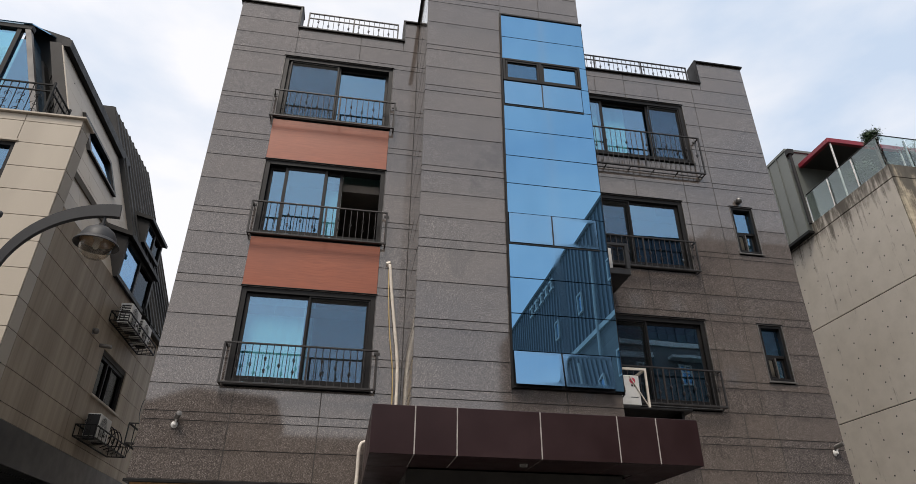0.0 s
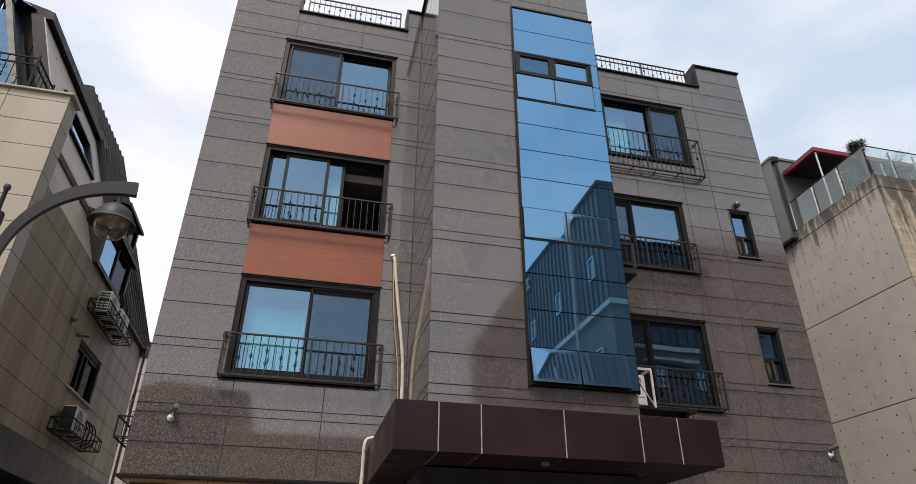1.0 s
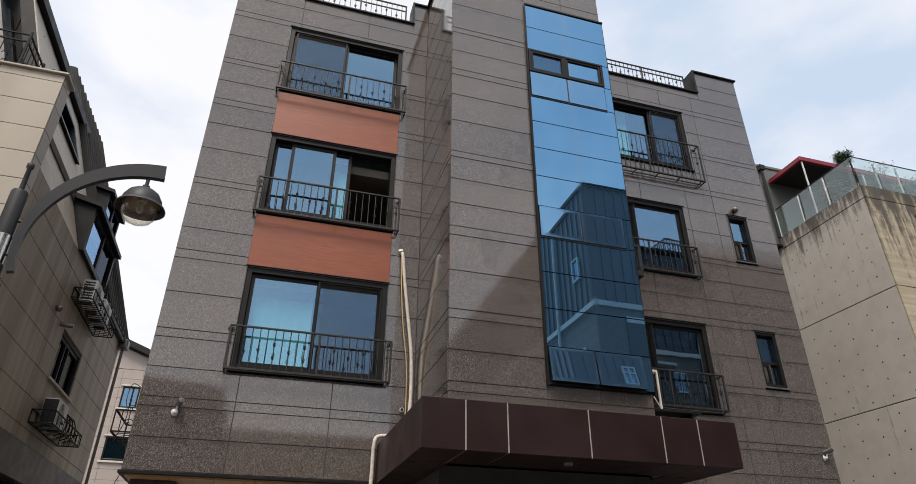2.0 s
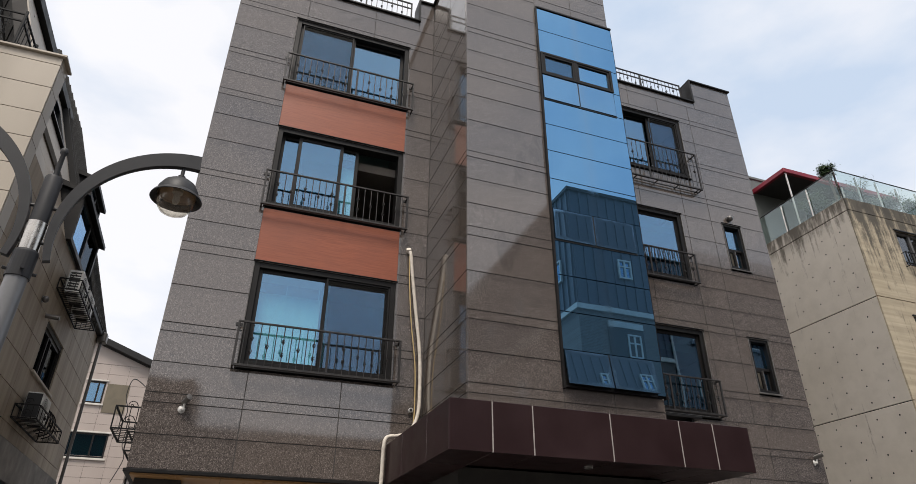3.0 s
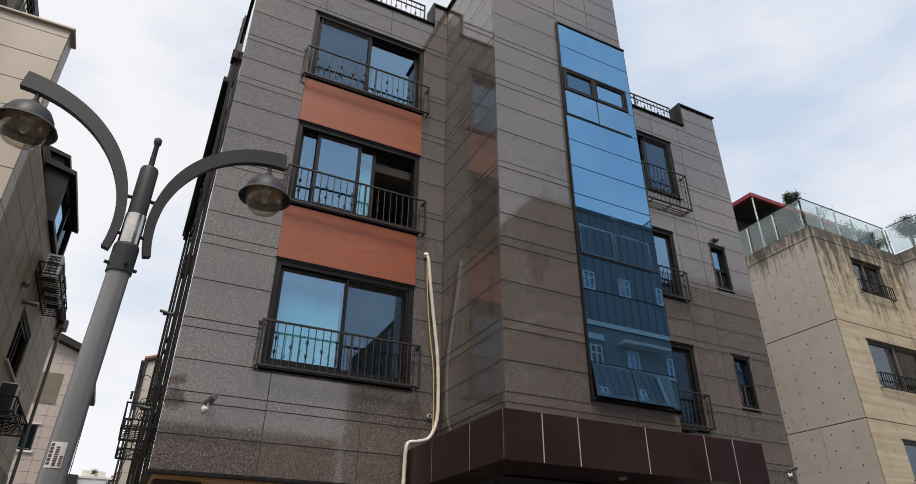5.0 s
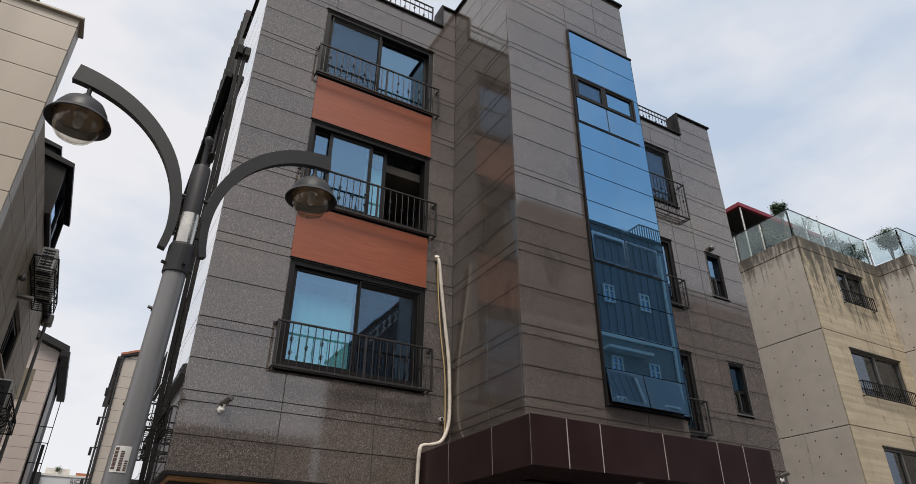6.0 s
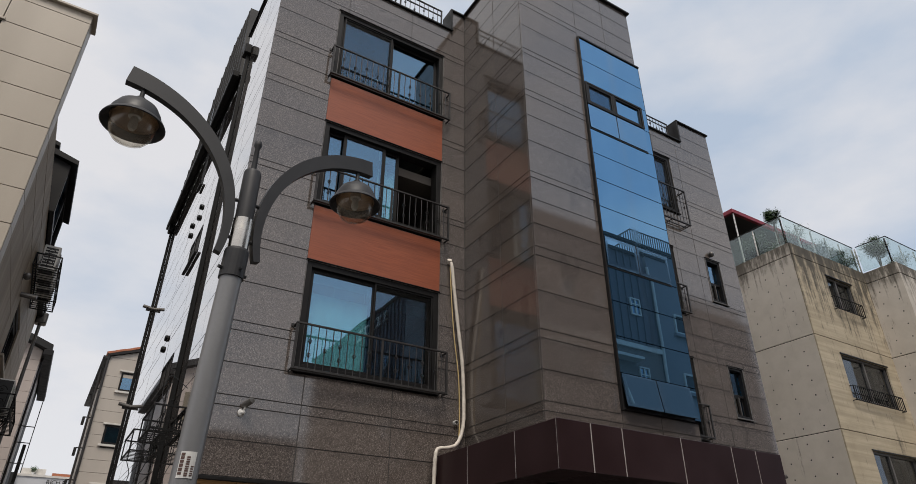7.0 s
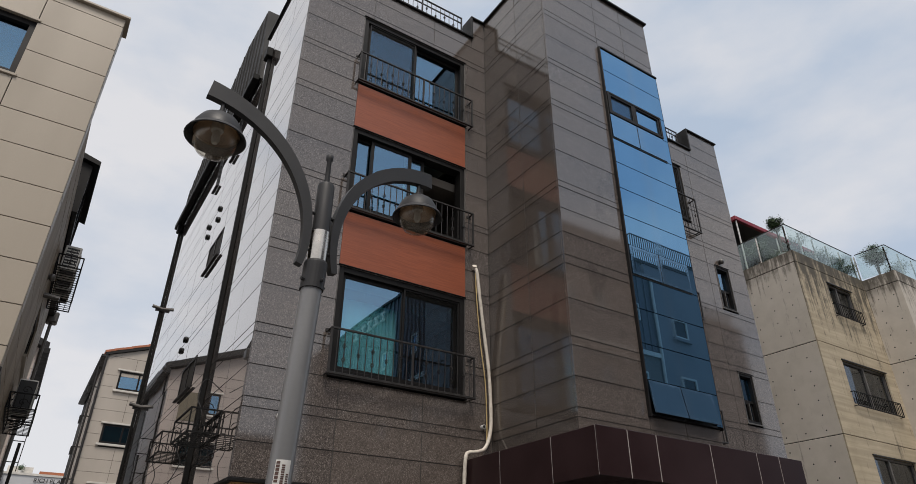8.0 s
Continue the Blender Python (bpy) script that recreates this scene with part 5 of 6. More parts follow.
# ---- small wall fixtures ----
def vent_cap(at, direction, label, group, material=None, depth=1.0):
    t = thing("vent_cap", at, label, "vent", group)
    d = Vector(direction).normalized()
    c = Vector(at)
    prof = [(0.045, 0.0), (0.05, 0.02), (0.065, 0.035), (0.072, 0.06), (0.066, 0.09), (0.045, 0.115), (0.002, 0.125)]
    bm = bmesh.new()
    add_lathe(bm, (0, 0, 0), [(r, h * depth) for r, h in prof], 16)
    bmesh.ops.transform(bm, matrix=Matrix.Translation(c) @ d.to_track_quat("Z", "Y").to_matrix().to_4x4(), verts=bm.verts)
    part("hood", bm, material or TRIM, t, smooth=True)
    bm = bmesh.new()
    add_lathe(bm, (0, 0, 0), [(0.075, 0.001), (0.075, 0.008), (0.045, 0.008)], 16)
    bmesh.ops.transform(bm, matrix=Matrix.Translation(c) @ d.to_track_quat("Z", "Y").to_matrix().to_4x4(), verts=bm.verts)
    part("flange", bm, material or TRIM, t)
    return t


vent_cap((8.36, FRONT, 9.12), (0, -1, 0), "small metal vent hood over the narrow window", "vent hoods")
for y, z in ((15.95, 6.40), (16.2, 6.22), (15.2, 9.37), (15.2, 9.08), (16.2, 9.36), (16.1, 9.04)):
    vent_cap((SIDE, y, z), (-1, 0, 0), "round black vent hood on the side wall", "vent hoods", BLACK, 0.45)
vent_cap((BX, 14.6, 6.64), (1, 0, 0), "round metal vent hood on the beige wall", "vent hoods")
for y, z in ((21.5, 9.1), (21.0, 6.05)):
    t = thing("floodlight_bar", (SIDE - 0.2, y, z), "grey tubular light on the back corner", "light", "tube lights")
    bm = tube([(SIDE - 0.30, y - 0.1, z), (SIDE + 0.0, y - 0.1, z - 0.05)], 0.05, 10)
    part("housing", bm, TRIM, t)
    part("bracket", box(SIDE - 0.2, SIDE - 0.002, y - 0.12, y - 0.06, z - 0.12, z - 0.05), FRAME, t)
t = thing("floodlight_bar", (BX + 0.2, 15.05, 6.5), "grey tubular light above the alley window", "light", "tube lights")
part("housing", tube([(BX + 0.0, 15.2, 6.50), (BX + 0.27, 15.2, 6.48)], 0.05, 10), TRIM, t)


def security_camera(at, yaw, label):
    t = thing("security_camera", (0, 0, 0), label, "camera", "wall cameras")
    bm = bmesh.new()
    add_lathe(bm, (0, 0, 0), [(0.0, 0.0), (0.055, 0.0), (0.055, 0.015), (0.03, 0.03), (0.022, 0.07), (0.0, 0.075)], 14)
    bmesh.ops.transform(bm, matrix=Matrix.Rotation(math.pi / 2, 4, "X"), verts=bm.verts)
    part("mount", bm, WHITE_PLASTIC, t, smooth=True)
    bm = bmesh.new()
    add_tube(bm, [(0, -0.05, 0), (0, -0.07, 0.06), (0, -0.09, 0.10)], 0.016, 8)
    part("arm", bm, WHITE_PLASTIC, t)
    bm = bmesh.new()
    add_lathe(bm, (0, 0, 0), [(0.0, -0.08), (0.04, -0.08), (0.043, -0.02), (0.043, 0.09), (0.0, 0.095)], 14)
    bmesh.ops.transform(bm, matrix=Matrix.Translation((0, -0.11, 0.12)) @ Matrix.Rotation(radians(72), 4, "X"), verts=bm.verts)
    part("body", bm, TRIM, t, "short grey cylindrical body", smooth=True)
    t.location = at
    t.rotation_euler = (0, 0, radians(yaw))


security_camera((-2.57, FRONT - 0.001, 3.66), 25, "grey security camera on the granite wall")
security_camera((9.10, FRONT - 0.001, 3.68), 30, "grey security camera on the granite wall")
t = thing("pipe_stub", (0.80, FRONT, 3.95), "white pipe stub in the granite wall", "pipe")
bm = tube([(0.80, FRONT - 0.001, 3.95), (0.80, FRONT - 0.06, 3.95)], 0.035, 12)
part("sleeve", bm, WHITE_PLASTIC, t)
# Black disc stands for the shade inside the pipe.
part("hole", tube([(0.80, FRONT - 0.061, 3.95), (0.80, FRONT - 0.064, 3.95)], 0.026, 12), BLACK, t)

# insulated hose down the wall corner
hose = thing("insulated_hose", (0.8, FRONT - 0.1, 3.0), "white taped air-conditioner hose running down the wall", "hose")
hp = curve_points([(0.66, FRONT - 0.02, 6.80), (0.68, FRONT - 0.07, 6.72), (0.74, FRONT - 0.07, 6.2), (0.82, FRONT - 0.06, 5.6), (0.91, FRONT - 0.06, 4.9), (0.93, FRONT - 0.07, 4.2), (0.90, FRONT - 0.08, 3.85), (0.78, FRONT - 0.10, 3.60), (0.60, FRONT - 0.12, 3.52), (0.42, FRONT - 0.14, 3.48), (0.37, FRONT - 0.15, 3.35), (0.37, FRONT - 0.12, 3.0), (0.36, FRONT - 0.1, 2.0), (0.36, FRONT - 0.1, 0.15)], 7)
part("hose_body", tube(hp, [0.030 + 0.002 * math.sin(i * 1.7) for i in range(len(hp))], 10), HOSE, hose, smooth=True)
hw = curve_points([(0.66, FRONT - 0.05, 6.70), (0.69, FRONT - 0.05, 6.1), (0.75, FRONT - 0.05, 5.4), (0.84, FRONT - 0.05, 4.7), (0.86, FRONT - 0.05, 4.0), (0.84, FRONT - 0.06, 3.65)], 6)
part("cable", tube(hw, 0.010, 6), YELLOW_WIRE, hose, "thin yellowed cable")
part("end_cap", tube([(0.66, FRONT - 0.005, 6.80), (0.64, FRONT - 0.06, 6.84)], 0.045, 8), HOSE, hose, "ragged taped end")

# outdoor units beside the stair tower
ledge = thing("unit_ledge", (5.0, 9.9, 4.1), "dark ledge with a white unit under the east window", "shelf")
part("plate", box(4.30, 6.10, 9.75, FRONT - 0.002, 4.16, 4.20, 0.006), FRAME, ledge)
part("bracket", box(4.35, 4.4, 9.8, FRONT - 0.002, 3.95, 4.16), FRAME, ledge)
part("bracket", box(5.9, 5.95, 9.8, FRONT - 0.002, 3.95, 4.16), FRAME, ledge)
unit = air_conditioner((4.78, 9.94, 4.20), 0, "white outdoor unit with a red badge on the ledge", "outdoor units")
bm = bmesh.new()
bmesh.ops.create_circle(bm, cap_ends=True, radius=0.055, segments=20, matrix=Matrix.Translation((0.27, -0.1545, 0.47)) @ Matrix.Rotation(math.pi / 2, 4, "X"))
me = finish("badge", bm, LOGO_RED)
ob = new("badge", me)
ob.parent = unit
tagged(ob, "round red badge")
bm = bmesh.new()
for k, x in enumerate((0.24, 0.285)):
    add_box(bm, x, x + 0.03, -0.155, -0.151, 0.365, 0.40)
add_box(bm, 0.21, 0.35, -0.155, -0.151, 0.17, 0.178)
ob = new("lettering_bars", finish("lettering_bars", bm, BLACK))
ob.parent = unit
stand = thing("steel_support", (5.3, 9.9, 4.2), "pale rusty angle-iron support around the unit", "support")
bm = bmesh.new()
add_box(bm, 4.35, 5.32, 9.76, 9.79, 4.86, 4.90)
add_box(bm, 5.29, 5.325, 9.76, 9.79, 4.20, 4.86)
add_box(bm, 5.29, 5.325, 9.79, FRONT - 0.003, 4.86, 4.90)
add_tube(bm, [(5.0, 9.78, 4.75), (5.30, 9.78, 4.22)], 0.012, 6)
part("angle", bm, HOSE, stand)
box3 = thing("unit_bracket", (4.9, 9.7, 6.55), "black steel bracket box holding a white unit", "shelf")
bm = bmesh.new()
add_box(bm, 4.2, 5.15, 9.45, FRONT - 0.002, 6.60, 6.72, 0.01)
add_box(bm, 5.08, 5.15, 9.45, 9.52, 6.72, 7.27, 0.006)
add_box(bm, 4.5, 5.08, 9.45, 9.52, 7.21, 7.27, 0.006)
add_prism(bm, [(9.5, 6.60), (FRONT - 0.003, 6.60), (FRONT - 0.003, 6.20)], "x", 4.22, 4.34)
part("bracket", bm, BLACK, box3)
air_conditioner((4.52, 9.85, 6.72), 0, "white outdoor unit in a black bracket", "outdoor units")

# ---- street lamp ----
def leaned(bm):
    """The pole leans a little below its arms."""
    for v in bm.verts:
        k = max(0.0, 4.0 - v.co.z) / 1.8
        v.co.x -= 0.05 * k
        v.co.y += 0.07 * k
    return bm


lamp = thing("street_lamp", (-3.88, 6.20, 0.12), "grey double-armed street lamp with domed shades and glass globes", "street lamp")
LX, LY = -3.77, 6.05
bm = bmesh.new()
add_lathe(bm, (LX, LY, 0), [(0.0, 0.12), (0.19, 0.12), (0.19, 0.16), (0.13, 0.22), (0.12, 0.7), (0.105, 0.75), (0.088, 1.4), (0.082, 3.68), (0.0, 3.68)], 24)
part("pole", leaned(bm), LAMP_POLE, lamp, "smooth grey tapered pole", smooth=True)
bm = bmesh.new()
add_lathe(bm, (LX, LY, 0), [(0.0, 3.62), (0.094, 3.62), (0.094, 3.84), (0.088, 3.86), (0.0, 3.86)], 24)
for k in range(4):
    a = k * math.pi / 2 + 0.4
    add_tube(bm, [(LX + 0.09 * math.cos(a), LY + 0.09 * math.sin(a), 3.68), (LX + 0.125 * math.cos(a), LY + 0.125 * math.sin(a), 3.68)], 0.014, 6)
part("clamp", leaned(bm), LAMP_METAL, lamp, "bolted dark clamp")
bm = bmesh.new()
add_lathe(bm, (LX, LY, 0), [(0.0, 3.85), (0.078, 3.85), (0.078, 4.13), (0.0, 4.13)], 24)
part("band", leaned(bm), CHROME, lamp, "bright steel band", smooth=True)
bm = bmesh.new()
add_lathe(bm, (LX, LY, 0), [(0.0, 4.12), (0.072, 4.12), (0.072, 4.58), (0.066, 4.60), (0.0, 4.60)], 24)
part("sleeve", bm, LAMP_METAL, lamp, "dark upper sleeve", smooth=True)
bm = bmesh.new()
add_lathe(bm, (LX, LY, 0), [(0.0, 4.58), (0.024, 4.58), (0.020, 4.85), (0.032, 4.87), (0.032, 4.91), (0.02, 4.925), (0.0, 4.93)], 14)
part("finial", bm, LAMP_METAL, lamp, "thin finial rod", smooth=True)


def lamp_arm(sign, dy, tip, reach):
    """A curved flat arm that bows out from the clamp, with the lamp head at its end."""
    d = Vector((sign, dy, 0)).normalized()
    n = Vector((-d.y, d.x, 0))
    c = Vector((LX, LY, 0))
    bm = bmesh.new()
    rings = []
    steps = 40
    for i in range(steps + 1):
        k = i / steps
        a = radians(195.5 + (tip - 195.5) * k)
        spoke = Vector((math.cos(a), 0, math.sin(a)))
        inner = 1.085 - 0.105 * k
        hub = Vector((1.225, 0, 4.10))
        rings.append([bm.verts.new(c + d * q.x + Vector((0, 0, q.z)) + n * o) for q, o in ((hub + spoke * 1.14, 0.032), (hub + spoke * 1.14, -0.032), (hub + spoke * inner, -0.032), (hub + spoke * inner, 0.032))])
    for a, b in zip(rings, rings[1:]):
        for k in range(4):
            bm.faces.new((a[k], a[(k + 1) % 4], b[(k + 1) % 4], b[k]))
    bm.faces.new(rings[0])
    bm.faces.new(rings[-1][::-1])
    for z in (3.96, 4.30):
        add_tube(bm, [c + d * 0.06 + Vector((0, 0, z)), c + d * 0.125 + Vector((0, 0, z))], 0.016, 8)
    arm = part("arm", bm, LAMP_METAL, lamp, "curved dark flat arm")
    h = c + d * reach
    bm = bmesh.new()
    add_lathe(bm, (h.x, h.y, 0), [(0.0, 5.09), (0.018, 5.09), (0.018, 4.97), (0.035, 4.965), (0.035, 4.93), (0.06, 4.925), (0.10, 4.905), (0.15, 4.865), (0.185, 4.80), (0.196, 4.745), (0.225, 4.722), (0.238, 4.695), (0.23, 4.69), (0.212, 4.712), (0.185, 4.735), (0.16, 4.80), (0.10, 4.88), (0.0, 4.90)], 32)
    sh = part("shade", bm, LAMP_METAL, lamp, "domed dark metal shade with a flared rim", smooth=True)
    bm = bmesh.new()
    add_lathe(bm, (h.x, h.y, 0), [(0.172, 4.77), (0.174, 4.72), (0.169, 4.66), (0.152, 4.605), (0.124, 4.565), (0.080, 4.54), (0.040, 4.530), (0.0, 4.527), (0.0, 4.533), (0.038, 4.536), (0.076, 4.546), (0.118, 4.572), (0.145, 4.61), (0.161, 4.66), (0.166, 4.72), (0.164, 4.77)], 32)
    gl = part("globe", bm, GLOBE, lamp, "clear slightly dusty glass globe", smooth=True)
    gl.visible_shadow = False
    bm = bmesh.new()
    add_lathe(bm, (h.x, h.y, 0), [(0.178, 4.742), (0.157, 4.797), (0.098, 4.872), (0.052, 4.884), (0.052, 4.878), (0.094, 4.866), (0.152, 4.794), (0.172, 4.742)], 32)
    part("reflector", bm, REFLECTOR, lamp, "tan-brown inner reflector of the shade", smooth=True)
    bm = bmesh.new()
    add_lathe(bm, (h.x, h.y, 0), [(0.0, 4.84), (0.05, 4.84), (0.05, 4.77), (0.03, 4.76), (0.034, 4.68), (0.02, 4.65), (0.0, 4.645)], 16)
    part("bulb", bm, WHITE_PLASTIC, lamp, "unlit bulb and socket", smooth=True)


lamp_arm(1, 0.17, 94.5, 1.0)
lamp_arm(-1, 0.0, 98.0, 0.95)
sticker = thing("paper_sticker", (LX - 0.05, LY - 0.02, 2.3), "white paper sticker with red-brown printed bars on the lamp pole", "sticker")


def pole_patch(bm, a0, a1, z0, z1, r):
    k = 8
    cols = [[bm.verts.new((LX + rr * math.sin(radians(a0 + (a1 - a0) * i / k)), LY - rr * math.cos(radians(a0 + (a1 - a0) * i / k)), z)) for rr, z in ((r, z0), (r, z1), (r - 0.001, z1), (r - 0.001, z0))] for i in range(k + 1)]
    for a, b in zip(cols, cols[1:]):
        for j in range(4):
            bm.faces.new((a[j], b[j], b[(j + 1) % 4], a[(j + 1) % 4]))
    return bm


def pole_r(z):
    return 0.088 - 0.006 * (z - 1.4) / 2.28


part("sheet", leaned(pole_patch(bmesh.new(), -44, 24, 2.1692, 2.3350, 0.089)), WHITE_PLASTIC, sticker)
STICKER_INK = paint_material("red_brown_ink", (0.10, 0.055, 0.045), 0.6, 0, 0.2)
for a0, w_, pieces in ((-40, 16, [(2.1887, 2.2050), (2.2096, 2.2310), (2.2355, 2.2570), (2.2616, 2.2797), (2.2843, 2.3025), (2.3070, 2.3253)]), (-14, 14, [(2.1790, 2.1901), (2.1933, 2.2031), (2.2083, 2.2180), (2.2212, 2.2310), (2.2355, 2.2453), (2.2505, 2.2603), (2.2654, 2.2752), (2.2797, 2.2895), (2.2940, 2.3038)]), (8, 12, [(2.1823, 2.1901), (2.1953, 2.2031), (2.2096, 2.2173), (2.2239, 2.2317), (2.2382, 2.2460)])):
    for z0, z1 in pieces:
        part("print_bar", leaned(pole_patch(bmesh.new(), a0, a0 + w_, z0, z1, 0.0905)), STICKER_INK, sticker)


# ---- concrete house ----
conc = thing("concrete_house", (18.0, 15.0, 0), "cast-concrete house with a glazed roof terrace and water-stained walls", "building")
KX, KY, KTOP = 13.58, 11.0, 11.36
K2X, K2Y = 17.80, 9.92
con_holes = [(15.2, 16.62, 9.50, 10.60), (14.68, 17.2, 6.55, 7.88), (14.85, 17.2, 3.75, 5.10)]
JZ = (5.55, 8.30, 10.96)
levels = [0.12, *JZ, KTOP]


for z0, z1 in zip(levels, levels[1:]):
    k_side = part("wall", box(KX, KX + 0.4, KY + 0.045, 22.0, z0 + (0.012 if z0 > 1 else 0), z1 - (0.012 if z1 < KTOP else 0), 0.006), CONCRETE, conc, "smooth concrete side wall with formwork tie holes")
part("joint", box(KX + 0.02, KX + 0.38, KY + 0.06, 21.98, 0.2, KTOP - 0.02), JOINT, conc, "dark recessed pour joint")
for z0, z1 in zip(levels, levels[1:]):
    fb_ = bmesh.new()
    rows = sorted({z0, z1, *[q for h in con_holes for q in h[2:] if z0 < q < z1]})
    for a, b, lo, hi in cells_of(rows, [KX, K2X + 0.1], con_holes):
        add_box(fb_, a, b, KY, KY + 0.04, lo + (0.012 if lo in JZ else 0), hi - (0.012 if hi in JZ else 0))
    part("wall", fb_, BOARD_CONCRETE, conc, "board-marked concrete front wall, dark with stains")
part("joint", backing(cells_of([0.2, 3.75, 5.10, 6.55, 7.88, 9.50, 10.60, KTOP - 0.02], [KX + 0.41, K2X + 0.05], con_holes), KY + 0.045, KY + 0.34), JOINT, conc)
for z0, z1 in zip(levels, levels[1:]):
    bm = bmesh.new()
    add_box(bm, K2X, 24.0, K2Y, 22.0, z0 + (0.012 if z0 > 1 else 0), z1 - (0.012 if z1 < KTOP else 0), 0.006)
    part("bay", bm, CONCRETE, conc, "projecting smooth concrete bay")
part("joint", box(K2X + 0.02, 23.9, K2Y + 0.02, 21.9, 0.2, KTOP - 0.02), JOINT, conc)
part("terrace_floor", box(KX + 0.4, K2X, KY + 0.35, 22.0, KTOP - 0.3, KTOP - 0.1), ROOM, conc)
# Raised black discs paint the shade of the tie holes; nothing is recessed.
bm = bmesh.new()
add_lathe(bm, (0, 0, 0), [(0.0, -0.003), (0.022, -0.003), (0.022, 0.002), (0.014, 0.003), (0.0, 0.003)], 10)
hole_me = finish("tie_hole", bm, BLACK)
for i in range(10):
    for j in range(18):
        y, z = 11.45 + i * 0.62, 4.0 + j * 0.43
        if any(abs(z - q) < 0.1 for q in JZ) or z > 11.2:
            continue
        shared("tie_hole", hole_me, k_side, (KX - 0.0005, y, z + (0.02 if i % 2 else 0)), (0, -math.pi / 2, 0))
for i in range(2):
    for j in range(13):
        shared("tie_hole", hole_me, k_side, (K2X - 0.0005, 10.2 + i * 0.5, 5.8 + j * 0.43), (0, -math.pi / 2, 0))


def concrete_window(x0, x1, z0, z1, split, rail_h):
    bm = bmesh.new()
    ring(bm, x0, x1, KY + 0.06, KY + 0.16, z0, z1, 0.06)
    xm = x0 + (x1 - x0) * split
    add_box(bm, xm - 0.04, xm + 0.04, KY + 0.06, KY + 0.16, z0 + 0.06, z1 - 0.06)
    w = part("window", bm, TRIM, conc, "aluminium window with a low black rail")
    for a, b in ((x0 + 0.06, xm - 0.04), (xm + 0.04, x1 - 0.06)):
        pn = part("pane", box(a, b, KY + 0.11, KY + 0.118, z0 + 0.06, z1 - 0.06), GREY_GLASS, w)
    # Darkened sheet closes the opening where the unlit room would be.
    part("lining", box(x0, x1, KY + 0.5, KY + 0.54, z0, z1), ROOM, w)
    part("head_drip", box(x0 - 0.04, x1 + 0.04, KY - 0.04, KY + 0.05, z1 + 0.002, z1 + 0.03), BLACK, w)
    if rail_h:
        bm = bmesh.new()
        ry = KY - 0.12
        for z in (z0 - 0.08, z0 - 0.08 + rail_h):
            add_box(bm, x0 - 0.06, x1 + 0.06, ry - 0.012, ry + 0.012, z - 0.012, z + 0.012)
        for x in (x0 - 0.06, x1 + 0.06):
            add_box(bm, x - 0.012, x + 0.012, ry - 0.012, ry + 0.012, z0 - 0.08, z0 - 0.08 + rail_h)
            for z in (z0 - 0.08, z0 - 0.08 + rail_h):
                add_box(bm, x - 0.01, x + 0.01, ry, KY - 0.001, z - 0.01, z + 0.01)
        r = part("railing", bm, IRON, conc, "low black window rail")
        n = int((x1 - x0 + 0.12) / 0.105)
        me = finish("bar", box(-0.007, 0.007, -0.007, 0.007, 0, rail_h), IRON)
        for k in range(1, n):
            shared("bar", me, r, (x0 - 0.06 + (x1 - x0 + 0.12) * k / n, ry, z0 - 0.08))


for (x0, x1, z0, z1), sp, rh in zip(con_holes, (0.42, 0.5, 0.4), (0.42, 0.42, 0.42)):
    concrete_window(x0, x1, z0, z1, sp, rh)

# green metal stair head
gm = thing("metal_stair_head", (14.6, 15.5, 11.36), "grey-green seam-metal stair enclosure on the terrace", "enclosure")
part("body", box(KX - 0.18, 16.0, 14.15, 18.5, 11.10, 14.08), GREEN_METAL, gm)
me = finish("seam", box(-0.03, 0.0, -0.012, 0.012, 11.12, 14.07), GREEN_METAL)
for y in (14.6, 15.05, 15.5, 15.95, 16.4):
    shared("seam", me, gm, (KX - 0.18, y, 0))
part("fascia", box(KX - 0.21, 16.05, 14.11, 18.5, 14.08, 14.18, 0.01), GREEN_METAL, gm, "projecting roof edge")
part("skirt", box(KX - 0.2, 16.0, 14.12, 18.5, 11.02, 11.1), IRON, gm, "black foot flashing")
bm = bmesh.new()
add_tube(bm, [(KX - 0.1, 14.06, 14.0), (KX - 0.1, 14.06, 11.3)], 0.05, 10)
add_box(bm, KX - 0.2, KX + 0.0, 13.98, 14.14, 13.9, 14.08)
part("downpipe", bm, DARK_METAL, gm)

# red awning over the terrace
aw = thing("terrace_awning", (16.0, 13.6, 11.4), "dark red framed awning over the roof terrace", "awning")
bm = bmesh.new()
add_box(bm, KX + 0.12, 18.8, 12.70, 12.82, 13.42, 13.58, 0.01)
add_box(bm, KX + 0.12, KX + 0.24, 12.82, 14.1, 13.42, 13.58, 0.01)
part("fascia", bm, RED_AWNING, aw)
part("cover", box(KX + 0.2, 18.8, 12.75, 16.0, 13.58, 13.62), RED_AWNING, aw)
part("lining", box(KX + 0.24, 18.8, 12.83, 16.0, 13.50, 13.56), BLACK, aw, "dark underside")
for x in (13.8, 16.2, 18.6):
    part("post", box(x - 0.02, x + 0.02, 12.74, 12.78, 11.2, 13.42, 0.004), WHITE_PLASTIC, aw)
part("back_wall", box(15.5, 19.0, 14.6, 14.7, 11.2, 13.5), DARK_METAL, aw, "dark wall under the awning")

# glass balustrade
bal = thing("glass_balustrade", (16.0, 11.2, 11.36), "clear glass balustrade with steel posts on the terrace edge", "balustrade")
GZ0, GZ1 = KTOP + 0.05, 12.38


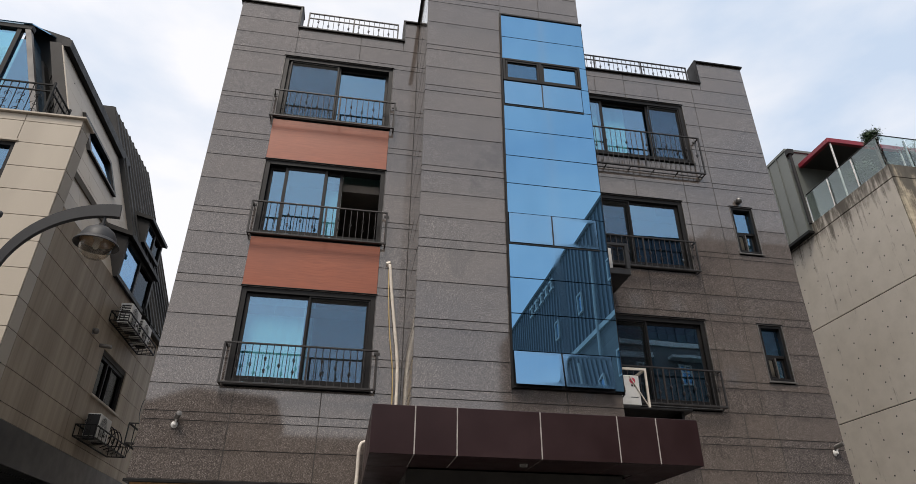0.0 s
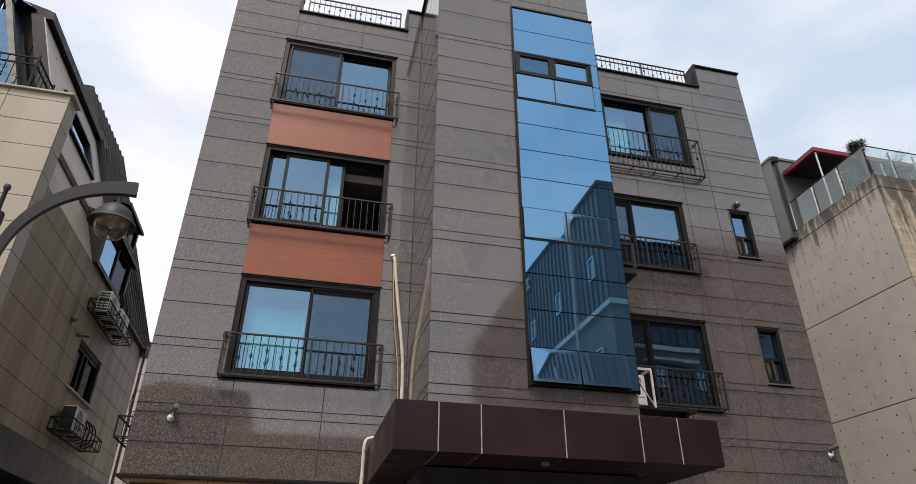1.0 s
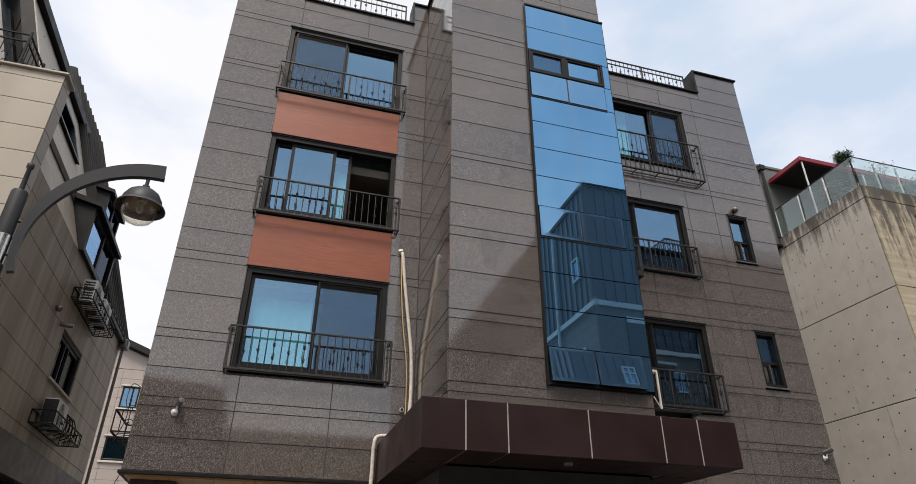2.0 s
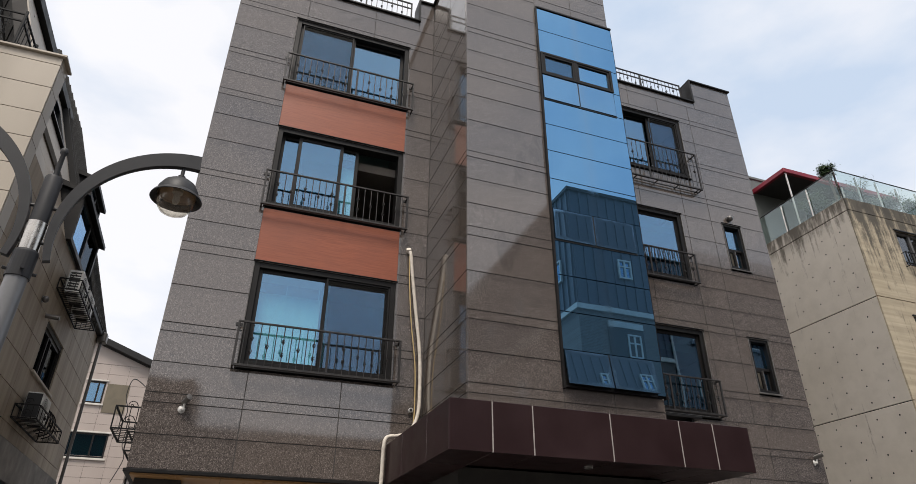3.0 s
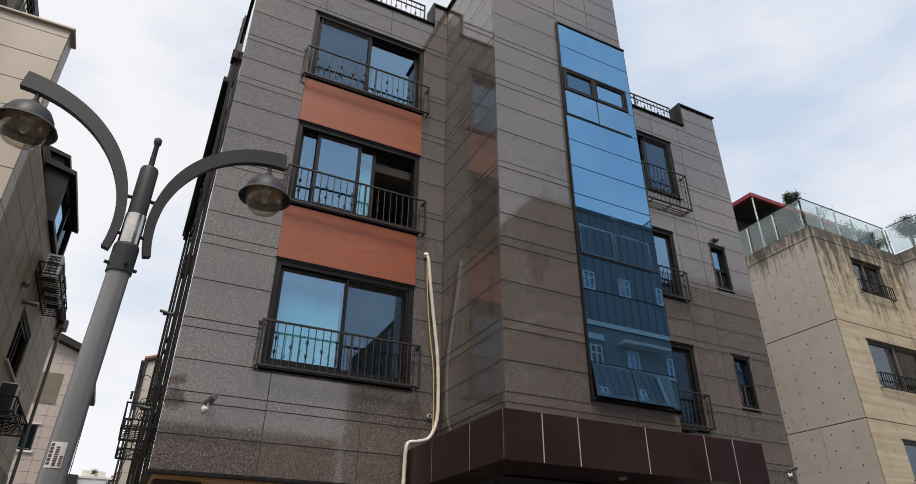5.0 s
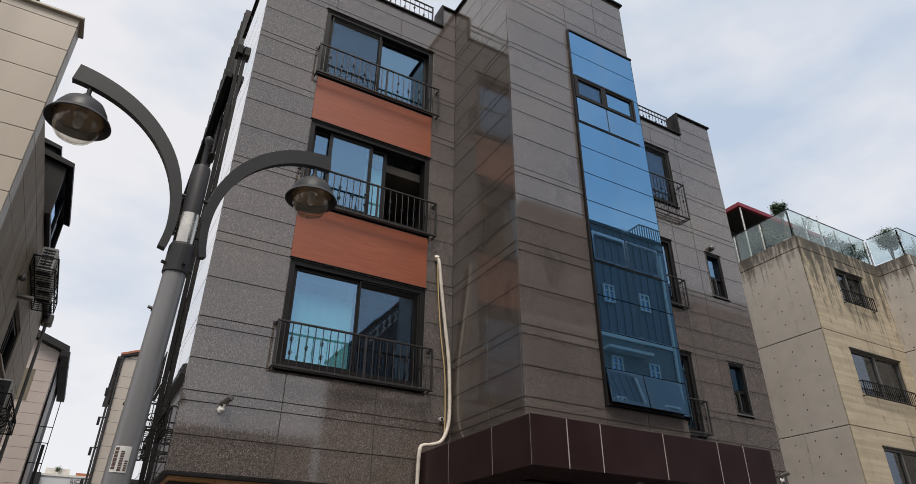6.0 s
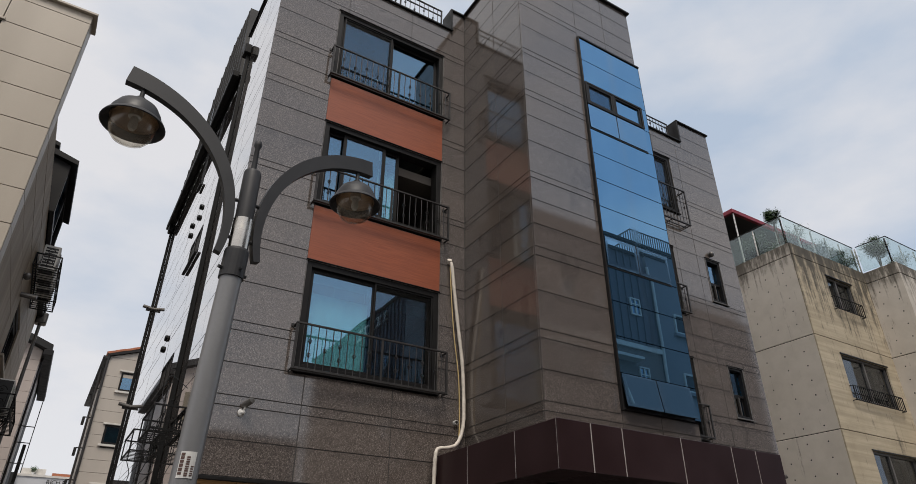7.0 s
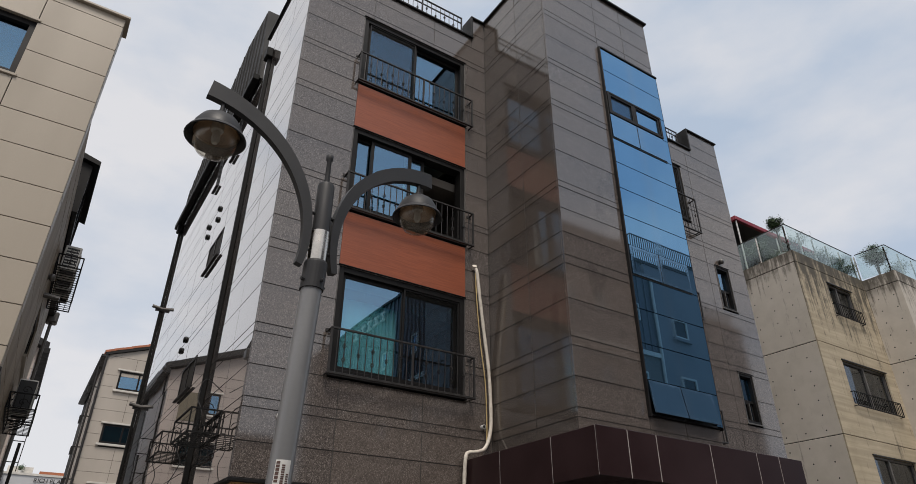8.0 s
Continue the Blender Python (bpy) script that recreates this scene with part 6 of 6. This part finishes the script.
def glass_run(p, q, n):
    p, q = Vector(p), Vector(q)
    for i in range(n):
        a, b = p.lerp(q, (i + 0.02) / n), p.lerp(q, (i + 0.98) / n)
        d = (b - a).normalized()
        o = Vector((-d.y, d.x, 0)) * 0.006
        bm = bmesh.new()
        lo = [bm.verts.new(v + Vector((0, 0, GZ0))) for v in (a - o, b - o, b + o, a + o)]
        hi = [bm.verts.new(v + Vector((0, 0, GZ1))) for v in (a - o, b - o, b + o, a + o)]
        bm.faces.new(lo)
        bm.faces.new(hi)
        for k in range(4):
            bm.faces.new((lo[k], lo[(k + 1) % 4], hi[(k + 1) % 4], hi[k]))
        pn = part("pane", bm, CLEAR, bal)
        pn.visible_shadow = False
    for i in range(n + 1):
        c = p.lerp(q, i / n)
        part("post", box(c.x - 0.02, c.x + 0.02, c.y - 0.02 + 0.05, c.y + 0.02 + 0.05, KTOP - 0.02, GZ1 - 0.05, 0.004), CHROME, bal)
    d = (q - p).normalized()
    part("handrail", tube([p + Vector((0, 0, GZ1 + 0.01)), q + Vector((0, 0, GZ1 + 0.01))], 0.016, 8), DARK_METAL, bal)


glass_run((KX + 0.08, 14.1, 0), (KX + 0.08, KY + 0.08, 0), 3)
glass_run((KX + 0.08, KY + 0.08, 0), (K2X - 0.02, KY + 0.08, 0), 5)
glass_run((K2X + 0.02, KY, 0), (K2X + 0.08, K2Y + 0.08, 0), 1)
glass_run((K2X + 0.08, K2Y + 0.08, 0), (23.6, K2Y + 0.08, 0), 6)


def shrub(at, height, spread, leaves, material, label, category="shrub", size=0.05, clump=0.6, crown_from=0.6):
    """A potted plant: branching stems and a ragged crown of small leaves."""
    t = thing("terrace_plant", at, label, category, "plants on the terrace")
    rng = random.Random(int(at[0] * 100 + at[1] * 10))
    c = Vector(at)
    bm = bmesh.new()
    add_lathe(bm, c, [(0.0, 0.0), (0.12, 0.0), (0.16, 0.26), (0.17, 0.28), (0.14, 0.28), (0.0, 0.25)], 12)
    part("pot", bm, WHITE_PLASTIC, t, "pale plant pot")
    bm = bmesh.new()
    tips = []
    for k in range(7):
        a = rng.uniform(0, math.tau)
        r = spread * rng.uniform(0.2, 0.9)
        tip = c + Vector((math.cos(a) * r, math.sin(a) * r, height * rng.uniform(crown_from + 0.08, 1.0)))
        midp = c + Vector((math.cos(a) * r * 0.3, math.sin(a) * r * 0.3, height * crown_from))
        add_tube(bm, [c + Vector((0, 0, 0.2)), midp, tip], [0.018, 0.012, 0.004], 5)
        tips += [tip, midp.lerp(tip, 0.5)]
    part("stem", bm, BARK, t)
    verts, faces = [], []
    for k in range(leaves):
        tip = rng.choice(tips)
        o = Vector((rng.gauss(0, 1), rng.gauss(0, 1), rng.gauss(0, 0.8))) * spread * clump * 0.5
        p = tip + o
        d = Vector((rng.gauss(0, 1), rng.gauss(0, 1), rng.gauss(0, 0.6))).normalized()
        s = d.orthogonal().normalized()
        l, w_ = size * rng.uniform(0.7, 1.4), size * rng.uniform(0.3, 0.55)
        i = len(verts)
        verts += [p, p + d * l * 0.5 + s * w_ * 0.5, p + d * l, p + d * l * 0.5 - s * w_ * 0.5]
        faces.append((i, i + 1, i + 2, i + 3))
    me = bpy.data.meshes.new("crown")
    me.from_pydata([v - c for v in verts], [], faces)
    me.materials.append(material)
    ob = new("crown", me)
    ob.parent = t
    return t


TZ = KTOP - 0.1
shrub((13.98, 11.5, TZ), 1.62, 0.20, 5200, LEAF, "clipped dark green shrub in a pale pot behind the glass", size=0.07, clump=0.62, crown_from=0.72)
shrub((15.1, 11.6, TZ), 1.45, 0.42, 620, LEAF_GREY, "thin airy plant behind the glass", size=0.08, clump=0.5)
shrub((16.2, 11.6, TZ), 0.95, 0.40, 3200, LEAF_GREY, "low grey-green plant behind the glass", size=0.075)
shrub((17.25, 11.5, TZ), 1.05, 0.26, 4600, LEAF, "round green shrub behind the glass", size=0.07, clump=0.6)
shrub((17.75, 11.45, TZ), 1.0, 0.40, 1200, LEAF_GREY, "loose grey-green plant behind the glass", size=0.075)
shrub((18.35, 10.6, TZ), 1.35, 0.32, 4600, LEAF, "bushy green shrub by the corner post", size=0.08)
shrub((14.2, 12.5, TZ), 1.2, 0.45, 1800, LEAF, "green plant under the awning", size=0.08)
shrub((14.9, 12.2, TZ), 1.0, 0.4, 1500, LEAF_GREY, "green plant under the awning edge", size=0.08)
shrub((19.3, 10.5, TZ), 0.85, 0.4, 1500, LEAF_GREY, "low plant behind the glass", size=0.075)


# ---- houses down the alley ----
def far_window(owner, x0, x1, z0, z1, y, label):
    bm = bmesh.new()
    ring(bm, x0, x1, y - 0.02, y + 0.08, z0, z1, 0.08)
    xm = x0 + (x1 - x0) * 0.62
    add_box(bm, xm - 0.04, xm + 0.04, y - 0.01, y + 0.08, z0 + 0.08, z1 - 0.08)
    w = part("window", bm, FRAME, owner, label)
    part("pane", box(x0 + 0.08, x1 - 0.08, y + 0.02, y + 0.03, z0 + 0.08, z1 - 0.08), GLASS, w)
    # Sealant-dark sheet behind the glass gives the shade of the interior.
    part("lining", box(x0, x1, y + 0.1, y + 0.12, z0, z1), JOINT, w)
    part("sill", box(x0 - 0.12, x1 + 0.12, y - 0.10, y - 0.002, z0 - 0.12, z0 - 0.02, 0.01), WHITE_TRIM, w)
    part("head_drip", box(x0 - 0.12, x1 + 0.12, y - 0.08, y - 0.002, z1 + 0.02, z1 + 0.10, 0.01), WHITE_TRIM, w)


pink = thing("pink_tiled_house", (-10.5, 44.0, 0), "pinkish stone-tiled house with a dark gable roof", "building")
PY, PX = 40.0, -6.35
ph = [(-9.30, -8.40, 10.50, 11.70), (-9.5, -7.6, 7.65, 8.90)]
bm = bmesh.new()
for a, b, lo, hi in cells_of([0.12, 7.65, 8.90, 10.50, 11.70, 12.75], [-15.0, PX - 0.03], ph):
    add_box(bm, a, b, PY + 0.03, PY + 0.3, lo, hi)
add_prism(bm, [(-15.0, 12.75), (PX - 0.03, 12.75), (-10.6, 14.35), (-15.0, 12.9)], "y", PY + 0.03, PY + 0.3)
add_box(bm, PX - 0.3, PX - 0.03, PY + 0.3, 50, 0.12, 12.75)
pw_ = part("wall", bm, JOINT, pink, "tiled gable wall")
prow = [2.8 + 0.55 * k for k in range(19)]
CLAD.append((pw_, cells_of(prow, [-12.6, -11.5, -10.5, -9.5, -8.4, -7.4, PX], [(-9.30, -8.40, 10.50, 11.70), (-9.5, -7.6, 7.65, 8.90)]), PY, "front", PINK_TILE))
CLAD.append((pw_, cells_of(prow, [PY + 0.03, 41.2, 42.4, 43.6, 44.8, 46]), PX, "right", PINK_TILE))
part("gable", add_prism(bmesh.new(), [(-14.0, 12.76), (PX - 0.02, 12.70), (-10.6, 14.3)], "y", PY, PY + 0.03), PINK_TILE, pink, "tiled gable peak")
for x0, x1, z0, z1 in ph:
    far_window(pink, x0, x1, z0, z1, PY, "dark-framed window with green glass")
part("accent_panel", box(-8.30, -7.16, PY - 0.03, PY - 0.002, 10.02, 11.62, 0.004), paint_material("olive_brown_panel", (0.15, 0.125, 0.085), 0.6, 0, 0.2, 2), pink, "olive-brown panel beside the window")
bm = bmesh.new()
add_prism(bm, [(-5.95, 12.60), (-5.95, 12.95), (-10.6, 14.75), (-10.6, 14.40)], "y", PY - 0.45, 50)
add_prism(bm, [(-15.2, 12.60), (-15.2, 12.95), (-10.6, 14.75), (-10.6, 14.40)], "y", PY - 0.45, 50)
part("roof", bm, DARK_METAL, pink, "dark pitched roof with deep eaves")
bm = bmesh.new()
add_box(bm, -6.3, -5.85, PY - 0.5, 50, 12.35, 12.65, 0.02)
part("gutter", bm, FRAME, pink)
bm = bmesh.new()
add_tube(bm, [(PX + 0.08, PY + 0.3, 12.4), (PX + 0.08, PY + 0.3, 0.2)], 0.05, 8)
part("downpipe", bm, FRAME, pink)
bm = bmesh.new()
for z in (9.0, 8.2, 7.2):
    add_box(bm, PX, PX + 0.7, PY + 1.0, PY + 1.04, z, z + 0.04)
add_box(bm, PX + 0.66, PX + 0.70, PY + 1.0, PY + 1.04, 6.8, 10.4)
add_box(bm, PX + 0.4, PX + 0.55, PY + 1.4, PY + 1.7, 6.0, 8.2)
part("pipe_bracket", bm, FRAME, pink, "dark brackets and pipes on the alley wall")

clay = thing("tiled_roof_house", (-0.5, 41.0, 0), "pale stone-clad house with an orange clay tile roof", "building")
OY, OX = 36.3, -3.35
oh = [(-2.65, -1.18, 10.25, 11.15), (-2.76, -1.35, 7.72, 8.58), (-2.70, -1.25, 4.9, 5.9)]
bm = bmesh.new()
for a, b, lo, hi in cells_of([0.12, 4.9, 5.9, 7.72, 8.58, 10.25, 11.15, 11.85], [OX + 0.03, 4.5], oh):
    add_box(bm, a, b, OY + 0.03, OY + 0.3, lo, hi)
add_box(bm, OX + 0.03, OX + 0.3, OY + 0.3, 47, 0.12, 11.85)
add_prism(bm, [(OX + 0.03, 11.85), (4.5, 11.85), (0.9, 13.32)], "y", OY + 0.03, OY + 0.3)
ow_ = part("wall", bm, JOINT, clay, "stone-clad gable wall")
orow = [2.5 + 0.56 * k for k in range(16)] + [11.83]
CLAD.append((ow_, cells_of(orow, [OX, -2.0, -0.65, 0.7, 2.0], oh), OY, "front", PALE_TILE))
CLAD.append((ow_, cells_of(orow, [OY + 0.03, 38.0, 39.6, 41.2, 43.0]), OX, "left", PALE_TILE))
part("gable", add_prism(bmesh.new(), [(OX, 11.84), (4.5, 11.84), (0.9, 13.28)], "y", OY, OY + 0.03), PALE_TILE, clay)
for x0, x1, z0, z1 in oh:
    far_window(clay, x0, x1, z0, z1, OY, "dark-framed window with a pale sill")
bm = bmesh.new()
add_prism(bm, [(OX - 0.12, 11.82), (OX - 0.12, 11.94), (0.9, 13.44), (0.9, 13.32)], "y", OY - 0.12, 47)
part("roof", bm, DARK_METAL, clay, "roof deck")
bm = bmesh.new()
add_prism(bm, [(-0.16, 0.0), (0.16, 0.0), (0.15, 0.10), (0.0, 0.15), (-0.15, 0.10)], "x", 0, 0.42)
tile_me = finish("roof_tile", bm, ROOF_TILE)
for i in range(10):
    for j in range(4):
        s = shared("roof_tile", tile_me, clay, (OX - 0.14 + i * 0.37, OY + 0.06 + j * 0.32, 11.945 + i * 0.37 * 0.352 + (0.012 if i % 2 else 0)), (0, -math.atan(0.352), 0))
bm = bmesh.new()
add_tube(bm, [(OX - 0.06, OY - 0.06, 11.85), (OX - 0.06, OY - 0.06, 0.2)], 0.055, 8)
add_tube(bm, [(OX - 0.2, OY + 1.0, 11.5), (OX - 0.2, OY + 1.0, 0.2)], 0.05, 8)
add_box(bm, OX - 0.3, OX + 0.02, OY - 0.1, 47, 11.70, 11.84, 0.02)
part("downpipe", bm, GREY_IRON, clay, "grey downpipe and gutter")
for k in range(5):
    z = 10.6 - k * 1.45
    bm = bmesh.new()
    add_box(bm, OX - 0.35, OX, OY + 1.4, OY + 1.44, z - 0.05, z)
    add_box(bm, OX - 0.42, OX - 0.3, OY + 1.2, OY + 1.5, z - 0.4, z - 0.05)
    part("pipe_bracket", bm, DARK_METAL, clay)

plaza = thing("far_commercial_block", (-6.0, 84.0, 0), "distant grey commercial block with dark lettering along its top", "building")
part("wall", box(-14.0, 3.0, 80.0, 90.0, 0.0, 11.75), PLAZA_WALL, plaza)
part("parapet", box(-14.1, 3.1, 79.9, 90.1, 11.75, 11.95), WHITE_TRIM, plaza)
part("penthouse", box(-6.8, -4.6, 81.0, 86, 11.95, 12.65), WHITE_TRIM, plaza)
part("penthouse", box(-4.0, 0.5, 81.0, 86, 11.95, 12.35), ROOF_TILE, plaza, "orange roof strip")
part("side_block", box(-10.5, -7.0, 79.0, 80, 0.0, 11.9), DARK_METAL, plaza)
def letters(words, x, y, z, size, material, owner):
    """Raised letters, each one a part, looking to -y."""
    for ch in words:
        if ch == " ":
            x += size * 0.32
            continue
        txt = bpy.data.curves.new("letter", "FONT")
        txt.body, txt.size, txt.extrude = ch, size, 0.02
        tmp = new("letter_outline", txt)
        bpy.context.view_layer.update()
        me = bpy.data.meshes.new_from_object(tmp.evaluated_get(bpy.context.evaluated_depsgraph_get()))
        bpy.data.objects.remove(tmp)
        left, right = min(v.co.x for v in me.vertices), max(v.co.x for v in me.vertices)
        me.transform(Matrix.Translation(Vector((x - left, y, z)) - origin_of(owner)) @ Matrix.Rotation(math.pi / 2, 4, "X"))
        me.materials.clear()
        me.materials.append(material)
        new("letter", me).parent = owner
        x += right - left + size * 0.09


letters("RICH PLAZA", -4.3, 79.85, 11.15, 0.56, FRAME, plaza)
shrub((-5.7, 80.6, 11.95), 0.7, 0.35, 300, LEAF, "small green shrub on the far roof", size=0.12)

# ---- buildings on the other side of the street ----
opp = thing("corrugated_building", (20.0, -14.0, 0), "street-side building of grey brick below blue-grey corrugated metal", "building")
QX, QY, QTOP, Q_END = 10.4, -4.2, 17.0, 18.25
RIBBED = paint_material("blue_grey_corrugated_metal", (0.070, 0.073, 0.092), 0.5, 0.1, 0.15, 0.8, 30, 0.03, True)
part("wall", box(QX + 0.05, Q_END, -26.0, QY - 0.05, 0.12, 11.35), GREY_BRICK, opp, "grey brick lower storeys")
part("upper_wall", box(QX + 0.08, Q_END, -25.9, QY - 0.08, 11.6, QTOP - 0.1), RIBBED, opp, "corrugated upper storeys")
bm = bmesh.new()
add_box(bm, QX - 0.06, Q_END, -26.1, QY + 0.06, 11.30, 11.52)
part("belt_course", bm, WHITE_TRIM, opp, "pale belt course")
part("coping", box(QX - 0.05, Q_END, -26.05, QY + 0.05, QTOP - 0.1, QTOP + 0.05), DARK_METAL, opp)
bm = bmesh.new()
k = 0
while QX + 0.1 + k * 0.46 < Q_END - 0.2:
    x = QX + 0.1 + k * 0.46
    add_box(bm, x, x + 0.10, QY - 0.075, QY - 0.03, 11.62, QTOP - 0.11)
    k += 1
k = 0
while QY - 0.2 - k * 0.46 > -25.5:
    y = QY - 0.2 - k * 0.46
    add_box(bm, QX + 0.02, QX + 0.075, y - 0.12, y, 11.62, QTOP - 0.11)
    k += 1
rb = part("ribs", bm, RIBBED, opp)
tagged(rb, kind="stuff")
for x in (12.52, 14.45, 16.6):
    for z0, z1 in ((12.95, 13.82), (9.5, 10.47)):
        bm = bmesh.new()
        ring(bm, x, x + 0.62, QY - 0.02, QY + 0.06, z0, z1, 0.07)
        add_box(bm, x + 0.27, x + 0.35, QY - 0.02, QY + 0.05, z0 + 0.07, z1 - 0.07)
        add_box(bm, x + 0.07, x + 0.55, QY - 0.02, QY + 0.04, (z0 + z1) / 2 + 0.1, (z0 + z1) / 2 + 0.16)
        w = part("window", bm, WHITE_TRIM, opp, "white-framed window")
        part("pane", box(x + 0.07, x + 0.55, QY - 0.01, QY, z0 + 0.07, z1 - 0.07), GLASS, w)
part("canopy", box(14.0, 16.5, QY, QY + 0.5, 10.62, 10.75), WHITE_TRIM, opp, "pale window canopy")
bm = bmesh.new()
add_box(bm, 11.7, 13.3, QY - 0.04, QY + 0.02, 9.4, 10.95)
w = part("window", bm, BLACK, opp, "wide dark window opening")
part("lintel", box(11.7, 13.3, QY + 0.02, QY + 0.06, 10.7, 10.95), WHITE_TRIM, w)
for y in (-5.2, -9.0, -12.5):
    for z0, z1 in ((12.9, 13.9), (8.8, 9.9)):
        bm = bmesh.new()
        for a, b, lo, hi in ((y - 0.6, y - 0.53, z0, z1), (y - 0.07, y, z0, z1), (y - 0.53, y - 0.07, z0, z0 + 0.07), (y - 0.53, y - 0.07, z1 - 0.07, z1)):
            add_box(bm, QX - 0.06, QX + 0.02, a, b, lo, hi)
        w = part("window", bm, WHITE_TRIM, opp, "white-framed window")
        part("pane", box(QX, QX + 0.01, y - 0.53, y - 0.07, z0 + 0.07, z1 - 0.07), GLASS, w)
part("downpipe", tube([(QX - 0.08, -7.35, 15.9), (QX - 0.08, -7.35, 2.0)], 0.07, 10), WHITE_TRIM, opp, "pale downpipe")
sg = thing("wall_sign", (QX - 0.05, -14.5, 16.0), "row of pale sign characters shown as bars on the corrugated wall", "sign")
for k in range(5):
    y = -12.9 - k * 0.95
    bm = bmesh.new()
    add_box(bm, QX - 0.12, QX - 0.02, y - 0.62, y, 16.35, 16.47)
    add_box(bm, QX - 0.12, QX - 0.02, y - 0.62, y, 15.85, 15.97)
    add_box(bm, QX - 0.12, QX - 0.02, y - 0.37, y - 0.25, 15.97, 16.35)
    part("sign_bar", bm, WHITE_TRIM, sg)
part("downpipe", tube([(Q_END + 0.06, QY + 0.06, 16.2), (Q_END + 0.06, QY + 0.06, 2.0)], 0.07, 10), WHITE_TRIM, opp, "pale corner downpipe")
rr = thing("roof_railing", (22.0, -5.0, QTOP), "pale upright-bar railing on the roof edge opposite", "railing")
bm = bmesh.new()
for z in (QTOP + 0.10, QTOP + 0.80):
    add_box(bm, 17.4, 31.5, QY - 0.12, QY - 0.07, z, z + 0.05)
    add_box(bm, 17.4, 17.45, QY - 1.6, QY - 0.12, z, z + 0.05)
part("rail", bm, TRIM, rr)
me = finish("bar", box(-0.02, 0.02, -0.02, 0.02, 0, 0.80), TRIM)
for k in range(88):
    shared("bar", me, rr, (17.42 + k * 0.16, QY - 0.095, QTOP + 0.04))
for k in range(9):
    shared("bar", me, rr, (17.42, QY - 0.25 - k * 0.16, QTOP + 0.04))
RENDERED = paint_material("grey_rendered_wall", (0.20, 0.205, 0.225), 0.75, 0, 0.12, 0.8, 30, 0.05)
plain = thing("rendered_street_building", (25.0, -14.0, 0), "smooth grey rendered building with framed windows across the street", "building")
part("wall", box(Q_END + 0.15, 32.0, -26.0, QY - 0.03, 0.12, QTOP - 0.1), RENDERED, plain)
part("coping", box(Q_END + 0.15, 32.05, -26.05, QY + 0.03, QTOP - 0.1, QTOP + 0.05), DARK_METAL, plain)
for x, z0, z1 in ((19.5, 12.60, 13.60), (19.5, 9.75, 10.65), (23.0, 12.60, 13.60), (23.0, 9.75, 10.65), (26.5, 12.60, 13.60)):
    bm = bmesh.new()
    ring(bm, x, x + 1.05, QY - 0.028, QY + 0.06, z0, z1, 0.09)
    w = part("window", bm, WHITE_TRIM, plain, "pale-framed window with a sill")
    part("pane", box(x + 0.09, x + 0.96, QY - 0.02, QY, z0 + 0.09, z1 - 0.09), DARK_GLASS, w)
    part("sill", box(x - 0.12, x + 1.17, QY - 0.028, QY + 0.14, z0 - 0.16, z0 - 0.01, 0.01), RENDERED, w)
low_house = thing("low_street_house", (-5.8, -10.0, 0), "low grey-brown house with a shallow pitched roof across the street", "building")
part("wall", add_prism(bmesh.new(), [(-8.5, 0.12), (-3.15, 0.12), (-3.15, 8.6), (-6.4, 8.85), (-8.5, 8.1)], "y", -13.0, -7.3), GREY_BRICK, low_house)
part("roof", add_prism(bmesh.new(), [(-8.7, 8.05), (-8.7, 8.17), (-6.4, 9.02), (-3.05, 8.75), (-3.05, 8.63), (-6.4, 8.88)], "y", -13.2, -7.1), DARK_METAL, low_house, "dark shallow pitched roof")
for x in (-7.9, -5.2):
    for z in (3.6, 6.2):
        bm = bmesh.new()
        ring(bm, x, x + 1.3, -7.32, -7.24, z, z + 1.2, 0.08)
        w = part("window", bm, WHITE_TRIM, low_house, "white-framed window")
        part("pane", box(x + 0.08, x + 1.22, -7.30, -7.285, z + 0.08, z + 1.12), DARK_GLASS, w)

# Added building, never in view; it blocks low sky from windows and walls.
added_block = thing("added_street_building", (-14.0, -13.0, 0), "added plain grey-brown building, out of view, to dim reflected sky", "building")
part("wall", box(-34.0, -10.0, -22.0, -7.0, 0.12, 9.0), PAVING, added_block)
part("parapet", box(-34.1, -9.9, -22.1, -6.9, 9.0, 9.3), DARK_METAL, added_block)
for k in range(6):
    for z in (4.2, 6.9):
        x = -12.0 - k * 3.2
        bm = bmesh.new()
        ring(bm, x, x + 1.6, -7.04, -6.92, z, z + 1.2, 0.07)
        w = part("window", bm, FRAME, added_block, "dark-framed window")
        part("pane", box(x + 0.07, x + 1.53, -7.0, -6.98, z + 0.07, z + 1.13), GLASS, w)
mid_house = thing("set_back_street_building", (1.0, -30.0, 0), "plain grey building set back beyond the far pavement", "building")
part("wall", box(-9.0, 10.4, -40.0, -27.0, 0.12, 11.0), GREY_BRICK, mid_house)
part("parapet", box(-9.1, 10.5, -40.1, -26.9, 11.0, 11.3), DARK_METAL, mid_house)


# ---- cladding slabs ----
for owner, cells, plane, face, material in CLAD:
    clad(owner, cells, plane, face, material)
